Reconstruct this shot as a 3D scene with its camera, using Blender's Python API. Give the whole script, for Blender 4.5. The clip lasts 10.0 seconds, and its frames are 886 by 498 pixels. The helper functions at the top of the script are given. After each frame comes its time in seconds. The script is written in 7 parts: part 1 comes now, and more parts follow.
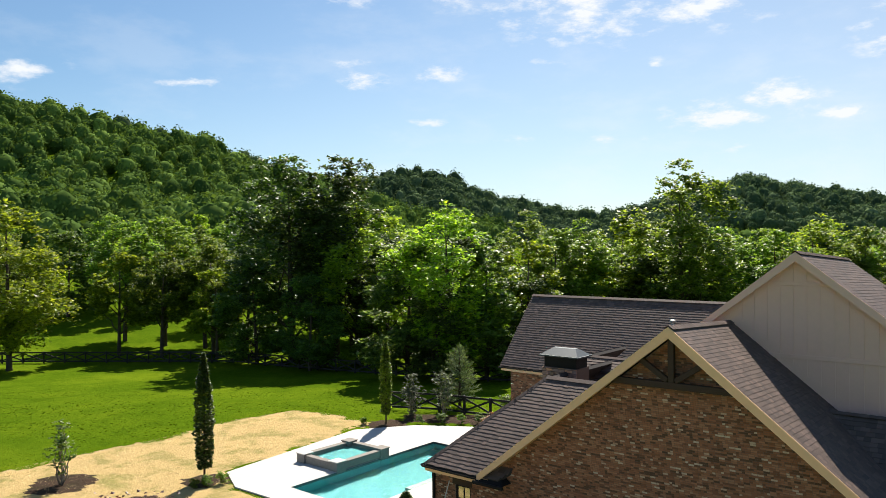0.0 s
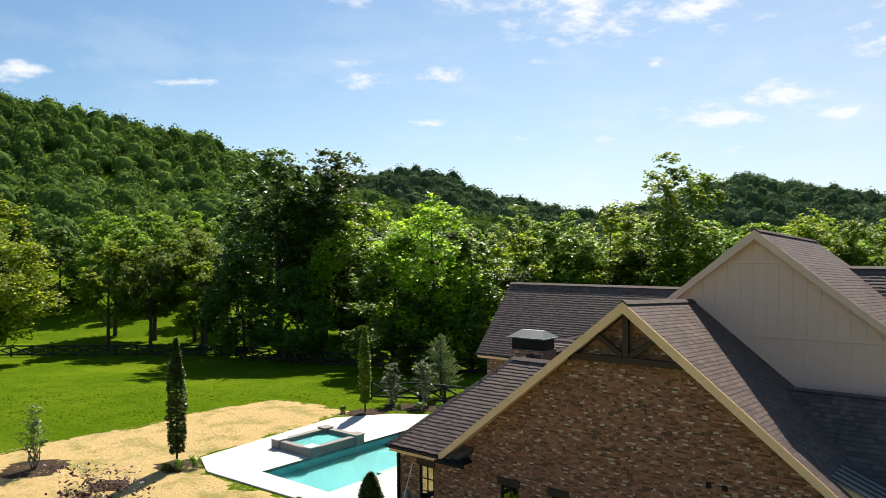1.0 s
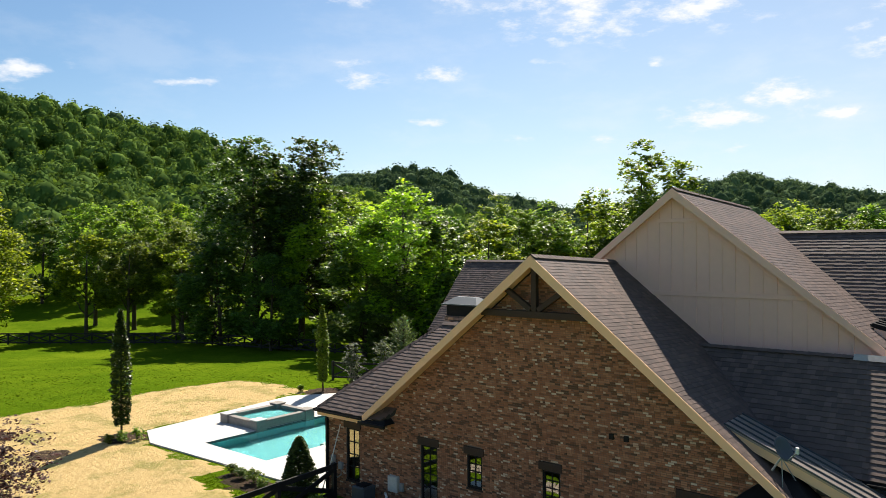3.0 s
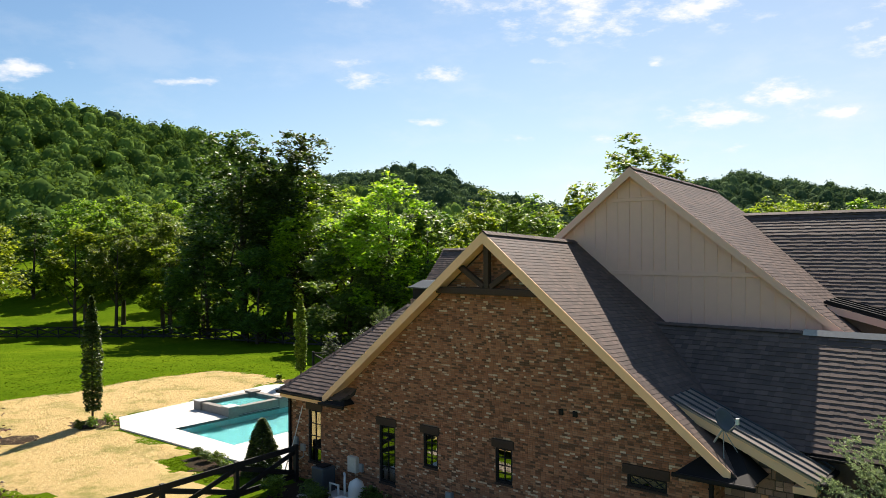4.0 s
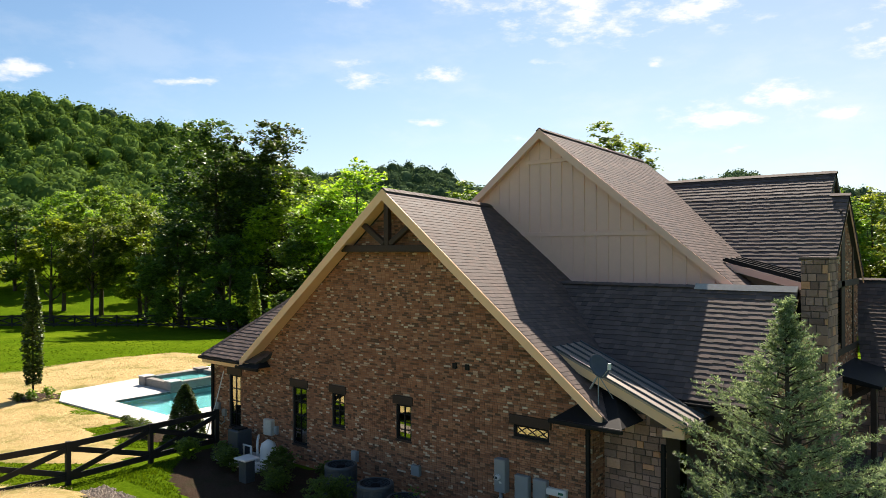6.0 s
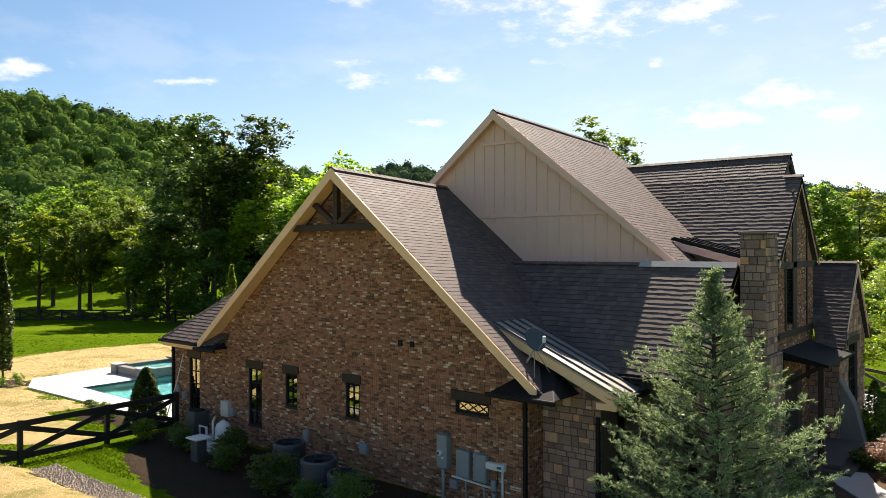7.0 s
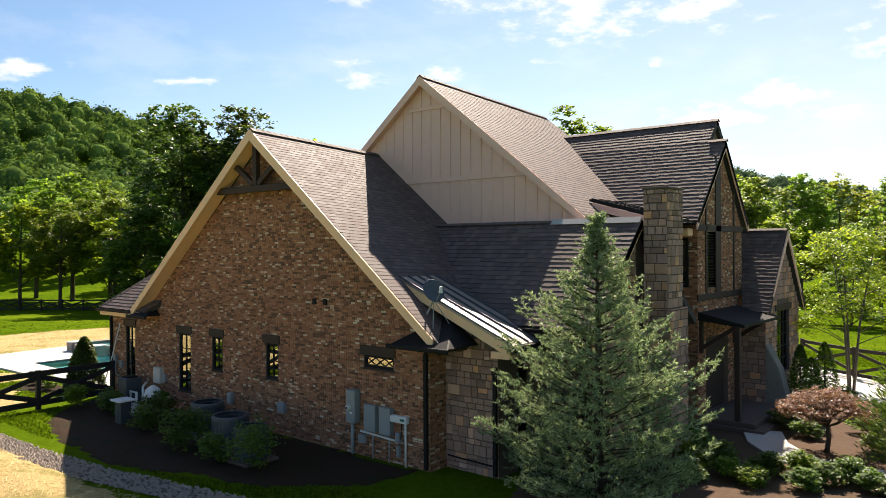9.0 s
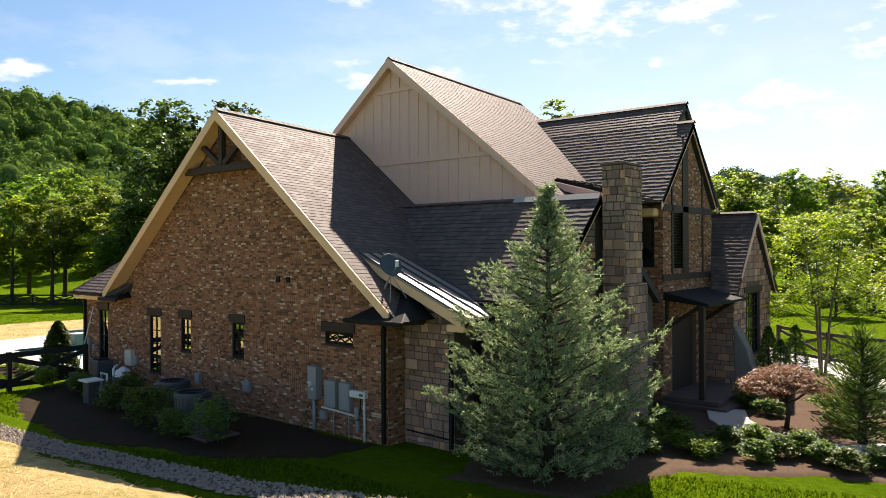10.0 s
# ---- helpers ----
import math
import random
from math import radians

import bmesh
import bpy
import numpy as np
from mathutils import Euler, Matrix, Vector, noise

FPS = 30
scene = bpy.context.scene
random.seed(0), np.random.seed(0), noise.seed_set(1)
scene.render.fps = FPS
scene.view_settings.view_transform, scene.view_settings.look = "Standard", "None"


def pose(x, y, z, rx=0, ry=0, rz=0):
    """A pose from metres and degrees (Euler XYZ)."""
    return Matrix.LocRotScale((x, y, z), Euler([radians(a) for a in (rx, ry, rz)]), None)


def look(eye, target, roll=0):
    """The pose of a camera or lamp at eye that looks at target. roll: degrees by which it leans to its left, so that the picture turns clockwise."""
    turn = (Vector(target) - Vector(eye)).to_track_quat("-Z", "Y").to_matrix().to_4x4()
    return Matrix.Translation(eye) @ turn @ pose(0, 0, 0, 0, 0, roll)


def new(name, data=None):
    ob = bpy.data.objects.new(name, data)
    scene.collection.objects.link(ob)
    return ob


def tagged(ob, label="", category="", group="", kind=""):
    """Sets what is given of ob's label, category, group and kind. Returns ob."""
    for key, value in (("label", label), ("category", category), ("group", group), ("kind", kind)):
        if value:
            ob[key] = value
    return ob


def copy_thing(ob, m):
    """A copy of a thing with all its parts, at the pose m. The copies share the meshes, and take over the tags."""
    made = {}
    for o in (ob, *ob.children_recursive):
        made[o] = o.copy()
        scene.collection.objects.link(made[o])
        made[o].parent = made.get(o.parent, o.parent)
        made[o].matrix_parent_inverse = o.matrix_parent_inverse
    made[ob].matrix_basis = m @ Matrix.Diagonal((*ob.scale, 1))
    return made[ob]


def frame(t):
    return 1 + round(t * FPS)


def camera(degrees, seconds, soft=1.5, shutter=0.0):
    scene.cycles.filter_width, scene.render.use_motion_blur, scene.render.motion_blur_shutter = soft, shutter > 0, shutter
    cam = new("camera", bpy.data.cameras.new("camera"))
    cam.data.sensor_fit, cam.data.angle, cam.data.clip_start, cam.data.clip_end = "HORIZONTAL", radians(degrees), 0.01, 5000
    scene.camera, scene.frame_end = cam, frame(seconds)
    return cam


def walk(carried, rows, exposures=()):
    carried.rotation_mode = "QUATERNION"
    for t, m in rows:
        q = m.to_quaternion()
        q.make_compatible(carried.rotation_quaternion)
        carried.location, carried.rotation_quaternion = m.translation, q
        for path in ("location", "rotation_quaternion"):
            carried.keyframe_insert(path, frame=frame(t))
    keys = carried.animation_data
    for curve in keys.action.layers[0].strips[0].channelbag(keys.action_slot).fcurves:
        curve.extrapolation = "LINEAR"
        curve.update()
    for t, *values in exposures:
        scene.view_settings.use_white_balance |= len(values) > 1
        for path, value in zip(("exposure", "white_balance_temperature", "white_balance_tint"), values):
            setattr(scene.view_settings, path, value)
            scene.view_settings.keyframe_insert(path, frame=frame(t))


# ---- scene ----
import collections

cam = camera(61.9, 10.0, soft=0.5)
METRES, EYE, TILT, LEAN, TURN = 14.72, 11.316, 0.0, 0.0, 39.8
ROWS = [
    (0.0, 0.0, 0.0, 0.0, -0.0, -0.11, 0.43),
    (0.5, 0.0435, 0.0003, -0.0259, -0.01, -0.1, 0.41),
    (1.0, 0.0891, -0.0, -0.0506, -0.02, -0.11, 0.4),
    (1.5, 0.1324, 0.0005, -0.0731, -0.02, -0.11, 0.4),
    (2.0, 0.1797, -0.0019, -0.0966, -0.03, -0.12, 0.39),
    (2.5, 0.2245, -0.0007, -0.1195, -0.04, -0.12, 0.37),
    (4.0, 0.3643, 0.0025, -0.1895, -0.04, -0.14, 0.37),
    (4.5, 0.4126, 0.0039, -0.211, -0.04, -0.14, 0.36),
    (5.0, 0.4648, 0.0024, -0.2337, -0.04, -0.14, 0.36),
    (5.5, 0.5114, -0.0017, -0.2549, -0.06, -0.13, 0.33),
    (7.0, 0.663, -0.0091, -0.3196, -0.08, -0.11, 0.24),
    (7.5, 0.7078, -0.0119, -0.3393, -0.07, -0.12, 0.26),
    (8.0, 0.7522, -0.0143, -0.3606, -0.07, -0.12, 0.27),
    (8.5, 0.7892, -0.0164, -0.3793, -0.08, -0.14, 0.28),
    (9.0, 0.8258, -0.0178, -0.3979, -0.08, -0.13, 0.29),
    (9.5, 0.8588, -0.0193, -0.4172, -0.07, -0.12, 0.3),
    (10.0, 0.8958, -0.0226, -0.4402, -0.07, -0.11, 0.3),
]
walk(cam, [(t, pose(0, 0, EYE, TILT, LEAN, TURN) @ pose(METRES * x, METRES * y, METRES * z, 90 + pitch, roll, yaw)) for t, x, y, z, yaw, pitch, roll in ROWS], [(0.0, 0.88, 6600, 12), (4.0, 0.95, 6700, 14), (7.0, 1.12, 6900, 16), (10.0, 1.24, 7050, 18)])

# ---- world and sun ----
SUN_HEIGHT, SUN_SIDE = radians(48.0), radians(26.5)
SUN_TO = Vector((-math.sin(SUN_SIDE) * math.cos(SUN_HEIGHT), math.cos(SUN_SIDE) * math.cos(SUN_HEIGHT), math.sin(SUN_HEIGHT)))


def build_world():
    w = bpy.data.worlds.new("sky")
    w.use_nodes = True
    scene.world = w
    nt = w.node_tree
    nt.nodes.clear()
    N, L = nt.nodes.new, nt.links.new
    out = N("ShaderNodeOutputWorld")
    sky = N("ShaderNodeTexSky")
    sky.sky_type, sky.sun_disc = "NISHITA", False
    sky.sun_elevation = SUN_HEIGHT
    sky.sun_rotation = math.atan2(SUN_TO.x, SUN_TO.y)
    sky.air_density, sky.dust_density, sky.ozone_density = 1.0, 0.5, 2.5
    bg = N("ShaderNodeBackground")
    bg.inputs[1].default_value = 0.06
    tint = N("ShaderNodeMix")
    tint.data_type, tint.blend_type = "RGBA", "MULTIPLY"
    tint.inputs[0].default_value = 1.0
    tint.inputs[7].default_value = (0.82, 1.0, 1.05, 1)
    L(sky.outputs[0], tint.inputs[6])
    co = N("ShaderNodeTexCoord")
    mp = N("ShaderNodeMapping")
    mp.inputs["Rotation"].default_value = (0, 0, radians(-39.8))
    L(co.outputs["Generated"], mp.inputs[0])
    # soft broken cloud, wide and flat
    st = N("ShaderNodeMapping")
    st.inputs["Scale"].default_value = (1.0, 1.0, 2.6)
    L(mp.outputs[0], st.inputs[0])
    n1 = N("ShaderNodeTexNoise")
    n1.inputs["Scale"].default_value, n1.inputs["Detail"].default_value, n1.inputs["Roughness"].default_value = 7.0, 9.0, 0.6
    L(st.outputs[0], n1.inputs["Vector"])
    sep = N("ShaderNodeSeparateXYZ")
    L(mp.outputs[0], sep.inputs[0])

    def m(op, a, b=None, c=None):
        n = N("ShaderNodeMath")
        n.operation = op
        for i, v in enumerate((a, b, c)):
            if v is None:
                continue
            if isinstance(v, (int, float)):
                n.inputs[i].default_value = v
            else:
                L(v, n.inputs[i])
        return n.outputs[0]

    px = m("DIVIDE", sep.outputs[0], m("MAXIMUM", sep.outputs[1], 0.05))
    pz = m("DIVIDE", sep.outputs[2], m("MAXIMUM", sep.outputs[1], 0.05))
    total = None
    # cloud banks: across, up, half width, half height, weight
    for cx, cz, wx, wz, k in ((0.19, 0.318, 0.13, 0.042, 1.0), (0.16, 0.30, 0.05, 0.03, 0.8), (0.34, 0.325, 0.12, 0.03, 0.8), (-0.11, 0.34, 0.06, 0.012, 0.9), (0.01, 0.335, 0.035, 0.015, 0.8), (0.37, 0.176, 0.06, 0.019, 1.15), (0.46, 0.202, 0.055, 0.021, 1.1),
                              (0.545, 0.18, 0.04, 0.008, 0.9), (0.39, 0.132, 0.03, 0.009, 0.7), (-0.345, 0.226, 0.038, 0.007, 1.2), (-0.57, 0.243, 0.05, 0.016, 1.3), (-0.108, 0.226, 0.032, 0.011, 1.2), (-0.115, 0.25, 0.028, 0.006, 0.9), (-0.005, 0.235, 0.03, 0.011, 1.15),
                              (0.29, 0.243, 0.012, 0.016, 0.7), (0.145, 0.25, 0.03, 0.006, 0.6), (0.6, 0.29, 0.06, 0.05, 0.7), (-0.02, 0.168, 0.05, 0.007, 0.7), (0.115, 0.145, 0.04, 0.008, 0.6), (0.22, 0.145, 0.06, 0.01, 0.55), (0.6, 0.28, 0.02, 0.01, 0.9)):
        ex = m("POWER", m("DIVIDE", m("SUBTRACT", px, cx), wx), 2)
        ez = m("POWER", m("DIVIDE", m("SUBTRACT", pz, cz), wz), 2)
        g = m("MULTIPLY", m("EXPONENT", m("MULTIPLY", m("ADD", ex, ez), -0.75)), k)
        total = g if total is None else m("MAXIMUM", total, g)
    lump = N("ShaderNodeTexNoise")
    lump.inputs["Scale"].default_value, lump.inputs["Detail"].default_value, lump.inputs["Roughness"].default_value = 26.0, 8.0, 0.62
    L(st.outputs[0], lump.inputs["Vector"])
    body = m("ADD", total, m("MULTIPLY", m("SUBTRACT", lump.outputs["Fac"], 0.55), 3.4))
    dens = N("ShaderNodeMapRange")
    dens.interpolation_type = "SMOOTHSTEP"
    L(body, dens.inputs[0])
    dens.inputs[1].default_value, dens.inputs[2].default_value = 0.2, 1.5
    ahead = m("GREATER_THAN", sep.outputs[1], 0.1)
    seen = m("MULTIPLY", dens.outputs[0], m("MULTIPLY", ahead, m("MINIMUM", m("MULTIPLY", total, 1.6), 1.0)))
    # thin veil, denser to the sun's side and low down
    veil = N("ShaderNodeMapRange")
    veil.interpolation_type = "SMOOTHSTEP"
    L(n1.outputs["Fac"], veil.inputs[0])
    veil.inputs[1].default_value, veil.inputs[2].default_value = 0.46, 0.72
    thin = m("MULTIPLY", veil.outputs[0], 0.14)
    haze = N("ShaderNodeMapRange")
    haze.interpolation_type = "SMOOTHSTEP"
    L(m("SUBTRACT", m("MULTIPLY", px, 0.55), m("MULTIPLY", pz, 1.5)), haze.inputs[0])
    haze.inputs[1].default_value, haze.inputs[2].default_value, haze.inputs[4].default_value = -0.75, 0.25, 0.42
    thin = m("ADD", thin, m("MULTIPLY", haze.outputs[0], ahead))
    fac = m("MINIMUM", m("ADD", seen, thin), 1.0)
    cl = N("ShaderNodeMix")
    cl.data_type = "RGBA"
    L(fac, cl.inputs[0])
    L(tint.outputs[2], cl.inputs[6])
    cl.inputs[7].default_value = (8.5, 9.0, 9.4, 1)
    L(cl.outputs[2], bg.inputs[0])
    L(bg.outputs[0], out.inputs[0])


build_world()
sun_data = bpy.data.lights.new("sun", "SUN")
sun_data.energy, sun_data.angle, sun_data.color = 5.0, radians(0.53), (1.0, 0.93, 0.80)
sun = new("sun", sun_data)
sun.matrix_world = look(SUN_TO * 100, (0, 0, 0))

# ---- materials ----


class Nodes:
    """Small wrapper for writing node materials."""

    def __init__(self, name):
        self.mat = bpy.data.materials.new(name)
        self.mat.use_nodes = True
        self.nt = self.mat.node_tree
        self.bsdf = self.nt.nodes["Principled BSDF"]
        self.out = self.nt.nodes["Material Output"]
        self.pos = self.add("ShaderNodeNewGeometry").outputs["Position"]

    def add(self, kind):
        return self.nt.nodes.new(kind)

    def link(self, a, b):
        self.nt.links.new(a, b)

    def noise(self, scale, detail=4.0, rough=0.55, vec=None):
        n = self.add("ShaderNodeTexNoise")
        n.inputs["Scale"].default_value, n.inputs["Detail"].default_value, n.inputs["Roughness"].default_value = scale, detail, rough
        self.link(vec or self.pos, n.inputs["Vector"])
        return n.outputs["Fac"]

    def ramp(self, fac, stops, mode="LINEAR"):
        r = self.add("ShaderNodeValToRGB")
        r.color_ramp.interpolation = mode
        e = r.color_ramp.elements
        while len(e) < len(stops):
            e.new(0.5)
        for el, (p, c) in zip(e, stops):
            el.position, el.color = p, (*c, 1)
        self.link(fac, r.inputs[0])
        return r.outputs[0]

    def mix(self, fac, a, b, mode="MIX"):
        n = self.add("ShaderNodeMix")
        n.data_type, n.blend_type = "RGBA", mode
        for sock, v in ((n.inputs[0], fac), (n.inputs[6], a), (n.inputs[7], b)):
            if isinstance(v, (int, float)):
                sock.default_value = v
            elif isinstance(v, tuple):
                sock.default_value = (*v, 1)
            else:
                self.link(v, sock)
        return n.outputs[2]

    def math(self, op, a, b=None):
        n = self.add("ShaderNodeMath")
        n.operation = op
        for i, v in enumerate((a, b)):
            if v is None:
                continue
            if isinstance(v, (int, float)):
                n.inputs[i].default_value = v
            else:
                self.link(v, n.inputs[i])
        return n.outputs[0]

    def rand(self, island=True):
        if island:
            return self.add("ShaderNodeNewGeometry").outputs["Random Per Island"]
        return self.add("ShaderNodeObjectInfo").outputs["Random"]

    def bump(self, height, strength=0.3, dist=0.02):
        b = self.add("ShaderNodeBump")
        b.inputs["Strength"].default_value, b.inputs["Distance"].default_value = strength, dist
        self.link(height, b.inputs["Height"])
        self.link(b.outputs[0], self.bsdf.inputs["Normal"])

    def done(self, color=None, rough=0.8, metal=0.0, spec=0.3):
        if color is not None:
            if isinstance(color, tuple):
                self.bsdf.inputs["Base Color"].default_value = (*color, 1)
            else:
                self.link(color, self.bsdf.inputs["Base Color"])
        if isinstance(rough, (int, float)):
            self.bsdf.inputs["Roughness"].default_value = rough
        else:
            self.link(rough, self.bsdf.inputs["Roughness"])
        self.bsdf.inputs["Metallic"].default_value = metal
        self.bsdf.inputs["Specular IOR Level"].default_value = spec
        return self.mat


def plain(name, color, rough=0.6, metal=0.0, grain=12.0, amount=0.25, spec=0.4):
    k = Nodes(name)
    dark = tuple(c * (1 - amount) for c in color)
    light = tuple(min(1, c * (1 + amount)) for c in color)
    c = k.mix(k.noise(grain, 5), dark, light)
    c = k.mix(k.math("MULTIPLY", k.noise(grain * 0.09, 3), 0.5), c, tuple(x * 0.7 for x in color))
    k.bump(k.noise(grain * 8, 3), 0.12, 0.004)
    return k.done(c, rough, metal, spec)


def brick_mat(name, island):
    k = Nodes(name)
    c = k.ramp(k.rand(island), [(0.0, (0.053, 0.026, 0.018)), (0.13, (0.128, 0.054, 0.031)), (0.26, (0.258, 0.097, 0.050)), (0.42, (0.388, 0.151, 0.074)), (0.60, (0.317, 0.129, 0.069)), (0.74, (0.493, 0.221, 0.114)), (0.91, (0.423, 0.215, 0.123)), (0.935, (0.645, 0.452, 0.306)), (1.0, (0.727, 0.646, 0.484))])
    c = k.mix(k.math("MULTIPLY", k.noise(38, 5, 0.7), 0.3), c, (0.406, 0.269, 0.161))
    c = k.mix(k.math("MULTIPLY", k.noise(0.55, 4), 0.4), c, (0.135, 0.073, 0.048))
    k.bump(k.noise(60, 4), 0.5, 0.006)
    return k.done(c, 0.9, 0, 0.2)


def stone_mat(name, island):
    k = Nodes(name)
    c = k.ramp(k.rand(island), [(0.0, (0.232, 0.149, 0.120)), (0.2, (0.394, 0.248, 0.200)), (0.42, (0.545, 0.347, 0.276)), (0.58, (0.383, 0.257, 0.224)), (0.76, (0.603, 0.360, 0.264)), (0.82, (0.766, 0.378, 0.200)), (0.92, (0.900, 0.477, 0.272)), (0.95, (0.835, 0.540, 0.424)), (1.0, (0.900, 0.648, 0.528))])
    c = k.mix(k.math("MULTIPLY", k.noise(9, 7, 0.75), 0.5), c, (0.197, 0.122, 0.094))
    c = k.mix(k.math("MULTIPLY", k.ramp(k.noise(2.3, 5, 0.7), [(0.45, (0, 0, 0)), (0.7, (1, 1, 1))]), 0.5), c, (0.487, 0.302, 0.216))
    k.bump(k.noise(16, 7, 0.75), 1.0, 0.05)
    return k.done(c, 0.9, 0, 0.2)


def shingle_mat():
    k = Nodes("asphalt_shingle")
    c = k.ramp(k.rand(), [(0.0, (0.067, 0.049, 0.045)), (0.35, (0.105, 0.075, 0.066)), (0.75, (0.137, 0.096, 0.083)), (1.0, (0.187, 0.128, 0.109))])
    c = k.mix(k.math("MULTIPLY", k.noise(240, 3, 0.8), 0.5), c, (0.135, 0.107, 0.093))
    c = k.mix(k.math("MULTIPLY", k.noise(0.35, 4), 0.3), c, (0.071, 0.055, 0.050))
    k.bump(k.noise(300, 2), 0.4, 0.003)
    return k.done(c, k.math("ADD", k.math("MULTIPLY", k.rand(), 0.10), 0.66), 0, 0.20)


def leaf_mat(name, a, b, trans=0.5, gloss=0.35, crowns=0.0, through_tint=(1.7, 1.6, 0.75), tone=False):
    k = Nodes(name)
    r = k.rand()
    big = k.noise(0.16, 3)
    c = k.mix(k.math("POWER", r, 1.6), tuple(x * 0.7 for x in a), tuple(x * 1.12 for x in b))
    c = k.mix(k.math("MULTIPLY", big, 0.5), c, tuple(x * 0.62 for x in a))
    if tone:
        att = k.add("ShaderNodeAttribute")
        att.attribute_name = "crown_tone"
        c = k.mix(att.outputs["Fac"], k.mix(0.65, c, tuple(x * 0.45 for x in a)), c)
    if crowns:
        c = k.mix(k.ramp(k.noise(crowns, 2, 0.6), [(0.38, (0, 0, 0)), (0.62, (1, 1, 1))]), k.mix(0.4, c, tuple(x * 0.4 for x in a)), c)
        c = k.mix(k.ramp(k.noise(crowns * 0.6, 3, 0.6), [(0.5, (0, 0, 0)), (0.7, (0.7, 0.7, 0.7))]), c, tuple(x * 1.1 for x in b))
    inst = k.add("ShaderNodeObjectInfo").outputs["Random"]
    hs = k.add("ShaderNodeHueSaturation")
    k.link(k.math("ADD", k.math("MULTIPLY", inst, 0.030), 0.498), hs.inputs["Hue"])
    k.link(k.math("ADD", k.math("MULTIPLY", inst, 0.42), 0.68), hs.inputs["Value"])
    k.link(c, hs.inputs["Color"])
    c = hs.outputs[0]
    k.done(c, 0.42, 0, gloss)
    tr = k.add("ShaderNodeBsdfTranslucent")
    k.link(k.mix(1.0, c, through_tint, "MULTIPLY"), tr.inputs[0])
    mx = k.add("ShaderNodeMixShader")
    mx.inputs[0].default_value = trans
    k.link(k.bsdf.outputs[0], mx.inputs[1])
    k.link(tr.outputs[0], mx.inputs[2])
    k.link(mx.outputs[0], k.out.inputs[0])
    return k.mat


def grass_mat():
    k = Nodes("lawn_grass")
    c = k.mix(k.noise(1.1, 6, 0.7), (0.049, 0.105, 0.004), (0.131, 0.203, 0.010))
    c = k.mix(k.math("MULTIPLY", k.noise(26, 4, 0.8), 0.7), c, (0.046, 0.095, 0.004))
    c = k.mix(k.math("MULTIPLY", k.ramp(k.noise(4.0, 5, 0.75), [(0.40, (0, 0, 0)), (0.66, (1, 1, 1))]), 0.6), c, (0.036, 0.079, 0.003))
    c = k.mix(k.math("MULTIPLY", k.ramp(k.noise(9.0, 3, 0.8), [(0.52, (0, 0, 0)), (0.70, (1, 1, 1))]), 0.45), c, (0.157, 0.216, 0.014))
    patch = k.ramp(k.noise(0.12, 5, 0.6), [(0.42, (0, 0, 0)), (0.68, (1, 1, 1))])
    c = k.mix(k.math("MULTIPLY", patch, 0.55), c, (0.151, 0.210, 0.011))
    c = k.mix(k.math("MULTIPLY", k.ramp(k.noise(0.5, 6, 0.65), [(0.50, (0, 0, 0)), (0.72, (1, 1, 1))]), 0.6), c, (0.043, 0.089, 0.004))
    k.bump(k.noise(30, 5, 0.8), 0.9, 0.06)
    return k.done(c, 0.95, 0, 0.0)


def straw_mat():
    k = Nodes("straw")
    mp = k.add("ShaderNodeMapping")
    mp.inputs["Scale"].default_value = (1.0, 3.0, 1.0)
    k.link(k.pos, mp.inputs[0])
    c = k.mix(k.noise(9, 7, 0.75, mp.outputs[0]), (0.440, 0.300, 0.108), (0.756, 0.581, 0.286))
    c = k.mix(k.math("MULTIPLY", k.noise(60, 3, 0.8), 0.5), c, (0.300, 0.203, 0.080))
    green = k.ramp(k.noise(0.55, 6, 0.7), [(0.49, (0, 0, 0)), (0.62, (1, 1, 1))])
    c = k.mix(k.math("MULTIPLY", green, 0.6), c, (0.141, 0.176, 0.026))
    k.bump(k.noise(40, 5, 0.8), 1.0, 0.05)
    return k.done(c, 0.95, 0, 0.1)


def water_mat():
    k = Nodes("pool_water")
    k.bump(k.noise(3.2, 3, 0.5), 0.10, 0.05)
    k.done((0.50, 0.82, 0.82), 0.02, 0, 0.5)
    k.bsdf.inputs["Transmission Weight"].default_value = 1.0
    k.bsdf.inputs["IOR"].default_value = 1.33
    return k.mat


def glass_mat():
    k = Nodes("window_glass")
    g = k.add("ShaderNodeBsdfGlossy")
    g.inputs["Roughness"].default_value = 0.02
    g.inputs[0].default_value = (0.9, 0.93, 0.9, 1)
    t = k.add("ShaderNodeBsdfTransparent")
    t.inputs[0].default_value = (0.35, 0.42, 0.38, 1)
    mx = k.add("ShaderNodeMixShader")
    mx.inputs[0].default_value = 0.42
    k.link(t.outputs[0], mx.inputs[1])
    k.link(g.outputs[0], mx.inputs[2])
    k.link(mx.outputs[0], k.out.inputs[0])
    return k.mat


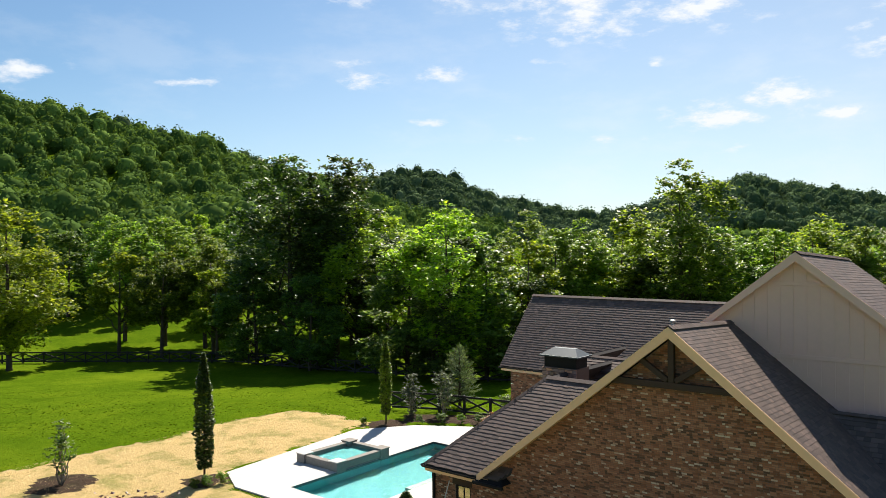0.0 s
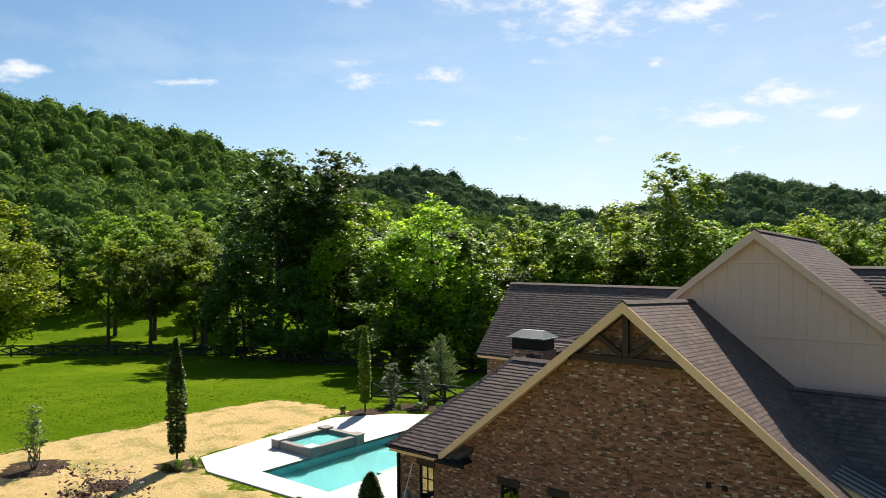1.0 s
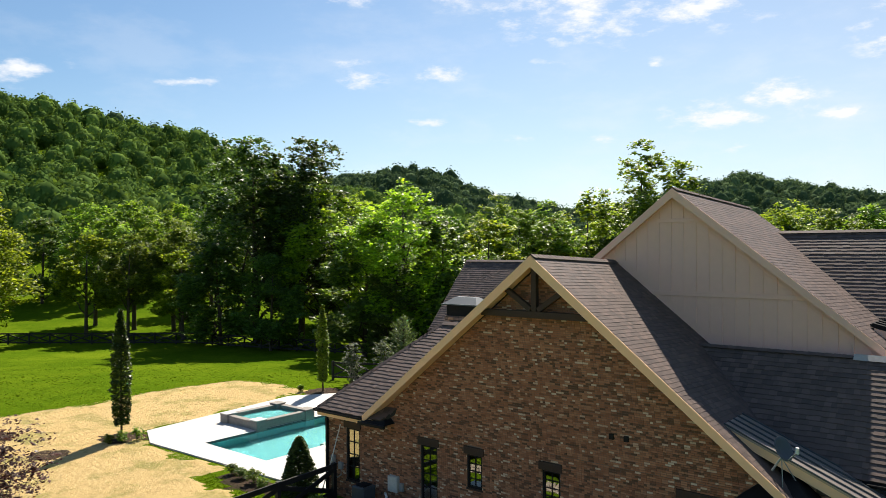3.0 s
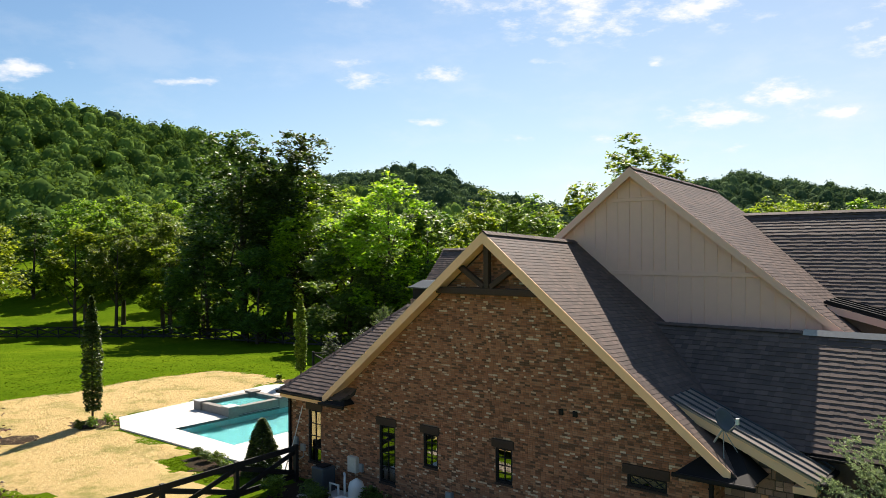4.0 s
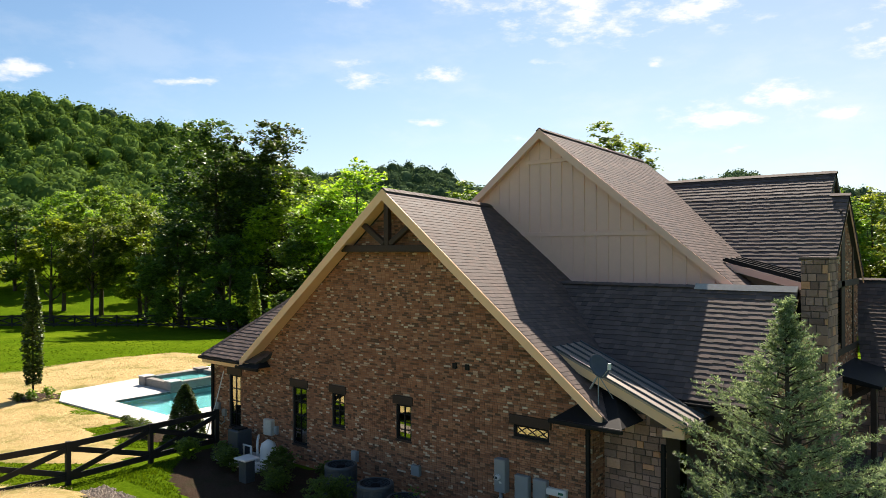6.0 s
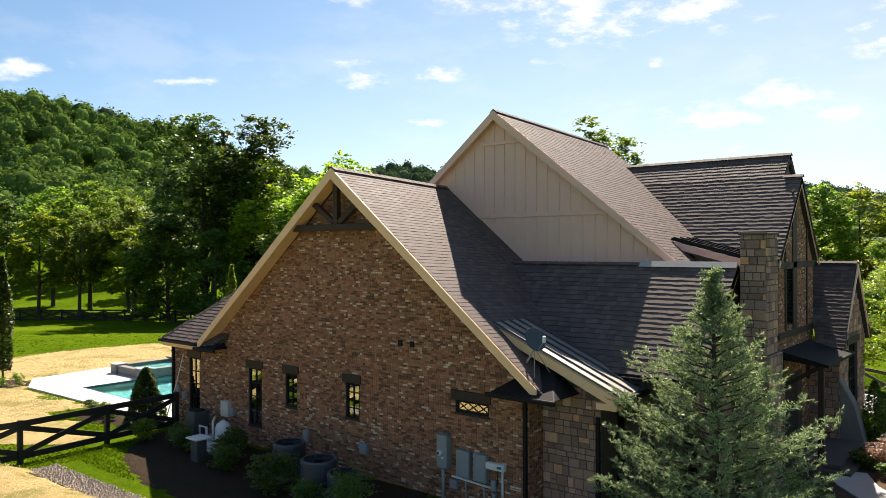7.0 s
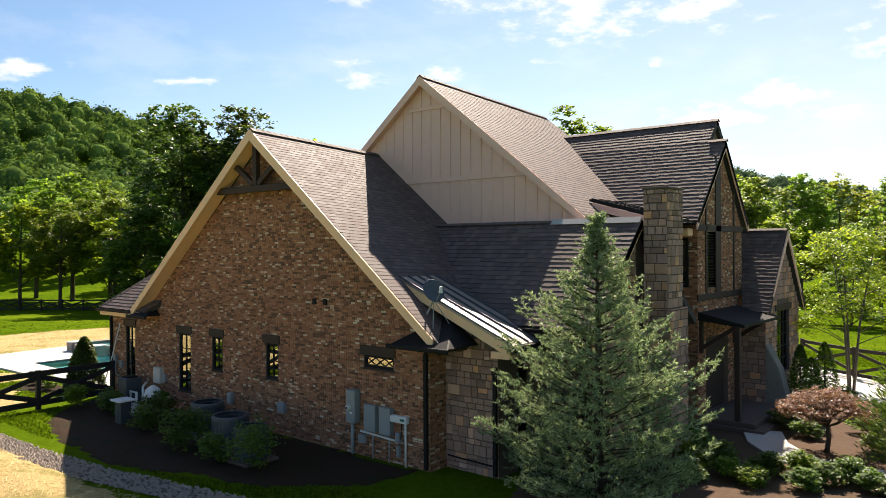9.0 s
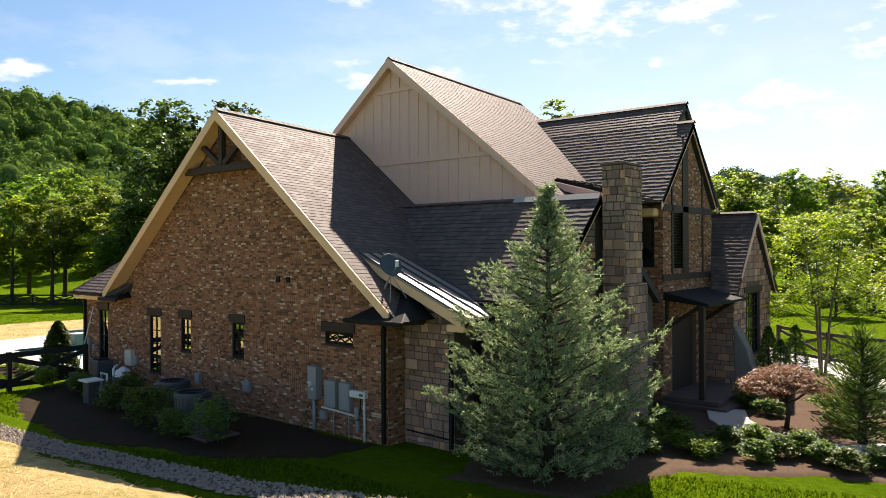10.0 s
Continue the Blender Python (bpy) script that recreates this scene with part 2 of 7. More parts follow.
def mulch_mat():
    k = Nodes("mulch")
    c = k.mix(k.noise(18, 6, 0.8), (0.020, 0.012, 0.008), (0.085, 0.052, 0.034))
    c = k.mix(k.math("MULTIPLY", k.ramp(k.noise(46, 3, 0.8), [(0.55, (0, 0, 0)), (0.68, (1, 1, 1))]), 0.7), c, (0.13, 0.085, 0.055))
    c = k.mix(k.math("MULTIPLY", k.ramp(k.noise(0.9, 5, 0.7), [(0.45, (0, 0, 0)), (0.66, (1, 1, 1))]), 0.5), c, (0.022, 0.034, 0.012))
    k.bump(k.noise(30, 5, 0.8), 1.0, 0.06)
    return k.done(c, 0.95, 0, 0.1)


def bark_mat(name, a, b):
    k = Nodes(name)
    mp = k.add("ShaderNodeMapping")
    mp.inputs["Scale"].default_value = (1, 1, 0.2)
    k.link(k.pos, mp.inputs[0])
    c = k.mix(k.noise(14, 6, 0.7, mp.outputs[0]), a, b)
    k.bump(k.noise(20, 5, 0.7, mp.outputs[0]), 0.8, 0.03)
    return k.done(c, 0.95, 0, 0.1)


BRICK, BRICK_ONE = brick_mat("brick_joined", True), brick_mat("brick_single", False)
STONE, STONE_ONE = stone_mat("stone_joined", True), stone_mat("stone_single", False)
MORTAR = plain("mortar", (0.20, 0.145, 0.11), 0.95, grain=30)
STONE_MORTAR = plain("stone_mortar", (0.13, 0.095, 0.078), 0.95, grain=25)
SHINGLE = shingle_mat()
DECKING = plain("roof_underlay", (0.05, 0.045, 0.043), 0.9)
CREAM = plain("cream_paint", (0.92, 0.585, 0.34), 0.55, grain=5, amount=0.08)
SIDING = plain("beige_siding_paint", (0.90, 0.555, 0.43), 0.6, grain=4, amount=0.06)
TIMBER = plain("dark_timber", (0.045, 0.026, 0.018), 0.7, grain=20, amount=0.4)
BLACK = plain("black_metal", (0.018, 0.017, 0.017), 0.65, 0.0, amount=0.3, spec=0.12)
BLACKWOOD = plain("black_stained_wood", (0.016, 0.014, 0.013), 0.65, grain=18, amount=0.5)
METALROOF = plain("bronze_metal_roof", (0.40, 0.35, 0.31), 0.42, 0.7, grain=3, amount=0.1)
GREYBOX = plain("grey_enamel", (0.30, 0.33, 0.34), 0.45, 0.2, grain=6, amount=0.08)
WHITE = plain("white_plastic", (0.72, 0.73, 0.70), 0.45, grain=6, amount=0.06)
ACGREY = plain("condenser_grey", (0.075, 0.09, 0.10), 0.5, 0.3, grain=10, amount=0.15)
CONCRETE = plain("light_concrete", (0.53, 0.515, 0.485), 0.85, grain=3, amount=0.07)
POOLTILE = plain("pool_plaster", (0.085, 0.33, 0.36), 0.6, grain=2, amount=0.1)
SPASTONE = plain("spa_stone", (0.24, 0.22, 0.195), 0.85, grain=9, amount=0.3)
# near black in place of the indoor shade behind the panes
UNLIT_ROOM = plain("unlit_room_dark", (0.05, 0.045, 0.04), 0.9)
GRAVEL = plain("gravel_stone", (0.30, 0.25, 0.20), 0.9, grain=9, amount=0.6)
PATH = plain("path_concrete", (0.53, 0.51, 0.48), 0.85, grain=4, amount=0.1)
GRASS, STRAW, WATER, GLASS, MULCH = grass_mat(), straw_mat(), water_mat(), glass_mat(), mulch_mat()
NEEDLES = plain("pine_straw", (0.10, 0.064, 0.042), 0.95, grain=14, amount=0.5, spec=0.1)
BARK = bark_mat("bark", (0.035, 0.027, 0.02), (0.12, 0.095, 0.07))
BIRCHBARK = bark_mat("birch_bark", (0.06, 0.05, 0.04), (0.20, 0.17, 0.14))
PALEBARK = bark_mat("pale_bark", (0.16, 0.13, 0.10), (0.38, 0.33, 0.27))
LEAF = leaf_mat("leaf_green", (0.155, 0.24, 0.034), (0.31, 0.42, 0.055), 0.58)
LEAF_DARK = leaf_mat("leaf_dark", (0.10, 0.165, 0.034), (0.22, 0.31, 0.055), 0.5)
LEAF_LIGHT = leaf_mat("leaf_light", (0.22, 0.32, 0.026), (0.46, 0.56, 0.05), 0.6)
LEAF_HILL = leaf_mat("leaf_hill", (0.115, 0.190, 0.048), (0.27, 0.37, 0.085), 0.16, 0.0, tone=True)
LEAF_DEEP = leaf_mat("leaf_deep", (0.055, 0.10, 0.022), (0.14, 0.21, 0.036), 0.42)
# bluer and greyer than the near hill's leaves: distance haze mixed into the colour
LEAF_FAR_HAZE = leaf_mat("leaf_far_haze", (0.105, 0.165, 0.085), (0.22, 0.29, 0.14), 0.16, 0.0, 0.0, (1.3, 1.4, 1.0), True)
LEAF_CEDAR = leaf_mat("leaf_cedar", (0.20, 0.285, 0.165), (0.58, 0.68, 0.42), 0.45, 0.3, 0.0, (1.3, 1.35, 0.9))
LEAF_GREY = leaf_mat("leaf_grey", (0.10, 0.14, 0.075), (0.22, 0.27, 0.16), 0.35, 0.2)
LEAF_RED = leaf_mat("leaf_red", (0.25, 0.105, 0.078), (0.44, 0.24, 0.17), 0.4)
LEAF_PURPLE = leaf_mat("leaf_purple", (0.045, 0.012, 0.014), (0.12, 0.03, 0.03), 0.35)
# ---- building helpers ----
UP = Vector((0, 0, 1))
CT, ST = math.cos(radians(TURN)), math.sin(radians(TURN))


def across(u, v):
    """House axes from a place given along and across the valley."""
    return u * CT - v * ST, u * ST + v * CT


def along(x, y):
    return x * CT + y * ST, -x * ST + y * CT


def ease(a, b, x):
    t = min(1.0, max(0.0, (x - a) / (b - a)))
    return t * t * (3 - 2 * t)


class Geo:
    """Gathers faces for one mesh."""

    def __init__(self):
        self.v, self.f = [], []

    def poly(self, *pts):
        n = len(self.v)
        self.v.extend(tuple(p) for p in pts)
        self.f.append(tuple(range(n, n + len(pts))))
        return self

    def prism(self, pts, off):
        """A polygon swept by off, closed."""
        off = Vector(off)
        a = [Vector(p) for p in pts]
        b = [p + off for p in a]
        n, k = len(self.v), len(a)
        self.v.extend(tuple(p) for p in a + b)
        self.f.append(tuple(range(n + k - 1, n - 1, -1)))
        self.f.append(tuple(range(n + k, n + 2 * k)))
        for i in range(k):
            j = (i + 1) % k
            self.f.append((n + i, n + j, n + k + j, n + k + i))
        return self

    def box(self, x0, x1, y0, y1, z0, z1):
        return self.prism([(x0, y0, z0), (x1, y0, z0), (x1, y1, z0), (x0, y1, z0)], (0, 0, z1 - z0))

    def bar(self, a, b, w, h, up=UP):
        """A square bar from a to b, w wide, h high."""
        a, b = Vector(a), Vector(b)
        d = (b - a).normalized()
        s = d.cross(up)
        s = (s.normalized() if s.length > 1e-4 else Vector((1, 0, 0))) * (w / 2)
        t = s.cross(d).normalized() * (h / 2)
        return self.prism([a - s - t, a + s - t, a + s + t, a - s + t], b - a)

    def tube(self, pts, radii, sides=8):
        """A tapered tube through points."""
        rings = []
        pts = [Vector(p) for p in pts]
        for i, p in enumerate(pts):
            d = (pts[min(i + 1, len(pts) - 1)] - pts[max(i - 1, 0)]).normalized()
            s = d.cross(Vector((0.31, 0.17, 0.93)))
            s = s.normalized() if s.length > 1e-3 else Vector((1, 0, 0))
            t = d.cross(s)
            n = len(self.v)
            r = radii[i] if not isinstance(radii, (int, float)) else radii
            for k in range(sides):
                a = 2 * math.pi * k / sides
                self.v.append(tuple(p + (s * math.cos(a) + t * math.sin(a)) * r))
            rings.append(n)
        for n, m in zip(rings, rings[1:]):
            for k in range(sides):
                j = (k + 1) % sides
                self.f.append((n + k, m + k, m + j, n + j))
        self.f.append(tuple(range(rings[0], rings[0] + sides)))
        self.f.append(tuple(range(rings[-1] + sides - 1, rings[-1] - 1, -1)))
        return self

    def lathe(self, profile, sides=20, at=(0, 0, 0)):
        n = len(self.v)
        for r, z in profile:
            for k in range(sides):
                a = 2 * math.pi * k / sides
                self.v.append((at[0] + r * math.cos(a), at[1] + r * math.sin(a), at[2] + z))
        for i in range(len(profile) - 1):
            for k in range(sides):
                j = (k + 1) % sides
                self.f.append((n + i * sides + k, n + i * sides + j, n + (i + 1) * sides + j, n + (i + 1) * sides + k))
        self.f.append(tuple(range(n + sides - 1, n - 1, -1)))
        e = n + (len(profile) - 1) * sides
        self.f.append(tuple(range(e, e + sides)))
        return self

    def mesh(self, name, mat, smooth=False):
        me = bpy.data.meshes.new(name)
        me.from_pydata(self.v, [], self.f)
        me.materials.append(mat)
        if smooth:
            me.polygons.foreach_set("use_smooth", [True] * len(me.polygons))
        return me


def thing(name, at, label, category, group="", kind=""):
    ob = new(name)
    ob.location = at
    ob.empty_display_size = 0.2
    return tagged(ob, label, category, group, kind)


def islands(me):
    """Cuts a mesh of several loose pieces: keeps the first in me, returns all as meshes."""
    bm = bmesh.new()
    bm.from_mesh(me)
    left, groups = set(bm.faces), []
    while left:
        todo, got = [next(iter(left))], set()
        while todo:
            f = todo.pop()
            if f in got:
                continue
            got.add(f)
            todo.extend(h for v in f.verts for h in v.link_faces if h not in got)
        left -= got
        groups.append(sorted(f.index for f in got))
    groups.sort()
    out = [me]
    if len(groups) > 1:
        verts = [tuple(v.co) for v in me.vertices]
        faces = [tuple(p.vertices) for p in me.polygons]
        for k, ids in enumerate(groups):
            g = Geo()
            use = sorted({v for i in ids for v in faces[i]})
            back = {v: n for n, v in enumerate(use)}
            g.v, g.f = [verts[v] for v in use], [tuple(back[v] for v in faces[i]) for i in ids]
            if k == 0:
                mat = me.materials[0]
                me.clear_geometry()
                me.from_pydata(g.v, [], g.f)
                me.materials.clear()
                me.materials.append(mat)
            else:
                out.append(g.mesh(me.name, me.materials[0]))
    bm.free()
    return out


def part(name, geo, mat, parent=None, label="", smooth=False, bevel=0.0):
    """One mesh object, built in the world's axes, under a thing or a part."""
    me = geo if isinstance(geo, bpy.types.Mesh) else geo.mesh(name, mat, smooth)
    if not bevel and 8 < len(me.vertices) < 400 and not smooth:
        bm = bmesh.new()
        bm.from_mesh(me)
        bmesh.ops.remove_doubles(bm, verts=bm.verts, dist=1e-5)
        bm.to_mesh(me)
        bm.free()
    if bevel:
        bm = bmesh.new()
        bm.from_mesh(me)
        bmesh.ops.remove_doubles(bm, verts=bm.verts, dist=1e-5)
        bmesh.ops.recalc_face_normals(bm, faces=bm.faces)
        sharp = [e for e in bm.edges if len(e.link_faces) == 2 and e.calc_face_angle() > 0.6]
        bmesh.ops.bevel(bm, geom=sharp, offset=bevel, segments=1, affect="EDGES")
        bm.to_mesh(me)
        bm.free()
    if parent and parent.name == "house" and not smooth and 8 < len(me.vertices) < 400:
        for extra in islands(me)[1:]:
            part(name, extra, mat, parent, label)
    ob = new(name, me)
    if parent:
        ob.parent = parent
        if parent.type == "EMPTY":
            ob.matrix_parent_inverse = Matrix.Translation(-parent.location)
    if label:
        ob["label"] = label
    return ob


def span(poly, t):
    """Where a convex polygon in (s, t) is cut at height t: least and greatest s."""
    hit = []
    for (s0, t0), (s1, t1) in zip(poly, poly[1:] + poly[:1]):
        if (t0 - t) * (t1 - t) <= 0 and abs(t1 - t0) > 1e-9:
            hit.append(s0 + (s1 - s0) * (t - t0) / (t1 - t0))
    return (min(hit), max(hit)) if len(hit) > 1 else None


def shingles(origin, a, b, poly, seed, rise=0.145, curl=0.012):
    """Courses of separate overlapping shingles over a convex polygon on a slope. a: along the eave, b: up the slope."""
    rnd = random.Random(seed)
    g = Geo()
    o, a, b = Vector(origin), Vector(a).normalized(), Vector(b).normalized()
    n = a.cross(b)
    if n.z < 0:
        n = -n
    t0, t1 = min(t for s, t in poly), max(t for s, t in poly)
    t = t0
    while t < t1 - 0.02:
        te = min(t + rise, t1)
        lo, hi = span(poly, t + 1e-4), span(poly, te - 1e-4)
        if lo and hi:
            s = min(lo[0], hi[0]) - rnd.random() * 0.3
            end = max(lo[1], hi[1])
            while s < end:
                w = rnd.choice((0.14, 0.17, 0.20, 0.25))
                e = s + w
                sl, el = max(s, lo[0]), min(e, lo[1])
                sh, eh = max(s, hi[0]), min(e, hi[1])
                if el > sl or eh > sh:
                    el, eh, sl, sh = max(el, sl), max(eh, sh), min(sl, el), min(sh, eh)
                    lift = curl * (1.0 + rnd.random() * 0.25)
                    drop = rnd.choice((0, 0, 0.022)) if curl > 0.02 else rnd.choice((0, 0, 0.01))
                    p = [o + a * sl + b * (t - drop) + n * lift, o + a * el + b * (t - drop) + n * lift, o + a * eh + b * (te + 0.01) + n * 0.006, o + a * sh + b * (te + 0.01) + n * 0.006]
                    q = [o + a * sl + b * (t - drop), o + a * el + b * (t - drop)]
                    k = len(g.v)
                    g.v.extend(tuple(x) for x in p + q)
                    g.f.extend(((k, k + 1, k + 2, k + 3), (k + 4, k + 5, k + 1, k), (k + 4, k, k + 3), (k + 5, k + 2, k + 1)))
                s = e
        t += rise
    return g


def roof_plane(house, name, pts, seed, thick=0.16, label="weathered dark brown asphalt shingle roof slope"):
    """A convex roof slope: pts in order, the first two along the eave."""
    pts = [Vector(p) for p in pts]
    a = (pts[1] - pts[0]).normalized()
    n = a.cross(pts[-1] - pts[0]).normalized()
    if n.z < 0:
        n = -n
    b = n.cross(a)
    if b.z < 0:
        b = -b
    slab = Geo().prism(pts, -n * thick)
    ob = part(name, slab, DECKING, house, label)
    poly = [((p - pts[0]).dot(a), (p - pts[0]).dot(b)) for p in pts]
    tagged(part("shingle", shingles(pts[0], a, b, poly, seed, rise=0.145 if abs(a.y) > 0.5 else 0.165, curl=0.012 if abs(a.y) > 0.5 else 0.021), SHINGLE, ob), kind="stuff")
    return ob


def masonry(o, a, out, poly, holes, course, widths, gap, proud, seed, jitter=0.0, near=None):
    """Courses of separate blocks on a wall face. poly, holes: in (along, up). Returns joined blocks, and those within near as (s, t, w, h)."""
    rnd = random.Random(seed)
    o, a, out = Vector(o), Vector(a), Vector(out)
    g, single = Geo(), []
    t, top, row = min(t for s, t in poly), max(t for s, t in poly), 0
    while t < top - 0.03:
        hgt = course if not jitter else course * (1 + jitter * (rnd.random() * 2 - 1))
        z0, z1 = t + gap / 2, min(t + hgt, top) - gap / 2
        lo, hi = span(poly, z0), span(poly, z1)
        if lo and not hi:
            hi = lo
        if lo and hi:
            s = min(lo[0], hi[0]) - (0.5 * widths[0] if row % 2 else 0) - (rnd.random() * widths[0] if jitter else 0)
            end = max(lo[1], hi[1])
            while s < end:
                w = rnd.choice(widths)
                s0, s1 = s + gap / 2, s + w - gap / 2
                c0, c1 = max(s0, max(lo[0], hi[0])), min(s1, min(lo[1], hi[1]))
                pieces = [(c0, c1)]
                for h0, h1, v0, v1 in holes:
                    if z1 > v0 and z0 < v1:
                        nxt = []
                        for p0, p1 in pieces:
                            if p1 <= h0 or p0 >= h1:
                                nxt.append((p0, p1))
                            else:
                                nxt.extend(((p0, h0), (h1, p1)))
                        pieces = nxt
                for p0, p1 in pieces:
                    if p1 - p0 < 0.025:
                        continue
                    full = abs(p1 - p0 - (s1 - s0)) < 1e-6
                    if near and full and len(single) < 300 and near(p0, z0):
                        single.append((p0, z0, p1 - p0, z1 - z0))
                        continue
                    d = out * (proud * (0.7 + 0.6 * rnd.random()))
                    e = 0.006 if jitter else 0.0
                    r = [rnd.uniform(-e, e) for _ in range(8)]
                    base = [o + a * p0 + UP * z0, o + a * p1 + UP * z0, o + a * p1 + UP * z1, o + a * p0 + UP * z1]
                    face = [o + a * (p0 + e + r[0]) + UP * (z0 + e + r[1]) + d, o + a * (p1 - e + r[2]) + UP * (z0 + e + r[3]) + d, o + a * (p1 - e + r[4]) + UP * (z1 - e + r[5]) + d, o + a * (p0 + e + r[6]) + UP * (z1 - e + r[7]) + d]
                    k = len(g.v)
                    g.v.extend(tuple(x) for x in base + face)
                    g.f.append((k + 4, k + 5, k + 6, k + 7))
                    for i in range(4):
                        j = (i + 1) % 4
                        g.f.append((k + i, k + j, k + 4 + j, k + 4 + i))
                s += w
        t += hgt
        row += 1
    return g, single


def wall_body(o, a, out, poly, holes, thick):
    """A thick wall with real openings, in upright strips."""
    o, a, out = Vector(o), Vector(a), Vector(out)
    g = Geo()
    cuts = sorted({round(s, 4) for s, t in poly} | {round(h, 4) for x in holes for h in x[:2]})
    base = min(t for s, t in poly)

    def top(s):
        hit = []
        for (s0, t0), (s1, t1) in zip(poly, poly[1:] + poly[:1]):
            if (s0 - s) * (s1 - s) <= 0 and abs(s1 - s0) > 1e-9:
                hit.append(t0 + (t1 - t0) * (s - s0) / (s1 - s0))
        return max(hit)

    for s0, s1 in zip(cuts, cuts[1:]):
        if s1 - s0 < 1e-3:
            continue
        inside = [h for h in holes if h[0] < (s0 + s1) / 2 < h[1]]
        bands, z = [], base
        for h in sorted(inside, key=lambda q: q[2]):
            if h[2] > z:
                bands.append((z, h[2]))
            z = h[3]
        for lo, hi in bands:
            g.prism([o + a * s0 + UP * lo, o + a * s1 + UP * lo, o + a * s1 + UP * hi, o + a * s0 + UP * hi], -out * thick)
        g.prism([o + a * s0 + UP * z, o + a * s1 + UP * z, o + a * s1 + UP * top(s1 - 1e-5), o + a * s0 + UP * top(s0 + 1e-5)], -out * thick)
    return g


def block_mesh(name, w, h, d, mat):
    """One brick or stone: front face out along -y, back open, with eased edges."""
    e = 0.004
    g = Geo()
    g.v = [(0, 0, 0), (w, 0, 0), (w, 0, h), (0, 0, h), (e, -d, e), (w - e, -d, e), (w - e, -d, h - e), (e, -d, h - e)]
    g.f = [(4, 5, 6, 7), (0, 1, 5, 4), (1, 2, 6, 5), (2, 3, 7, 6), (3, 0, 4, 7), (3, 2, 1, 0)]
    return g.mesh(name, mat)


# ---- ground ----
HILL_NEAR = ((-700, 144), (-420, 129), (-276, 97), (-230, 88), (-160, 70), (-107, 51), (-60, 36), (0, 19), (60, 10), (140, 7), (300, 7), (700, 12))
HILL_FAR = ((-900, 81), (-400, 76), (-200, 69), (-88, 71), (-60, 79), (0, 77), (30, 63), (70, 48), (120, 36), (170, 31), (210, 37), (300, 64), (340, 72), (387, 63), (437, 54), (493, 45), (600, 42), (900, 46))


def table(rows, x):
    if x <= rows[0][0]:
        return rows[0][1]
    for (x0, y0), (x1, y1) in zip(rows, rows[1:]):
        if x <= x1:
            t = (x - x0) / (x1 - x0)
            t = t * t * (3 - 2 * t)
            return y0 + (y1 - y0) * t
    return rows[-1][1]


def height(u, v):
    z = -1.6 * ease(46, 84, v) * ease(95, 20, u)
    # the meadow climbs towards the near hill
    z += 13.0 * ease(92, 190, v) * ease(30, -60, u)
    if v > 120:
        z = max(z, z + table(HILL_NEAR, u) * ease(150, 470, v) - 13.0 * ease(190, 300, v) * ease(30, -60, u))
    if v > 420:
        z = max(z, table(HILL_FAR, u * 820 / v) * ease(430, 820, v))
    if v > 130:
        z += 3.0 * noise.noise((u * 0.012, v * 0.012, 0.3)) * ease(130, 240, v)
    return z * ease(2600, 1200, abs(u)) * (1 if v < 900 else ease(2400, 900, v))


def axis(lo, hi, fine0, fine1, step, grow=1.22):
    s = step
    n = int((fine1 - fine0) / step)
    mid = [fine0 + i * step for i in range(n + 1)]
    x, right = mid[-1], []
    while x < hi:
        s *= grow
        x += s
        right.append(min(x, hi))
    x, s, left = mid[0], step, []
    while x > lo:
        s *= grow
        x -= s
        left.append(max(x, lo))
    return left[::-1] + mid + right


def build_ground():
    us, vs = axis(-4200, 4200, -380, 480, 9), axis(-4200, 4400, -20, 900, 7)
    g = Geo()
    for v in vs:
        for u in us:
            x, y = across(u, v)
            g.v.append((x, y, height(u, v)))
    w = len(us)
    for j in range(len(vs) - 1):
        for i in range(w - 1):
            g.f.append((j * w + i, j * w + i + 1, (j + 1) * w + i + 1, (j + 1) * w + i))
    me = g.mesh("ground", GRASS, True)
    bm = bmesh.new()
    bm.from_mesh(me)
    # the pool's pit is cut out of the sheet
    for co, no in (((PX0 - 0.1, 0, 0), (1, 0, 0)), ((PX1 + 0.1, 0, 0), (1, 0, 0)), ((0, PY0 - 0.1, 0), (0, 1, 0)), ((0, PY1 + 0.1, 0), (0, 1, 0))):
        near = [f for f in bm.faces if (f.calc_center_median() - Vector((-25.6, 27.4, 0))).length < 25]
        geom = list({e for f in near for e in f.edges}) + list({v for f in near for v in f.verts}) + near
        bmesh.ops.bisect_plane(bm, geom=geom, plane_co=co, plane_no=no, dist=1e-5)
    pit = [f for f in bm.faces if PX0 - 0.1 < f.calc_center_median().x < PX1 + 0.1 and PY0 - 0.1 < f.calc_center_median().y < PY1 + 0.1]
    bmesh.ops.delete(bm, geom=pit, context="FACES")
    bm.to_mesh(me)
    bm.free()
    tagged(part("ground", me, GRASS), "mown green lawn and rising meadow grass", "ground", kind="structure")


PX0, PX1, PY0, PY1 = -27.9, -23.2, 22.1, 32.5


build_ground()


def inside(ring, x, y):
    hit = False
    for (x0, y0), (x1, y1) in zip(ring, ring[1:] + ring[:1]):
        if (y0 > y) != (y1 > y) and x < x0 + (x1 - x0) * (y - y0) / (y1 - y0):
            hit = not hit
    return hit


def berm(x, y):
    """The bank beyond the gravel drain."""
    return 0.62 * ease(16.4, 13.4, y) * ease(-19, -14, x)


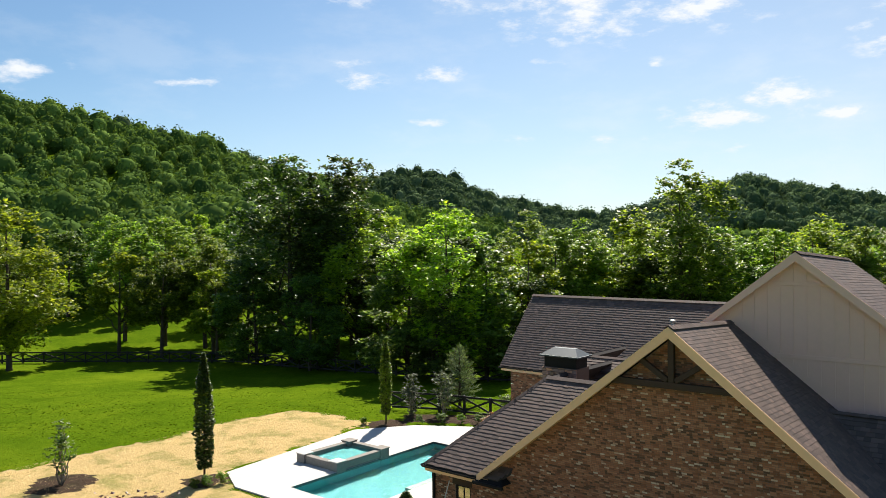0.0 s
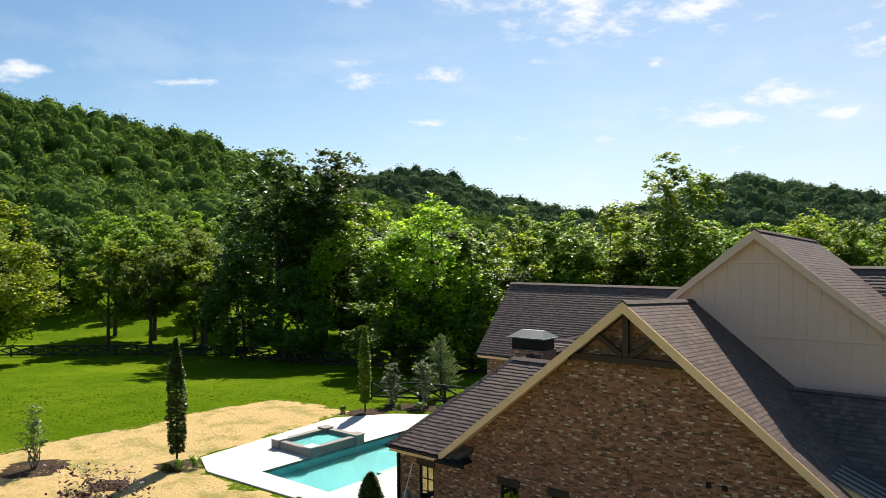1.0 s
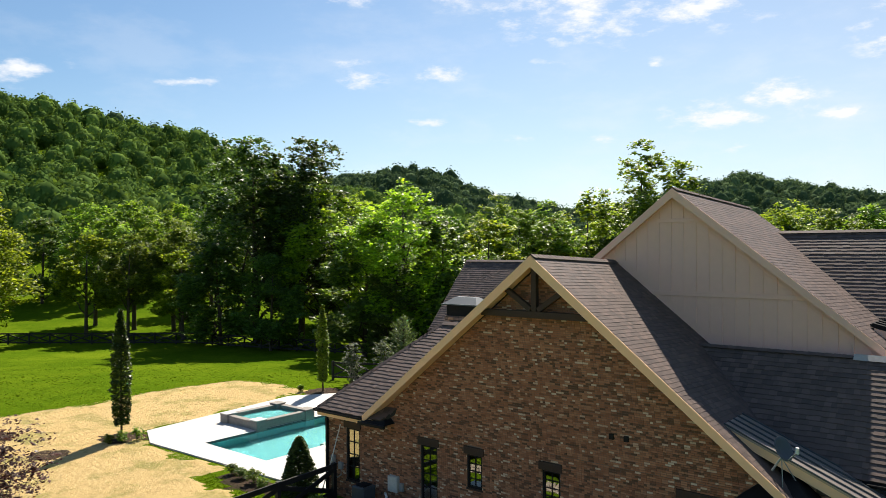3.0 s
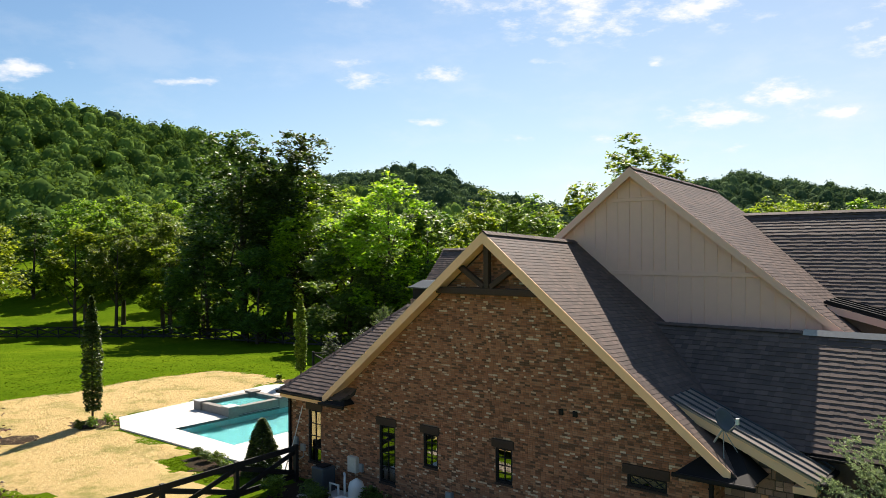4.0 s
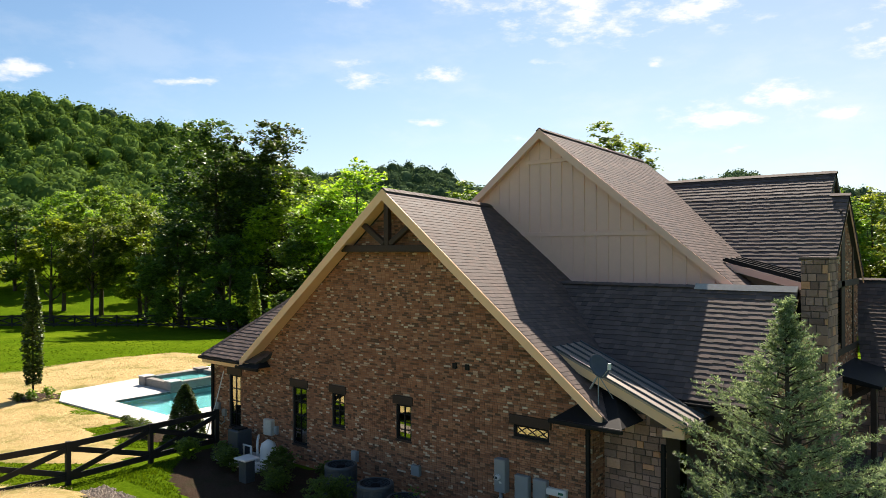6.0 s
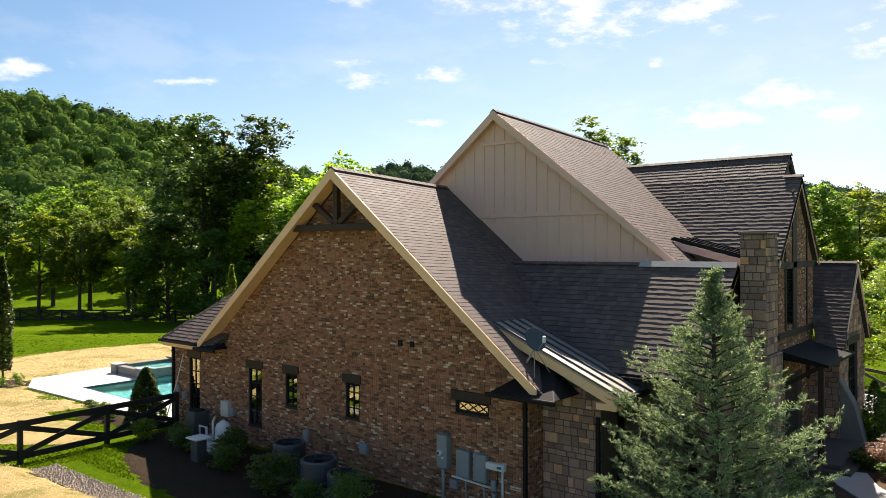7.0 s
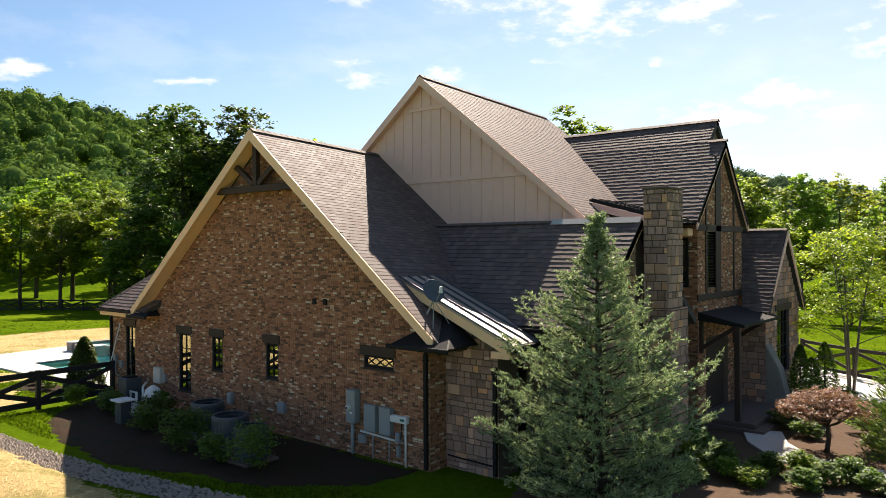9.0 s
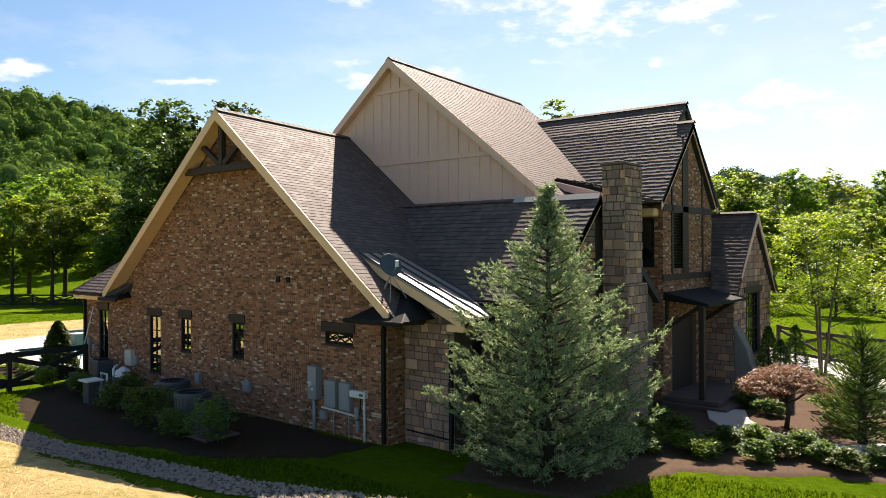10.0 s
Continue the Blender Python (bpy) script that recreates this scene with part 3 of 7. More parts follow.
def sheet(name, ring, z, mat, label, category, kind="structure", rag=0.0, seed=1, lift=0.0, cell=0.3):
    """A thin patch of ground cover with a ragged rim, laid over the lawn."""
    x0, x1 = min(p[0] for p in ring) - 1, max(p[0] for p in ring) + 1
    y0, y1 = min(p[1] for p in ring) - 1, max(p[1] for p in ring) + 1
    nx, ny = int((x1 - x0) / cell), int((y1 - y0) / cell)
    g, ids = Geo(), {}

    def vert(i, j):
        if (i, j) not in ids:
            x, y = x0 + i * cell, y0 + j * cell
            q = Vector((x * 1.3, y * 1.3, seed))
            x, y = x + 0.32 * cell * noise.noise(q * 2.1), y + 0.32 * cell * noise.noise(q * 2.1 + Vector((9, 0, 0)))
            ids[i, j] = len(g.v)
            g.v.append((x, y, z + height(*along(x, y)) + (berm(x, y) if y < 16.4 and x > -19 else 0.0) + lift * (0.5 + 0.5 * noise.noise(q))))
        return ids[i, j]

    for i in range(nx):
        for j in range(ny):
            x, y = x0 + (i + 0.5) * cell, y0 + (j + 0.5) * cell
            q = Vector((x * 0.9, y * 0.9, seed * 3.1))
            w = rag * 2.6
            if inside(ring, x + w * noise.noise(q) + w * 0.5 * noise.noise(q * 4), y + w * noise.noise(q + Vector((5, 3, 0))) + w * 0.5 * noise.noise(q * 4 + Vector((1, 8, 0)))):
                g.f.append((vert(i, j), vert(i + 1, j), vert(i + 1, j + 1), vert(i, j + 1)))
    touch = collections.Counter(k for face in g.f for k in face)
    for k, count in touch.items():
        if count < 4:
            x, y, _ = g.v[k]
            g.v[k] = (x, y, height(*along(x, y)) + (berm(x, y) if y < 16.4 and x > -19 else 0.0) - 0.02)
    return tagged(part(name, g, mat, smooth=True), label, category, kind=kind)


# ---- the house ----
house = thing("house", (-8.0, 27.0, 0.0), "large brick and stone house with steep dark shingle roofs", "house")
PITCH = 0.8


def window(x0, x1, z0, z1, y, cols, rows, lattice=False, lintel=0.12, deep=0.02, label="narrow black-framed window under a dark timber lintel"):
    """A window set back in a wall that faces -y."""
    w = part("window", Geo().box(x0, x0 + 0.06, y + deep, y + deep + 0.1, z0, z1).box(x1 - 0.06, x1, y + deep, y + deep + 0.1, z0, z1).box(x0 + 0.06, x1 - 0.06, y + deep, y + deep + 0.1, z1 - 0.06, z1).box(x0 + 0.06, x1 - 0.06, y + deep, y + deep + 0.1, z0, z0 + 0.06), BLACK, house, label)
    pane = part("pane", Geo().box(x0 + 0.05, x1 - 0.05, y + deep + 0.04, y + deep + 0.046, z0 + 0.05, z1 - 0.05), GLASS, w)
    pane.visible_shadow = False
    for i in range(1, cols):
        x = x0 + 0.06 + (x1 - x0 - 0.12) * i / cols
        part("muntin", Geo().box(x - 0.012, x + 0.012, y + deep + 0.015, y + deep + 0.04, z0 + 0.06, z1 - 0.06), BLACK, w)
    for i in range(1, rows):
        z = z0 + 0.06 + (z1 - z0 - 0.12) * i / rows
        part("muntin", Geo().box(x0 + 0.06, x1 - 0.06, y + deep + 0.012, y + deep + 0.037, z - 0.012, z + 0.012), BLACK, w)
    if lattice:
        n = 3
        for i in range(n):
            a, b = x0 + 0.06 + (x1 - x0 - 0.12) * i / n, x0 + 0.06 + (x1 - x0 - 0.12) * (i + 1) / n
            part("lattice_bar", Geo().bar((a, y + deep + 0.02, z0 + 0.06), (b, y + deep + 0.02, z1 - 0.06), 0.02, 0.02), BLACK, w)
            part("lattice_bar", Geo().bar((a, y + deep + 0.035, z1 - 0.06), (b, y + deep + 0.035, z0 + 0.06), 0.02, 0.02), BLACK, w)
    if lintel:
        part("lintel", Geo().box(x0 - lintel, x1 + lintel * 0.6, y - 0.05, y + 0.06, z1, z1 + 0.25), TIMBER, w, "dark stained timber lintel", bevel=0.012)
        part("sill", Geo().box(x0 - 0.03, x1 + 0.03, y - 0.03, y + 0.1, z0 - 0.06, z0), TIMBER, w, "dark sill", bevel=0.008)
    return w


# brick gable wing
GY = 21.15
WIN = ((-17.1, -16.4, 0.70, 2.62), (-13.45, -12.72, 0.68, 2.60), (-11.48, -10.88, 1.55, 2.62), (-8.66, -8.06, 1.60, 2.64), (-4.48, -3.40, 2.34, 2.66))
holes = [(a, b, c, d + 0.25) for a, b, c, d in WIN]
gable_poly = [(-18.15, -0.3), (-2.2, -0.3), (-2.2, 3.45), (-8.72, 8.66), (-15.25, 3.45), (-18.15, 3.2)]
# convex pieces for the courses: the low band and the gable triangle
low_poly = [(-18.15, -0.05), (-2.2, -0.05), (-2.2, 3.15), (-18.15, 3.15)]
high_poly = [(-15.9, 3.15), (-1.95, 3.15), (-8.72, 8.62)]
gable_wall = part("wall", wall_body((0, GY, 0), (1, 0, 0), (0, -1, 0), gable_poly, [(a, b, c, d) for a, b, c, d in WIN], 0.35), MORTAR, house, "tumbled red-brown brick gable wall")
window(*WIN[0], GY, 2, 4)
window(*WIN[1], GY, 2, 4)
window(*WIN[2], GY, 2, 4)
window(*WIN[3], GY, 2, 4)
window(*WIN[4], GY, 1, 1, lattice=True, label="small diamond lattice window under a dark timber lintel")

# slopes of the wing
AX, AZ = -8.72, 8.95


def wing_z(x):
    return AZ - PITCH * abs(x - AX)


roof_plane(house, "roof", [(-1.45, 20.68, wing_z(-1.45)), (-1.45, 26.1, wing_z(-1.45) - 0.27), (AX, 26.1, AZ - 0.27), (AX, 20.68, AZ)], 11)
roof_plane(house, "roof", [(-15.9, 30.0, wing_z(-15.9) - 0.46), (-15.9, 20.68, wing_z(-15.9)), (AX, 20.68, AZ), (AX, 30.0, AZ - 0.46)], 12)
# ridge cap pieces
def ridge(a, b, up_w=0.15, seed=3, mat=None, label="shingle ridge cap"):
    a, b = Vector(a), Vector(b)
    d = (b - a).normalized()
    s = d.cross(UP).normalized()
    g, n = Geo(), max(2, int((b - a).length / 0.22))
    for i in range(n):
        p, q = a + (b - a) * (i / n), a + (b - a) * ((i + 1.15) / n)
        w = up_w
        lift = UP * 0.05
        g.poly(p + lift + UP * 0.012, q + lift, q + s * w - UP * w * 0.72 + lift, p + s * w - UP * w * 0.72 + lift + UP * 0.012)
        g.poly(q + lift, p + lift + UP * 0.012, p - s * w - UP * w * 0.72 + lift + UP * 0.012, q - s * w - UP * w * 0.72 + lift)
    return part("ridge_cap", g, mat or SHINGLE, house, label)


ridge((AX, 20.66, AZ), (AX, 25.95, AZ - 0.26))


def rake(apex, foot, y, drop=0.26, thick=0.05, soffit=0.45, label="cream painted rake board"):
    """Barge board along a gable's slope, with its soffit behind; the gable faces -y."""
    ax, az = apex
    fx, fz = foot
    g = Geo().prism([(ax, y - thick, az), (fx, y - thick, fz), (fx, y - thick, fz - drop), (ax, y - thick, az - drop * 1.28)], (0, thick, 0))
    b = part("rake_board", g, CREAM, house, label)
    d = Vector((fx - ax, 0, fz - az)).normalized()
    n = Vector((-d.z, 0, d.x))
    if n.z > 0:
        n = -n
    p0, p1 = Vector((ax, y, az)) + n * 0.165, Vector((fx, y, fz)) + n * 0.165
    part("soffit", Geo().prism([p0, p1, p1 + Vector((0, soffit, 0)), p0 + Vector((0, soffit, 0))], n * 0.03), CREAM, b, "cream soffit board")
    return b


rake((AX, AZ + 0.01), (-15.75, wing_z(-15.75)), 20.68)
rake((AX, AZ + 0.01), (-1.68, wing_z(-1.68)), 20.68)
# timber truss ornament
truss = part("gable_truss", Geo().box(-10.65, -6.8, GY - 0.34, GY - 0.2, 7.12, 7.32), TIMBER, house, "dark timber truss in the gable peak", bevel=0.01)
part("king_post", Geo().box(AX - 0.09, AX + 0.09, GY - 0.35, GY - 0.19, 7.32, 8.62), TIMBER, truss, bevel=0.01)
for sx in (-1, 1):
    part("brace", Geo().bar((AX + sx * 0.12, GY - 0.27, 7.36), (AX + sx * 1.05, GY - 0.27, 7.98), 0.14, 0.16), TIMBER, truss, bevel=0.01)
for x in (-6.42, -5.98):
    part("wall_vent", Geo().box(x - 0.07, x + 0.07, GY - 0.05, GY + 0.02, 3.89, 4.05), BLACK, house, "small black wall vent", bevel=0.01)

# left hip beside the gable
EX, EY, EZ = -18.2, 20.68, 3.27
HZ = 6.30
k = (HZ - EZ) / PITCH
roof_plane(house, "roof", [(EX, EY, EZ), (-14.9, EY, EZ), (-11.9, EY + k, HZ), (EX + k * 0.80, EY + k, HZ)], 21)
roof_plane(house, "roof", [(EX, EY + 14, EZ), (EX, EY, EZ), (EX + k * 0.80, EY + k, HZ), (EX + k * 0.80, EY + 14, HZ)], 22)
ridge((EX + k * 0.8, EY + k, HZ), (-11.9, EY + k, HZ))
ridge((EX, EY, EZ), (EX + k * 0.8, EY + k, HZ), 0.11)
part("fascia", Geo().box(EX, -15.3, EY + 0.02, EY + 0.06, EZ - 0.26, EZ - 0.05), CREAM, house, "cream fascia board")
part("soffit", Geo().box(EX + 0.02, -15.3, EY + 0.06, GY, EZ - 0.26, EZ - 0.23), CREAM, house, "cream soffit")


def gutter(a, b, label="black half-round gutter"):
    a, b = Vector(a), Vector(b)
    d = (b - a).normalized()
    s = d.cross(UP)
    g, prof = Geo(), []
    for i in range(7):
        t = math.pi * i / 6
        prof.append((0.075 * math.cos(t), -0.085 * math.sin(t)))
    inner = [(x * 0.88, z * 0.88 + 0.004) for x, z in reversed(prof)]
    ring = prof + inner
    return part("gutter", g.prism([a + s * x + UP * z for x, z in ring], b - a), BLACK, house, label)


gutter((EX - 0.02, EY - 0.08, EZ - 0.03), (-15.75, EY - 0.08, EZ - 0.03))
gutter((EX - 0.09, EY + 9, EZ - 0.03), (EX - 0.09, EY - 0.06, EZ - 0.03))


def pent(x0, x1, y0, y1, z, tall, label):
    """Small hipped return roof at a gable's foot."""
    xm, ym = (x0 + x1) / 2, y1
    g = Geo()
    a, b, c, d = (x0, y0, z), (x1, y0, z), (x1, y1, z), (x0, y1, z)
    e, f = (x0 + (x1 - x0) * 0.42, y1, z + tall), (x1 - (x1 - x0) * 0.42, y1, z + tall)
    g.poly(a, b, f, e).poly(b, c, f).poly(d, a, e).poly(a, d, c, b).poly(c, d, e, f)
    r = part("return_roof", g, BLACK, house, label, bevel=0.02)
    part("return_gutter", Geo().box(x0 - 0.05, x1 + 0.05, y0 - 0.09, y0 + 0.0, z - 0.09, z + 0.02), BLACK, r, bevel=0.02)
    return r


pent(-15.8, -14.6, 20.58, 21.13, 3.12, 0.42, "small black metal return roof")
pent(-2.95, -1.12, 20.5, 21.7, 3.12, 0.62, "small black metal return roof")
part("frieze", Geo().box(-2.35, -1.75, 20.82, 21.5, 2.97, 3.10), CREAM, house, "cream eave box")
# side and back walls of the wing
part("wall", Geo().box(-18.15, -17.8, GY + 0.35, 36, -0.3, 3.1), MORTAR, house, "brick side wall")
part("wall", Geo().box(-2.55, -2.2, GY + 0.35, 26, -0.3, 3.4), MORTAR, house, "brick side wall")
g, _ = masonry((-2.2, GY, 0), (0, 1, 0), (1, 0, 0), [(0, -0.05), (0.65, -0.05), (0.65, 3.05), (0, 3.05)], [], 0.058, (0.17, 0.17, 0.085), 0.010, 0.012, 31)
tagged(part("brick", g, BRICK, house), kind="stuff")
# added back wall, floor and ceiling, coloured near black for an unlit room
part("interior", Geo().box(-17.7, -2.6, 24.0, 24.1, -0.2, 3.2).box(-17.7, -2.6, GY + 0.4, 24.0, 0.02, 0.08), UNLIT_ROOM, house, "added near-black room behind the windows, indoor shade put into its colour")
part("ceiling", Geo().box(-18.1, -2.25, GY + 0.36, 25.5, 3.0, 3.08), UNLIT_ROOM, house)

# stone bay under the metal roof
SY = 21.78
stone_wall = part("wall", Geo().box(-2.2, -0.62, SY, SY + 0.35, -0.3, 3.05).prism([(-2.2, SY, 3.05), (-0.62, SY, 3.05), (-0.62, SY, 3.1), (-2.2, SY, 3.9)], (0, 0.35, 0)), STONE_MORTAR, house, "grey and gold coursed stone wall")
part("wall", Geo().box(-0.97, -0.62, SY + 0.35, 22.6, -0.3, 3.0), STONE_MORTAR, house, "stone return wall")
MZ = 4.70


def metal_z(x):
    return MZ - (x + 3.45) * 0.425


METAL0, METAL1 = 21.38, 22.85
mr = part("metal_roof", Geo().prism([(-3.45, METAL0, metal_z(-3.45)), (0.02, METAL0, metal_z(0.02)), (0.02, METAL0, metal_z(0.02) - 0.05), (-3.45, METAL0, metal_z(-3.45) - 0.05)], (0, METAL1 - METAL0, 0)), METALROOF, house, "brown standing seam metal roof")
# seams coloured dark grey, standing in for the shadow line beside each rib
for i in range(5):
    y = METAL0 + 0.03 + i * (METAL1 - METAL0 - 0.06) / 4
    part("seam", Geo().prism([(-3.45, y - 0.012, metal_z(-3.45)), (0.02, y - 0.012, metal_z(0.02)), (0.02, y - 0.012, metal_z(0.02) + 0.045), (-3.45, y - 0.012, metal_z(-3.45) + 0.045)], (0, 0.028, 0)), ACGREY, mr)
part("rake_board", Geo().prism([(-3.3, METAL0 + 0.01, metal_z(-3.3) - 0.05), (-0.03, METAL0 + 0.01, metal_z(-0.03) - 0.05), (-0.03, METAL0 + 0.01, metal_z(-0.03) - 0.30), (-3.3, METAL0 + 0.01, metal_z(-3.3) - 0.26)], (0, 0.05, 0)), CREAM, mr, "cream rake board")
part("soffit", Geo().prism([(-2.2, METAL0 + 0.06, metal_z(-2.2) - 0.2), (-0.03, METAL0 + 0.06, metal_z(-0.03) - 0.2), (-0.03, METAL0 + 0.06, metal_z(-0.03) - 0.23), (-2.2, METAL0 + 0.06, metal_z(-2.2) - 0.23)], (0, 0.34, 0)), CREAM, mr, "cream soffit")
part("eave_box", Geo().box(-0.55, -0.04, METAL0 + 0.012, SY + 0.02, metal_z(-0.04) - 0.36, metal_z(-0.04) - 0.2), CREAM, mr, "cream eave return", bevel=0.01)
part("fascia", Geo().box(-0.07, -0.03, METAL0 + 0.06, METAL1, metal_z(-0.05) - 0.25, metal_z(-0.15) - 0.06), TIMBER, mr)
part("gutter", Geo().box(0.0, 0.12, METAL0 + 0.05, METAL1, metal_z(0.0) - 0.14, metal_z(0.0) - 0.03), BLACK, mr, bevel=0.02)

# low roof in front of the tall gable
LZ, LY, LE, LEZ = 6.13, 25.3, 22.66, 3.54
roof_plane(house, "roof", [(-2.9, LE, LEZ), (1.38, LE, LEZ), (1.38, LY, LZ), (-5.8, LY, LZ)], 41)
ridge((-5.5, LY - 0.02, LZ), (-1.3, LY - 0.02, LZ), 0.1)
part("ridge_vent", Geo().prism([(-1.25, LY - 0.14, LZ - 0.06), (-1.25, LY + 0.14, LZ - 0.06), (-1.25, LY, LZ + 0.09)], (2.62, 0, 0)), plain("pale_ridge_vent", (0.42, 0.39, 0.36), 0.7), house, "pale ridge vent strip")
roof_plane(house, "roof", [(1.38, 29.0, 3.3), (-0.7, 29.0, 3.3), (-0.7, LY, LZ), (1.38, LY, LZ)], 42)
gutter((-0.6, LE - 0.08, LEZ - 0.04), (1.4, LE - 0.08, LEZ - 0.04))
roof_plane(house, "roof", [(-0.75, 26.15, 5.5), (-5.6, 26.15, 5.5), (-5.8, LY, LZ), (-0.75, LY, LZ)], 43)
part("wall", Geo().box(-0.6, 1.2, 22.95, 23.2, -0.3, 3.5), STONE_MORTAR, house, "stone wall under the low roof")
part("wall", Geo().prism([(1.2, 22.95, -0.3), (1.2, 28.8, -0.3), (1.2, 28.8, 3.3), (1.2, LY, 5.85), (1.2, 22.95, 3.5)], (-0.3, 0, 0)), STONE_MORTAR, house, "stone gable end")
part("rake_board", Geo().prism([(1.33, LE + 0.02, LEZ - 0.03), (1.33, LY, LZ - 0.02), (1.33, LY, LZ - 0.26), (1.33, LE + 0.02, LEZ - 0.25)], (0.05, 0, 0)), CREAM, house, "cream rake board")

# tall gable with board and batten siding
BX, BZ, BY = -6.58, 11.08, 26.02


def main_z(x):
    return BZ - 0.79 * abs(x - BX)


siding = part("wall", Geo().prism([(-14.0, BY, 3.0), (-0.35, BY, 3.0), (-0.35, BY, main_z(-0.35) - 0.18), (BX, BY, BZ - 0.2), (-14.0, BY, main_z(-14) - 0.18)], (0, 0.3, 0)), SIDING, house, "beige board and batten gable wall")
x = BX - 5.6 + 0.12
while x < -0.5:
    z0 = max(6.1, wing_z(x) + 0.02 if x < -5 else 6.1)
    z1 = main_z(x) - 0.24
    if z1 - z0 > 0.15:
        part("batten", Geo().box(x - 0.03, x + 0.03, BY - 0.03, BY, z0, z1), SIDING, siding)
    x += 0.41
part("band", Geo().box(-7.3, BX + 0.98, BY - 0.042, BY, 9.98, 10.10), SIDING, siding, bevel=0.006)
part("band", Geo().box(-8.4, -2.45, BY - 0.042, BY, 7.58, 7.72), SIDING, siding, bevel=0.006)
roof_plane(house, "roof", [(-0.15, 25.80, main_z(-0.15)), (-0.15, 33.6, main_z(-0.15) - 0.36), (BX, 33.6, BZ - 0.36), (BX, 25.80, BZ)], 51)
roof_plane(house, "roof", [(-15.0, 33.6, main_z(-15) - 0.36), (-15.0, 25.80, main_z(-15)), (BX, 25.80, BZ), (BX, 33.6, BZ - 0.36)], 52)
ridge((BX, 25.78, BZ), (BX, 33.6, BZ - 0.36))


def siding_rake(ax, az, fx, fz, y):
    return part("rake_board", Geo().prism([(ax, y - 0.04, az), (fx, y - 0.04, fz), (fx, y - 0.04, fz - 0.24), (ax, y - 0.04, az - 0.31)], (0, 0.04, 0)).prism([(ax, y, az - 0.21), (fx, y, fz - 0.21), (fx, y, fz - 0.235), (ax, y, az - 0.235)], (0, 0.37, 0)), SIDING, house, "beige rake board and soffit")


siding_rake(BX, BZ + 0.01, -10.2, main_z(-10.2), 25.80)
siding_rake(BX, BZ + 0.01, -0.2, main_z(-0.2), 25.80)
part("wall", Geo().box(-14, -0.9, 33.1, 33.4, 0, 5.4).prism([(-12.6, 33.1, 5.4), (-0.9, 33.1, 5.4), (BX, 33.1, BZ - 0.75)], (0, 0.3, 0)), SIDING, house, "rear gable wall")

# cross roof with the front gables that face +x
CY, CZ, CE = 32.7, 9.70, 29.35
roof_plane(house, "roof", [(-2.6, CE, 6.22), (1.28, CE, 6.22), (1.28, 31.85, 8.88), (0.72, 31.85, 8.88), (0.72, CY, CZ), (-5.2, CY, CZ)][:3] + [(0.72, 31.85, 8.88), (-4.4, 31.85, 8.88)], 61)
roof_plane(house, "roof", [(-4.4, 31.85, 8.882), (0.72, 31.85, 8.882), (0.72, CY, CZ), (-5.2, CY, CZ)], 62)
roof_plane(house, "roof", [(1.28, 34.1, 6.22), (-2.6, 34.1, 6.22), (-2.6, 31.85, 8.88), (1.28, 31.85, 8.88)], 63)
roof_plane(house, "roof", [(0.72, 35.9, 6.3), (-2.6, 35.9, 6.3), (-5.2, CY, CZ), (0.72, CY, CZ)], 64)
ridge((-5.2, CY, CZ), (0.72, CY, CZ), 0.13)
ridge((0.72, 31.85, 8.88), (1.28, 31.85, 8.88), 0.12)
FX = 1.12
front_poly = [(29.75, -0.3), (33.8, -0.3), (33.8, 6.1), (31.85, 8.5), (29.75, 6.1)]
front_holes = [(30.5, 31.55, 4.15, 5.9), (30.4, 32.4, 0.25, 2.6)]
fw = part("wall", wall_body((FX, 0, 0), (0, 1, 0), (1, 0, 0), front_poly, front_holes, 0.3), MORTAR, house, "brick front gable with dark timber bands")
part("wall", Geo().prism([(0.6, 29.5, 6), (0.6, 35.5, 6), (0.6, CY, CZ - 0.15)], (-0.2, 0, 0)), MORTAR, house, "upper brick gable")
part("wall", Geo().box(-3.0, FX - 0.3, 29.75, 30.05, -0.3, 6.1), MORTAR, house, "brick side wall")
for nm, y0, y1, z0, z1 in (("timber_band", 29.7, 33.85, 5.92, 6.12), ("timber_band", 29.7, 33.85, 3.78, 3.98), ("timber_post", 30.36, 30.48, 3.98, 6.85), ("timber_post", 31.24, 31.7, 3.98, 8.35), ("timber_post", 32.9, 33.02, 3.98, 7.2)):
    part(nm, Geo().box(FX + 0.0, FX + 0.045, y0, y1, z0, z1), TIMBER, fw, bevel=0.008)
for z in [4.15 + 0.09 * i for i in range(20)]:
    part("louvre", Geo().prism([(FX - 0.1, 30.52, z), (FX - 0.02, 30.52, z + 0.05), (FX - 0.02, 30.52, z + 0.065), (FX - 0.1, 30.52, z + 0.015)], (0, 1.02, 0)), BLACK, fw)
part("rake_board", Geo().prism([(1.24, CE, 6.15), (1.24, 31.85, 8.84), (1.24, 31.85, 8.59), (1.24, CE, 5.95)], (0.04, 0, 0)), SIDING, fw, "pale rake board")
part("rake_board", Geo().prism([(1.24, 34.1, 6.15), (1.24, 31.85, 8.84), (1.24, 31.85, 8.59), (1.24, 34.1, 5.95)], (0.04, 0, 0)), SIDING, fw, "pale rake board")
gutter((-1.6, CE - 0.08, 6.17), (1.26, CE - 0.08, 6.17))
part("cornice", Geo().box(-0.5, 1.0, 29.4, 29.75, 5.75, 6.0), CREAM, house, "cream cornice", bevel=0.04)
sw = part("window", Geo().box(0.2, 0.85, 29.7, 29.75, 4.2, 5.7), BLACK, house, "dark narrow side window")
part("pane", Geo().box(0.27, 0.78, 29.69, 29.697, 4.27, 5.63), GLASS, sw)
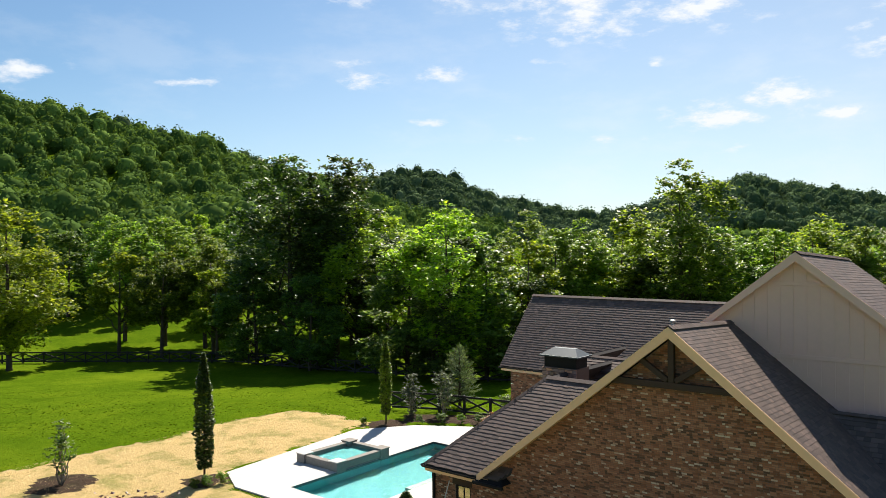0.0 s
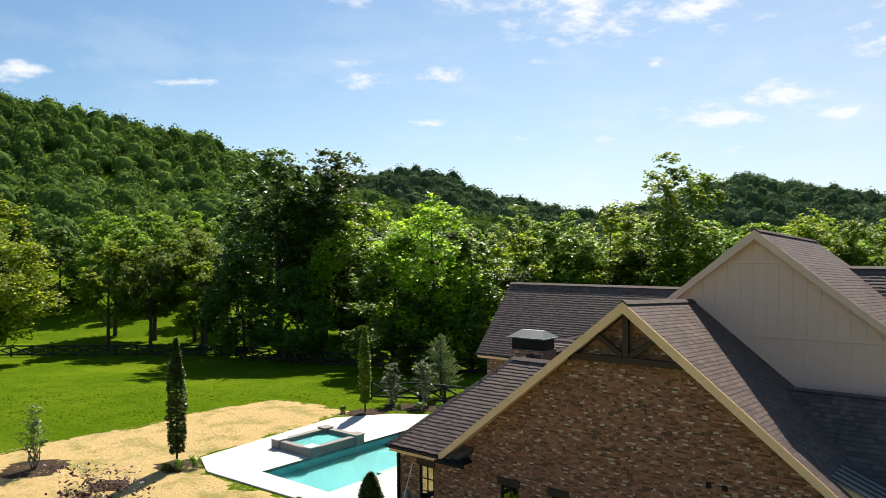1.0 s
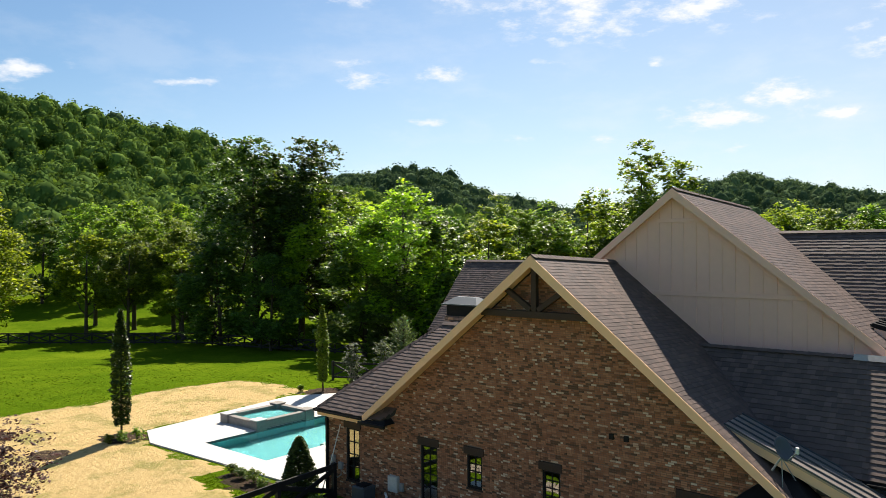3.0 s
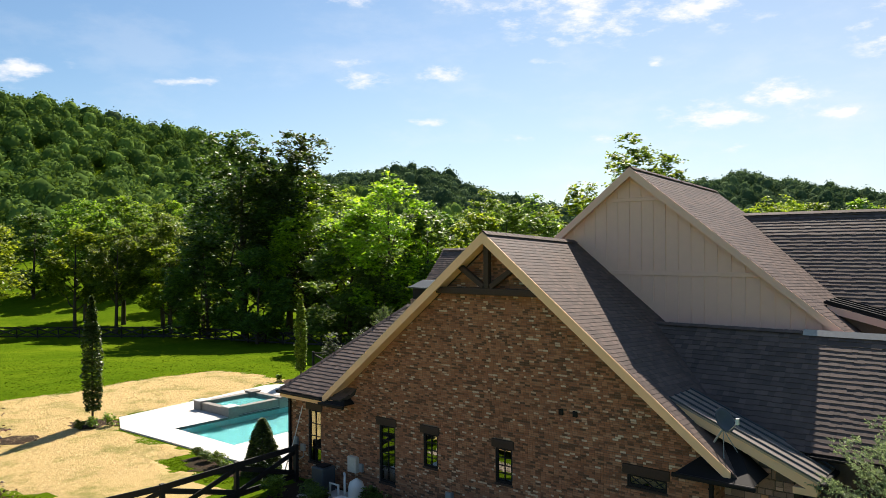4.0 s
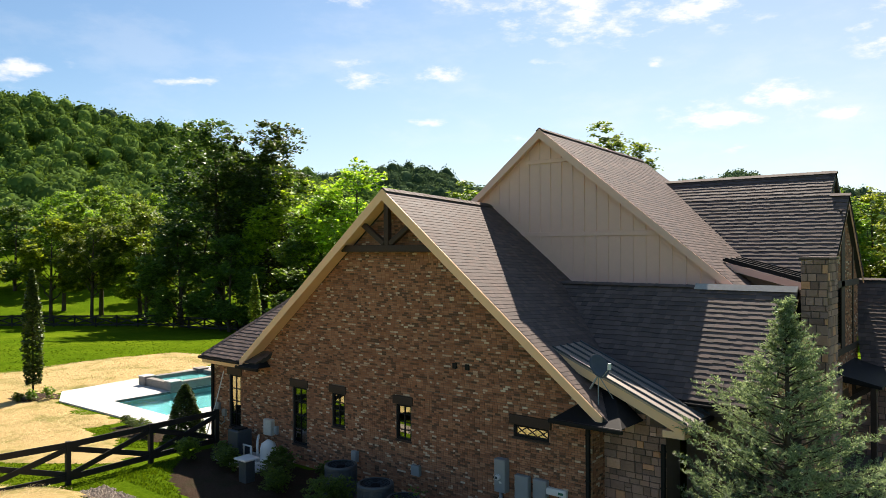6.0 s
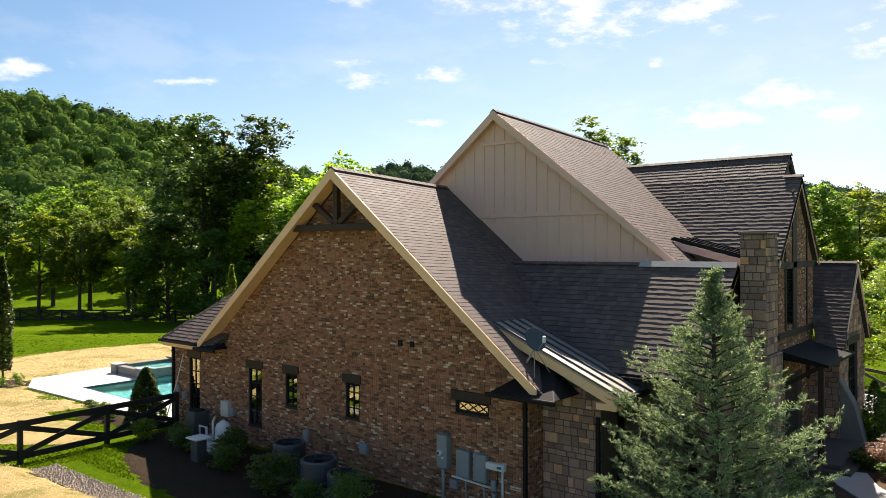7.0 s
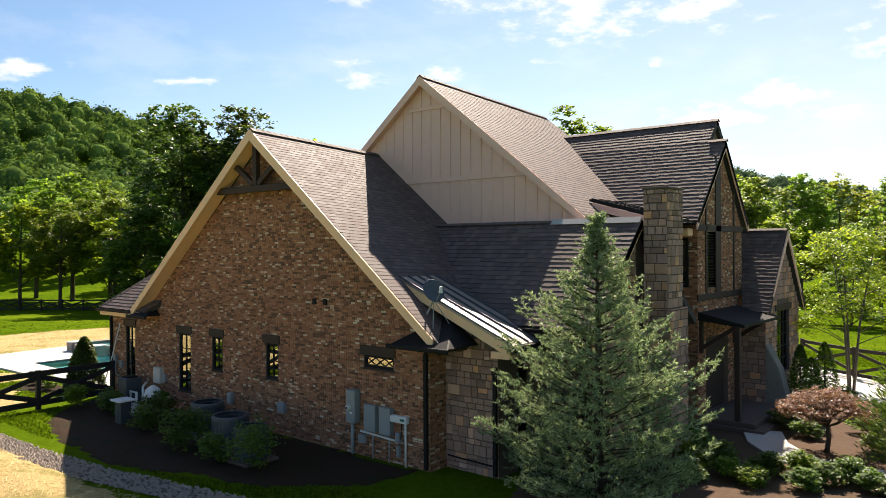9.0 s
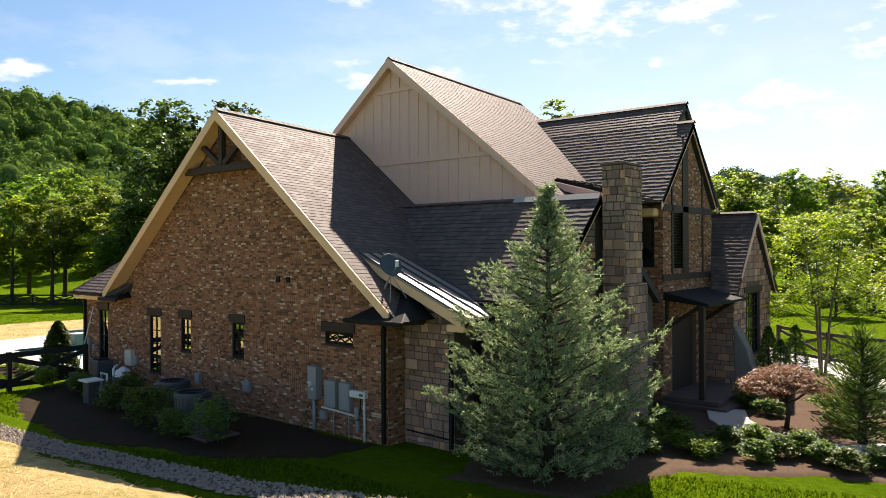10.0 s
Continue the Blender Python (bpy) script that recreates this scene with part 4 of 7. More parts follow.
# door in the front gable
part("door", Geo().box(FX - 0.2, FX - 0.14, 30.4, 32.4, 0.25, 2.6), TIMBER, house, "dark timber entrance doors")
aw = part("awning", Geo().prism([(FX, 29.75, 3.45), (2.5, 29.75, 3.14), (2.5, 29.75, 3.05), (FX, 29.75, 3.2)], (0, 3.6, 0)), BLACK, house, "black metal entrance canopy", bevel=0.01)
for y in (29.9, 32.9):
    part("bracket", Geo().bar((FX, y, 2.3), (2.25, y, 3.08), 0.1, 0.12).bar((FX + 0.06, y, 2.2), (FX + 0.06, y, 3.2), 0.1, 0.12), TIMBER, aw, "dark timber bracket")
part("post", Geo().box(2.2, 2.36, 29.75, 29.91, 0.2, 3.08), TIMBER, aw, bevel=0.01)
part("porch_step", Geo().box(FX, 3.1, 29.5, 33.2, -0.2, 0.16).box(FX, 2.8, 29.7, 33.0, 0.16, 0.3), STONE_MORTAR, house, "stone porch steps", bevel=0.01)

# far front gable in stone
RX, RY, RZ = 2.05, 35.4, 6.02
roof_plane(house, "roof", [(1.4, 33.0, 3.26), (2.26, 33.0, 3.26), (2.16, RY, RZ), (0.6, RY, RZ)], 71)
roof_plane(house, "roof", [(2.26, 37.6, 3.26), (1.4, 37.6, 3.26), (0.6, RY, RZ), (2.16, RY, RZ)], 72)
ridge((0.6, RY, RZ), (2.16, RY, RZ), 0.1)
sg_poly = [(33.3, -0.3), (37.3, -0.3), (37.3, 3.4), (35.3, 5.8), (33.3, 3.4)]
sg = part("wall", wall_body((RX, 0, 0), (0, 1, 0), (1, 0, 0), sg_poly, [(34.5, 36.1, 1.0, 3.2)], 0.3), STONE_MORTAR, house, "grey stone front gable")
part("wall", Geo().box(FX, RX - 0.3, 33.3, 33.6, -0.3, 3.3), STONE_MORTAR, house, "stone side wall")
part("buttress", Geo().prism([(RX, 33.28, -0.2), (2.9, 33.28, -0.2), (2.5, 33.28, 1.4), (RX, 33.28, 2.2)], (0, 0.5, 0)), SPASTONE, house, "sloped stone buttress", bevel=0.03)
part("lintel", Geo().box(RX - 0.02, RX + 0.05, 34.3, 36.3, 3.2, 3.42), TIMBER, sg, bevel=0.01)
lw = part("window", Geo().box(RX - 0.14, RX - 0.08, 34.5, 36.1, 1.0, 1.06).box(RX - 0.14, RX - 0.08, 34.5, 36.1, 3.14, 3.2).box(RX - 0.14, RX - 0.08, 34.5, 34.56, 1.06, 3.14).box(RX - 0.14, RX - 0.08, 36.04, 36.1, 1.06, 3.14), BLACK, house, "tall black leaded window")
part("pane", Geo().box(RX - 0.12, RX - 0.114, 34.56, 36.04, 1.06, 3.14), GLASS, lw)
for i in range(1, 4):
    part("muntin", Geo().box(RX - 0.1, RX - 0.07, 34.5 + 0.4 * i - 0.025, 34.5 + 0.4 * i + 0.025, 1.06, 3.14), BLACK, lw)
for i in range(1, 5):
    part("muntin", Geo().box(RX - 0.1, RX - 0.075, 34.56, 36.04, 1.06 + 0.42 * i - 0.015, 1.06 + 0.42 * i + 0.015), BLACK, lw)
part("rake_board", Geo().prism([(2.2, 37.6, 3.2), (2.2, RY, 5.98), (2.2, RY, 5.75), (2.2, 37.6, 3.0)], (0.04, 0, 0)).prism([(2.2, 33.0, 3.2), (2.2, RY, 5.98), (2.2, RY, 5.75), (2.2, 33.0, 3.0)], (0.04, 0, 0)), SIDING, sg, "pale rake board")
gutter((1.4, 32.93, 3.22), (2.26, 32.93, 3.22))

# small metal shed roof on the tall slope, beside the chimney
sh = part("metal_roof", Geo().prism([(-1.2, 27.3, 6.88), (1.2, 27.3, 6.25), (1.2, 27.3, 6.17), (-1.2, 27.3, 6.80)], (0, 1.6, 0)), BLACK, house, "dark standing seam shed roof")
part("fascia", Geo().prism([(-1.1, 27.26, 6.76), (1.2, 27.26, 6.16), (1.2, 27.26, 5.95), (-1.1, 27.26, 6.55)], (0, 0.04, 0)), SIDING, sh, "pale fascia")
part("wall", Geo().prism([(-1.0, 27.6, 5.2), (1.1, 27.6, 4.0), (1.1, 27.6, 6.1), (-1.0, 27.6, 6.65)], (0, 0.2, 0)), MORTAR, house, "dormer side wall")
for i in range(4):
    y = 27.33 + i * 0.5
    part("seam", Geo().prism([(-1.15, y, 6.867), (1.2, y, 6.25), (1.2, y, 6.29), (-1.15, y, 6.907)], (0, 0.03, 0)), BLACK, sh)

# rear garage wing
GRY, GRZ = 37.9, 8.40
roof_plane(house, "roof", [(-24.35, 34.2, 4.62), (-10.0, 34.2, 4.62), (-10.0, GRY, GRZ), (-24.5, GRY, GRZ)], 81)
roof_plane(house, "roof", [(-10.0, 41.6, 4.62), (-24.35, 41.6, 4.62), (-24.5, GRY, GRZ), (-10.0, GRY, GRZ)], 82)
ridge((-24.5, GRY, GRZ), (-10.0, GRY, GRZ))
gw = part("wall", Geo().prism([(-24.0, 34.75, -1.0), (-24.0, 41.0, -1.0), (-24.0, 41.0, 4.6), (-24.0, GRY, 8.1), (-24.0, 34.75, 4.6)], (0.3, 0, 0)).box(-23.7, -14, 34.75, 35.05, -1.0, 4.6), MORTAR, house, "brick garage wing wall")
g, _ = masonry((-24.0, 34.75, 0), (1, 0, 0), (0, -1, 0), [(0, 0), (9, 0), (9, 4.5), (0, 4.5)], [], 0.058, (0.17, 0.17, 0.085), 0.010, 0.012, 83)
tagged(part("brick", g, BRICK, gw), kind="stuff")
gutter((-24.4, 34.12, 4.58), (-14.0, 34.12, 4.58))
part("fascia", Geo().box(-24.3, -14, 34.22, 34.26, 4.35, 4.55), CREAM, house, "cream fascia board")
part("plumbing_vent", Geo().lathe([(0.11, -0.4), (0.11, 0.25), (0.17, 0.27), (0.17, 0.36), (0.05, 0.4)], 12, (-15.2, 36.6, 7.15)), GREYBOX, house, "galvanised roof vent pipe")
# connecting hip behind the chimney
roof_plane(house, "roof", [(-19.2, 26.5, 4.0), (-12.0, 26.5, 4.0), (-12.0, 29.9, 6.36), (-16.6, 29.9, 6.36)], 85)
ridge((-16.6, 29.9, 6.36), (-11.0, 29.9, 6.36), 0.11)
roof_plane(house, "roof", [(-19.2, 34.0, 4.0), (-19.2, 26.5, 4.0), (-16.6, 29.9, 6.36), (-16.6, 34.0, 6.36)], 86)
# ---- chimneys ----


def stone_faces(parent, faces, course, widths, seed, single=False):
    """Stone courses on several upright faces: (origin, along, out, width, z0, z1)."""
    for i, (o, a, out, w, z0, z1) in enumerate(faces):
        g, one = masonry(o, a, out, [(0, z0), (w, z0), (w, z1), (0, z1)], [], course, widths, 0.018, 0.03, seed + i, 0.35)
        tagged(part("stone", g, STONE, parent), kind="stuff")


chimney = part("chimney", Geo().box(1.44, 2.05, 25.28, 26.22, 3.9, 6.9).box(1.44, 2.12, 25.28, 26.36, -0.3, 3.9), STONE_MORTAR, house, "tall coursed stone chimney")
stone_faces(chimney, [((1.44, 25.28, 0), (1, 0, 0), (0, -1, 0), 0.61, 3.9, 6.9), ((2.05, 25.28, 0), (0, 1, 0), (1, 0, 0), 0.94, 3.9, 6.9), ((2.12, 25.28, 0), (0, 1, 0), (1, 0, 0), 1.08, 0, 3.9), ((1.44, 25.28, 0), (1, 0, 0), (0, -1, 0), 0.68, 0, 3.9)], 0.2, (0.2, 0.28, 0.36), 401)
part("chimney_cap", Geo().box(1.40, 2.10, 25.23, 26.27, 6.9, 6.96), STONE_MORTAR, chimney, bevel=0.01)

rear = part("chimney", Geo().box(-16.3, -14.72, 25.9, 26.9, 4.0, 6.42), STONE_MORTAR, house, "low stone chimney with a black metal cap")
stone_faces(rear, [((-16.3, 25.9, 0), (1, 0, 0), (0, -1, 0), 1.58, 4.6, 6.42)], 0.16, (0.2, 0.28, 0.36), 431)
g = Geo().box(-16.25, -14.77, 25.95, 26.85, 6.42, 6.86)
cap = part("chimney_cap", g, BLACK, rear, "black metal chimney cap", bevel=0.01)
part("cap_roof", Geo().prism([(-16.42, 25.8, 6.86), (-14.6, 25.8, 6.86), (-14.6, 26.98, 6.86), (-16.42, 26.98, 6.86)], (0, 0, 0.05)).poly((-16.38, 25.84, 6.91), (-14.64, 25.84, 6.91), (-15.0, 26.3, 7.18), (-16.02, 26.3, 7.18)).poly((-14.64, 25.84, 6.91), (-14.64, 26.94, 6.91), (-15.0, 26.5, 7.18), (-15.0, 26.3, 7.18)).poly((-16.38, 26.94, 6.91), (-16.38, 25.84, 6.91), (-16.02, 26.3, 7.18), (-16.02, 26.5, 7.18)).poly((-14.64, 26.94, 6.91), (-16.38, 26.94, 6.91), (-16.02, 26.5, 7.18), (-15.0, 26.5, 7.18)).poly((-16.02, 26.3, 7.18), (-15.0, 26.3, 7.18), (-15.0, 26.5, 7.18), (-16.02, 26.5, 7.18)), ACGREY, cap)

# ---- pool terrace ----


def slab_with_hole(outer, hole, z0, z1):
    """A slab of axis-aligned strips round a hole; outer is a convex ring."""
    hx0, hx1, hy0, hy1 = hole
    g = Geo()

    def clip(ring, axis_i, limit, keep_less):
        out = []
        for p, q in zip(ring, ring[1:] + ring[:1]):
            pi, qi = (p[axis_i] <= limit) == keep_less, (q[axis_i] <= limit) == keep_less
            if pi:
                out.append(p)
            if pi != qi:
                t = (limit - p[axis_i]) / (q[axis_i] - p[axis_i])
                out.append((p[0] + (q[0] - p[0]) * t, p[1] + (q[1] - p[1]) * t))
        return out

    rest = outer
    for ax_i, lim, less in ((0, hx0, True), (0, hx1, False), (1, hy0, True), (1, hy1, False)):
        piece = clip(rest, ax_i, lim, less)
        if len(piece) > 2:
            g.prism([(x, y, z0) for x, y in piece], (0, 0, z1 - z0))
        rest = clip(rest, ax_i, lim, not less)
    return g


terrace_ring = [(-32.3, 21.6), (-30.0, 20.5), (-18.2, 20.9), (-18.2, 36.5), (-28.3, 36.7), (-31.4, 34.8), (-33.6, 31.6)]
tagged(part("terrace", slab_with_hole(terrace_ring, (PX0, PX1, PY0, PY1), -0.12, 0.07), CONCRETE), "pale smooth concrete pool terrace", "terrace", kind="structure")
pool = thing("swimming_pool", (-25.6, 27.4, 0.0), "rectangular swimming pool with teal water", "pool")
b = Geo()
WZ = 0.0
DEP = 1.3
b.prism([(PX0 - 0.1, PY0 - 0.1, -DEP), (PX1 + 0.1, PY0 - 0.1, -DEP), (PX1 + 0.1, PY1 + 0.1, -DEP), (PX0 - 0.1, PY1 + 0.1, -DEP)], (0, 0, -0.1))
b.box(PX0 - 0.1, PX0, PY0, PY1, -DEP, 0.06).box(PX1, PX1 + 0.1, PY0, PY1, -DEP, 0.06).box(PX0 - 0.1, PX1 + 0.1, PY0 - 0.1, PY0, -DEP, 0.06).box(PX0 - 0.1, PX1 + 0.1, PY1, PY1 + 0.1, -DEP, 0.06)
part("basin", b, POOLTILE, pool, "teal plaster basin")
part("tanning_ledge", Geo().box(-23.9, PX1, 25.7, 29.5, -DEP, -0.22), CONCRETE, pool, "pale shallow ledge", bevel=0.03)
band = Geo().box(PX0, PX0 + 0.012, PY0, PY1, -0.2, 0.06).box(PX0, PX1, PY1 - 0.012, PY1, -0.2, 0.06).box(PX0, PX1, PY0, PY0 + 0.012, -0.2, 0.06)
part("waterline_tile", band, plain("dark_waterline_tile", (0.05, 0.07, 0.07), 0.3), pool, "dark waterline tile")
wat = part("water", Geo().poly((PX0, PY0, WZ), (PX1, PY0, WZ), (PX1, PY1, WZ), (PX0, PY1, WZ)), WATER, pool, "clear teal water")
wat.visible_shadow = False

spa = thing("spa", (-29.8, 27.2, 0.0), "raised stone hot tub beside the pool", "hot tub")
SX0, SX1, SY0, SY1 = -30.85, -27.95, 25.05, 28.7
for nm, x0, x1, y0, y1 in (("wall", SX0, SX0 + 0.3, SY0, SY1), ("wall", SX1 - 0.3, SX1, SY0, SY1), ("wall", SX0 + 0.3, SX1 - 0.3, SY0, SY0 + 0.3), ("wall", SX0 + 0.3, SX1 - 0.3, SY1 - 0.3, SY1)):
    part(nm, Geo().box(x0, x1, y0, y1, 0.0, 0.42), SPASTONE, spa)
    part("coping", Geo().box(x0 - 0.03, x1 + 0.03, y0 - 0.03, y1 + 0.03, 0.42, 0.48), SPASTONE, spa, "grey stone coping", bevel=0.012)
part("bench", Geo().box(SX0 + 0.3, SX1 - 0.3, SY0 + 0.3, SY1 - 0.3, 0.0, 0.1), POOLTILE, spa)
w2 = part("water", Geo().poly((SX0 + 0.3, SY0 + 0.3, 0.33), (SX1 - 0.3, SY0 + 0.3, 0.33), (SX1 - 0.3, SY1 - 0.3, 0.33), (SX0 + 0.3, SY1 - 0.3, 0.33)), WATER, spa, "clear spa water")
w2.visible_shadow = False
for x, y in ((SX0 + 0.2, SY0 + 0.2), (SX1 - 0.2, SY0 + 0.25), (SX0 + 0.2, SY1 - 0.25), (SX1 - 0.2, SY1 - 0.25)):
    part("pier", Geo().box(x - 0.3, x + 0.3, y - 0.3, y + 0.3, 0.0, 0.52), SPASTONE, spa, bevel=0.01)
    part("fire_bowl" if y > 28 and x < -30 else "pier_cap", Geo().box(x - 0.34, x + 0.34, y - 0.34, y + 0.34, 0.52, 0.57), CONCRETE if y < 28 else SPASTONE, spa, bevel=0.015)

# ---- straw, beds, gravel ----
WALL_BED = [(-17.5, 21.1), (-2.4, 21.1), (-2.5, 19.6), (-4.4, 17.9), (-6.5, 17.2), (-9.0, 16.6), (-12.4, 16.6), (-15.0, 17.5), (-17.0, 19.0)]
sheet("straw_ground", [(-41.5, 13.0), (-41.6, 18.0), (-41.2, 23.0), (-42.0, 28.5), (-41.4, 33.2), (-37.6, 34.0), (-34.3, 33.4), (-33.9, 31.6), (-32.5, 21.4), (-30.0, 20.3), (-24.0, 20.3), (-23.4, 18.7), (-19.8, 18.5), (-18.3, 19.2), (-17.9, 17.4), (-20.5, 15.4), (-24.0, 13.4), (-27.0, 11.0), (-33.0, 6.0), (-40.0, 6.0)], 0.05, STRAW, "dry golden straw over bare ground", "straw", rag=0.3, seed=5, cell=0.22)
sheet("straw_ground", [(-16.0, 14.6), (-9.0, 14.9), (-4.0, 15.6), (-2.2, 16.0), (-2.0, 12.0), (-4.0, 4.0), (-17.0, 4.0), (-24.0, 8.0), (-22.0, 13.0)], 0.05, STRAW, "dry golden straw over bare ground", "straw", rag=0.2, seed=6, cell=0.16)
for i, (x, y, r) in enumerate(((-32.0, 20.1, 1.35), (-33.2, 34.1, 1.3), (-36.9, 15.6, 1.9), (-31.6, 16.6, 1.2))):
    ring = [(x + r * math.cos(a * 0.524) * (1 + 0.15 * math.sin(a * 2 + i)), y + r * math.sin(a * 0.524)) for a in range(12)]
    sheet("mulch_bed", ring, 0.025, MULCH, "dark brown mulch ring round a young tree", "mulch bed", rag=0.06, seed=20 + i, lift=0.1)
sheet("mulch_bed", [(-33.0, 35.3), (-29.0, 37.6), (-24.5, 37.0), (-23.8, 38.6), (-29.8, 40.4), (-34.6, 37.2)], 0.025, MULCH, "dark mulch bed beside the terrace", "mulch bed", rag=0.1, seed=31, lift=0.03)
sheet("mulch_bed", [(-23.3, 20.6), (-19.6, 20.7), (-19.4, 19.4), (-21.5, 18.9), (-23.4, 19.6)], 0.025, MULCH, "dark mulch bed at the terrace's edge", "mulch bed", rag=0.06, seed=32, lift=0.03)
sheet("mulch_bed", WALL_BED, 0.025, MULCH, "dark mulch bed along the brick wall", "mulch bed", rag=0.1, seed=33, lift=0.03, cell=0.15)
sheet("mulch_bed", [(-0.4, 23.0), (1.3, 29.3), (3.3, 33.2), (2.9, 38.0), (6.0, 38.5), (8.2, 33.0), (9.2, 26.4), (6.0, 24.6), (4.2, 23.4), (3.4, 20.6), (0.6, 20.0)], 0.025, NEEDLES, "pale brown pine straw bed in front of the entrance", "mulch bed", rag=0.1, seed=34, lift=0.03, cell=0.12)


def strip(name, line, width, z, mat, label, category):
    g, pts = Geo(), [Vector((x, y, 0)) for x, y in line]
    for i, p in enumerate(pts):
        d = (pts[min(i + 1, len(pts) - 1)] - pts[max(i - 1, 0)]).normalized()
        s = Vector((d.y, -d.x, 0)) * (width / 2)
        for q, dz in ((p - s, -0.08), (p - s, z), (p + s, z), (p + s, -0.08)):
            g.v.append((q.x, q.y, dz))
    for i in range(len(pts) - 1):
        for j in range(3):
            g.f.append((i * 4 + j, i * 4 + j + 1, i * 4 + j + 5, i * 4 + j + 4))
    return tagged(part(name, g, mat), label, category, kind="structure")


strip("front_path", [(2.9, 30.0), (3.4, 28.8), (4.3, 27.7), (5.4, 27.1), (6.6, 27.4), (8.0, 28.5), (10, 30.0), (13, 31.5)], 1.05, 0.09, PATH, "pale curved concrete front path", "path")
strip("driveway", [(-2, 44.5), (2.0, 41.0), (4.0, 38.6), (7.5, 36.5), (14, 35), (30, 34)], 3.0, 0.08, PATH, "pale concrete driveway", "driveway")
gravel_line = [(-16.0, 15.5), (-11.8, 15.6), (-8.5, 15.9), (-5.2, 16.55), (-2.4, 17.0), (0.2, 17.9), (3, 18.9)]
strip("gravel_strip", gravel_line, 0.75, 0.02, STONE_MORTAR, "grey river gravel drainage strip", "gravel")


def gravel():
    rnd = random.Random(77)
    g = Geo()
    for (x0, y0), (x1, y1) in zip(gravel_line, gravel_line[1:]):
        L = math.hypot(x1 - x0, y1 - y0)
        for _ in range(int(L * 190)):
            t, s = rnd.random(), rnd.uniform(-0.45, 0.45)
            cx, cy = x0 + (x1 - x0) * t - (y1 - y0) / L * s, y0 + (y1 - y0) * t + (x1 - x0) / L * s
            r = rnd.uniform(0.025, 0.065)
            a0, k = rnd.random() * 6.28, len(g.v)
            for i in range(5):
                a = a0 + i * 1.2566
                g.v.append((cx + r * math.cos(a) * rnd.uniform(0.8, 1.2), cy + r * math.sin(a) * rnd.uniform(0.7, 1.1), 0.03))
            g.v.append((cx + rnd.uniform(-0.3, 0.3) * r, cy, 0.03 + r * rnd.uniform(0.6, 1.0)))
            g.f.extend((k + i, k + (i + 1) % 5, k + 5) for i in range(5))
    tagged(part("gravel_stones", g, GRAVEL, smooth=False), "rounded grey river stones", "gravel", kind="stuff")


gravel()
# ---- trees ----


def leaf_cards(centres, size, rnd, flat=0.5, normal_from=None):
    """Many small leaf clumps: bent pairs of triangles with a ragged outline. centres: (x, y, z, scale)."""
    g = Geo()
    for x, y, z, s in centres:
        a, tilt = rnd.random() * 6.283, rnd.uniform(-0.9, 0.9) * flat
        w, h = size * s * rnd.uniform(0.6, 1.2), size * s * rnd.uniform(0.7, 1.3)
        d = Vector((math.cos(a), math.sin(a), rnd.uniform(-0.7, 0.5))).normalized()
        e = d.cross(Vector((rnd.uniform(-0.6, 0.6), rnd.uniform(-0.6, 0.6), 1))).normalized()
        n = d.cross(e) * (0.18 * h)
        c = Vector((x, y, z))
        k = len(g.v)
        g.v.extend(tuple(p) for p in (c - d * h * 0.5, c + e * w * 0.5 - d * h * 0.06 + n, c + d * h * 0.55, c - e * w * 0.5 + d * h * 0.05 + n))
        g.f.append((k, k + 1, k + 2, k + 3))
    return g


def crown_points(rnd, lobes, count, shell=0.45):
    """Points in small tufts over lumpy lobes, thicker to their outsides. lobes: (x, y, z, rx, rz)."""
    out = []
    vol = [l[3] * l[3] * l[4] for l in lobes]
    tot = sum(vol)
    for (x, y, z, rx, rz), w in zip(lobes, vol):
        n = int(count * w / tot)
        tuft = max(5, min(16, n // 12))
        while n > 0:
            v = Vector((rnd.gauss(0, 1), rnd.gauss(0, 1), rnd.gauss(0, 1))).normalized()
            r = shell + (1 - shell) * rnd.random() ** 0.6
            r *= 1 + 0.25 * noise.noise(v * 2.3 + Vector((x, y, z)))
            c = (x + v.x * rx * r, y + v.y * rx * r, z + v.z * rz * r)
            a = rx * rnd.uniform(0.10, 0.24)
            for _ in range(min(n, tuft)):
                out.append((c[0] + rnd.gauss(0, a), c[1] + rnd.gauss(0, a), c[2] + rnd.gauss(0, a * 0.45), rnd.uniform(0.6, 1.3)))
            n -= tuft
    return out


def limb(g, rnd, a, b, r0, r1, bend=0.12):
    a, b = Vector(a), Vector(b)
    n = 4
    pts = []
    for i in range(n + 1):
        t = i / n
        j = (b - a).length * bend * math.sin(t * math.pi)
        pts.append(a + (b - a) * t + Vector((rnd.uniform(-j, j), rnd.uniform(-j, j), rnd.uniform(0, j))))
    return g.tube(pts, [r0 + (r1 - r0) * i / n for i in range(n + 1)], 6)


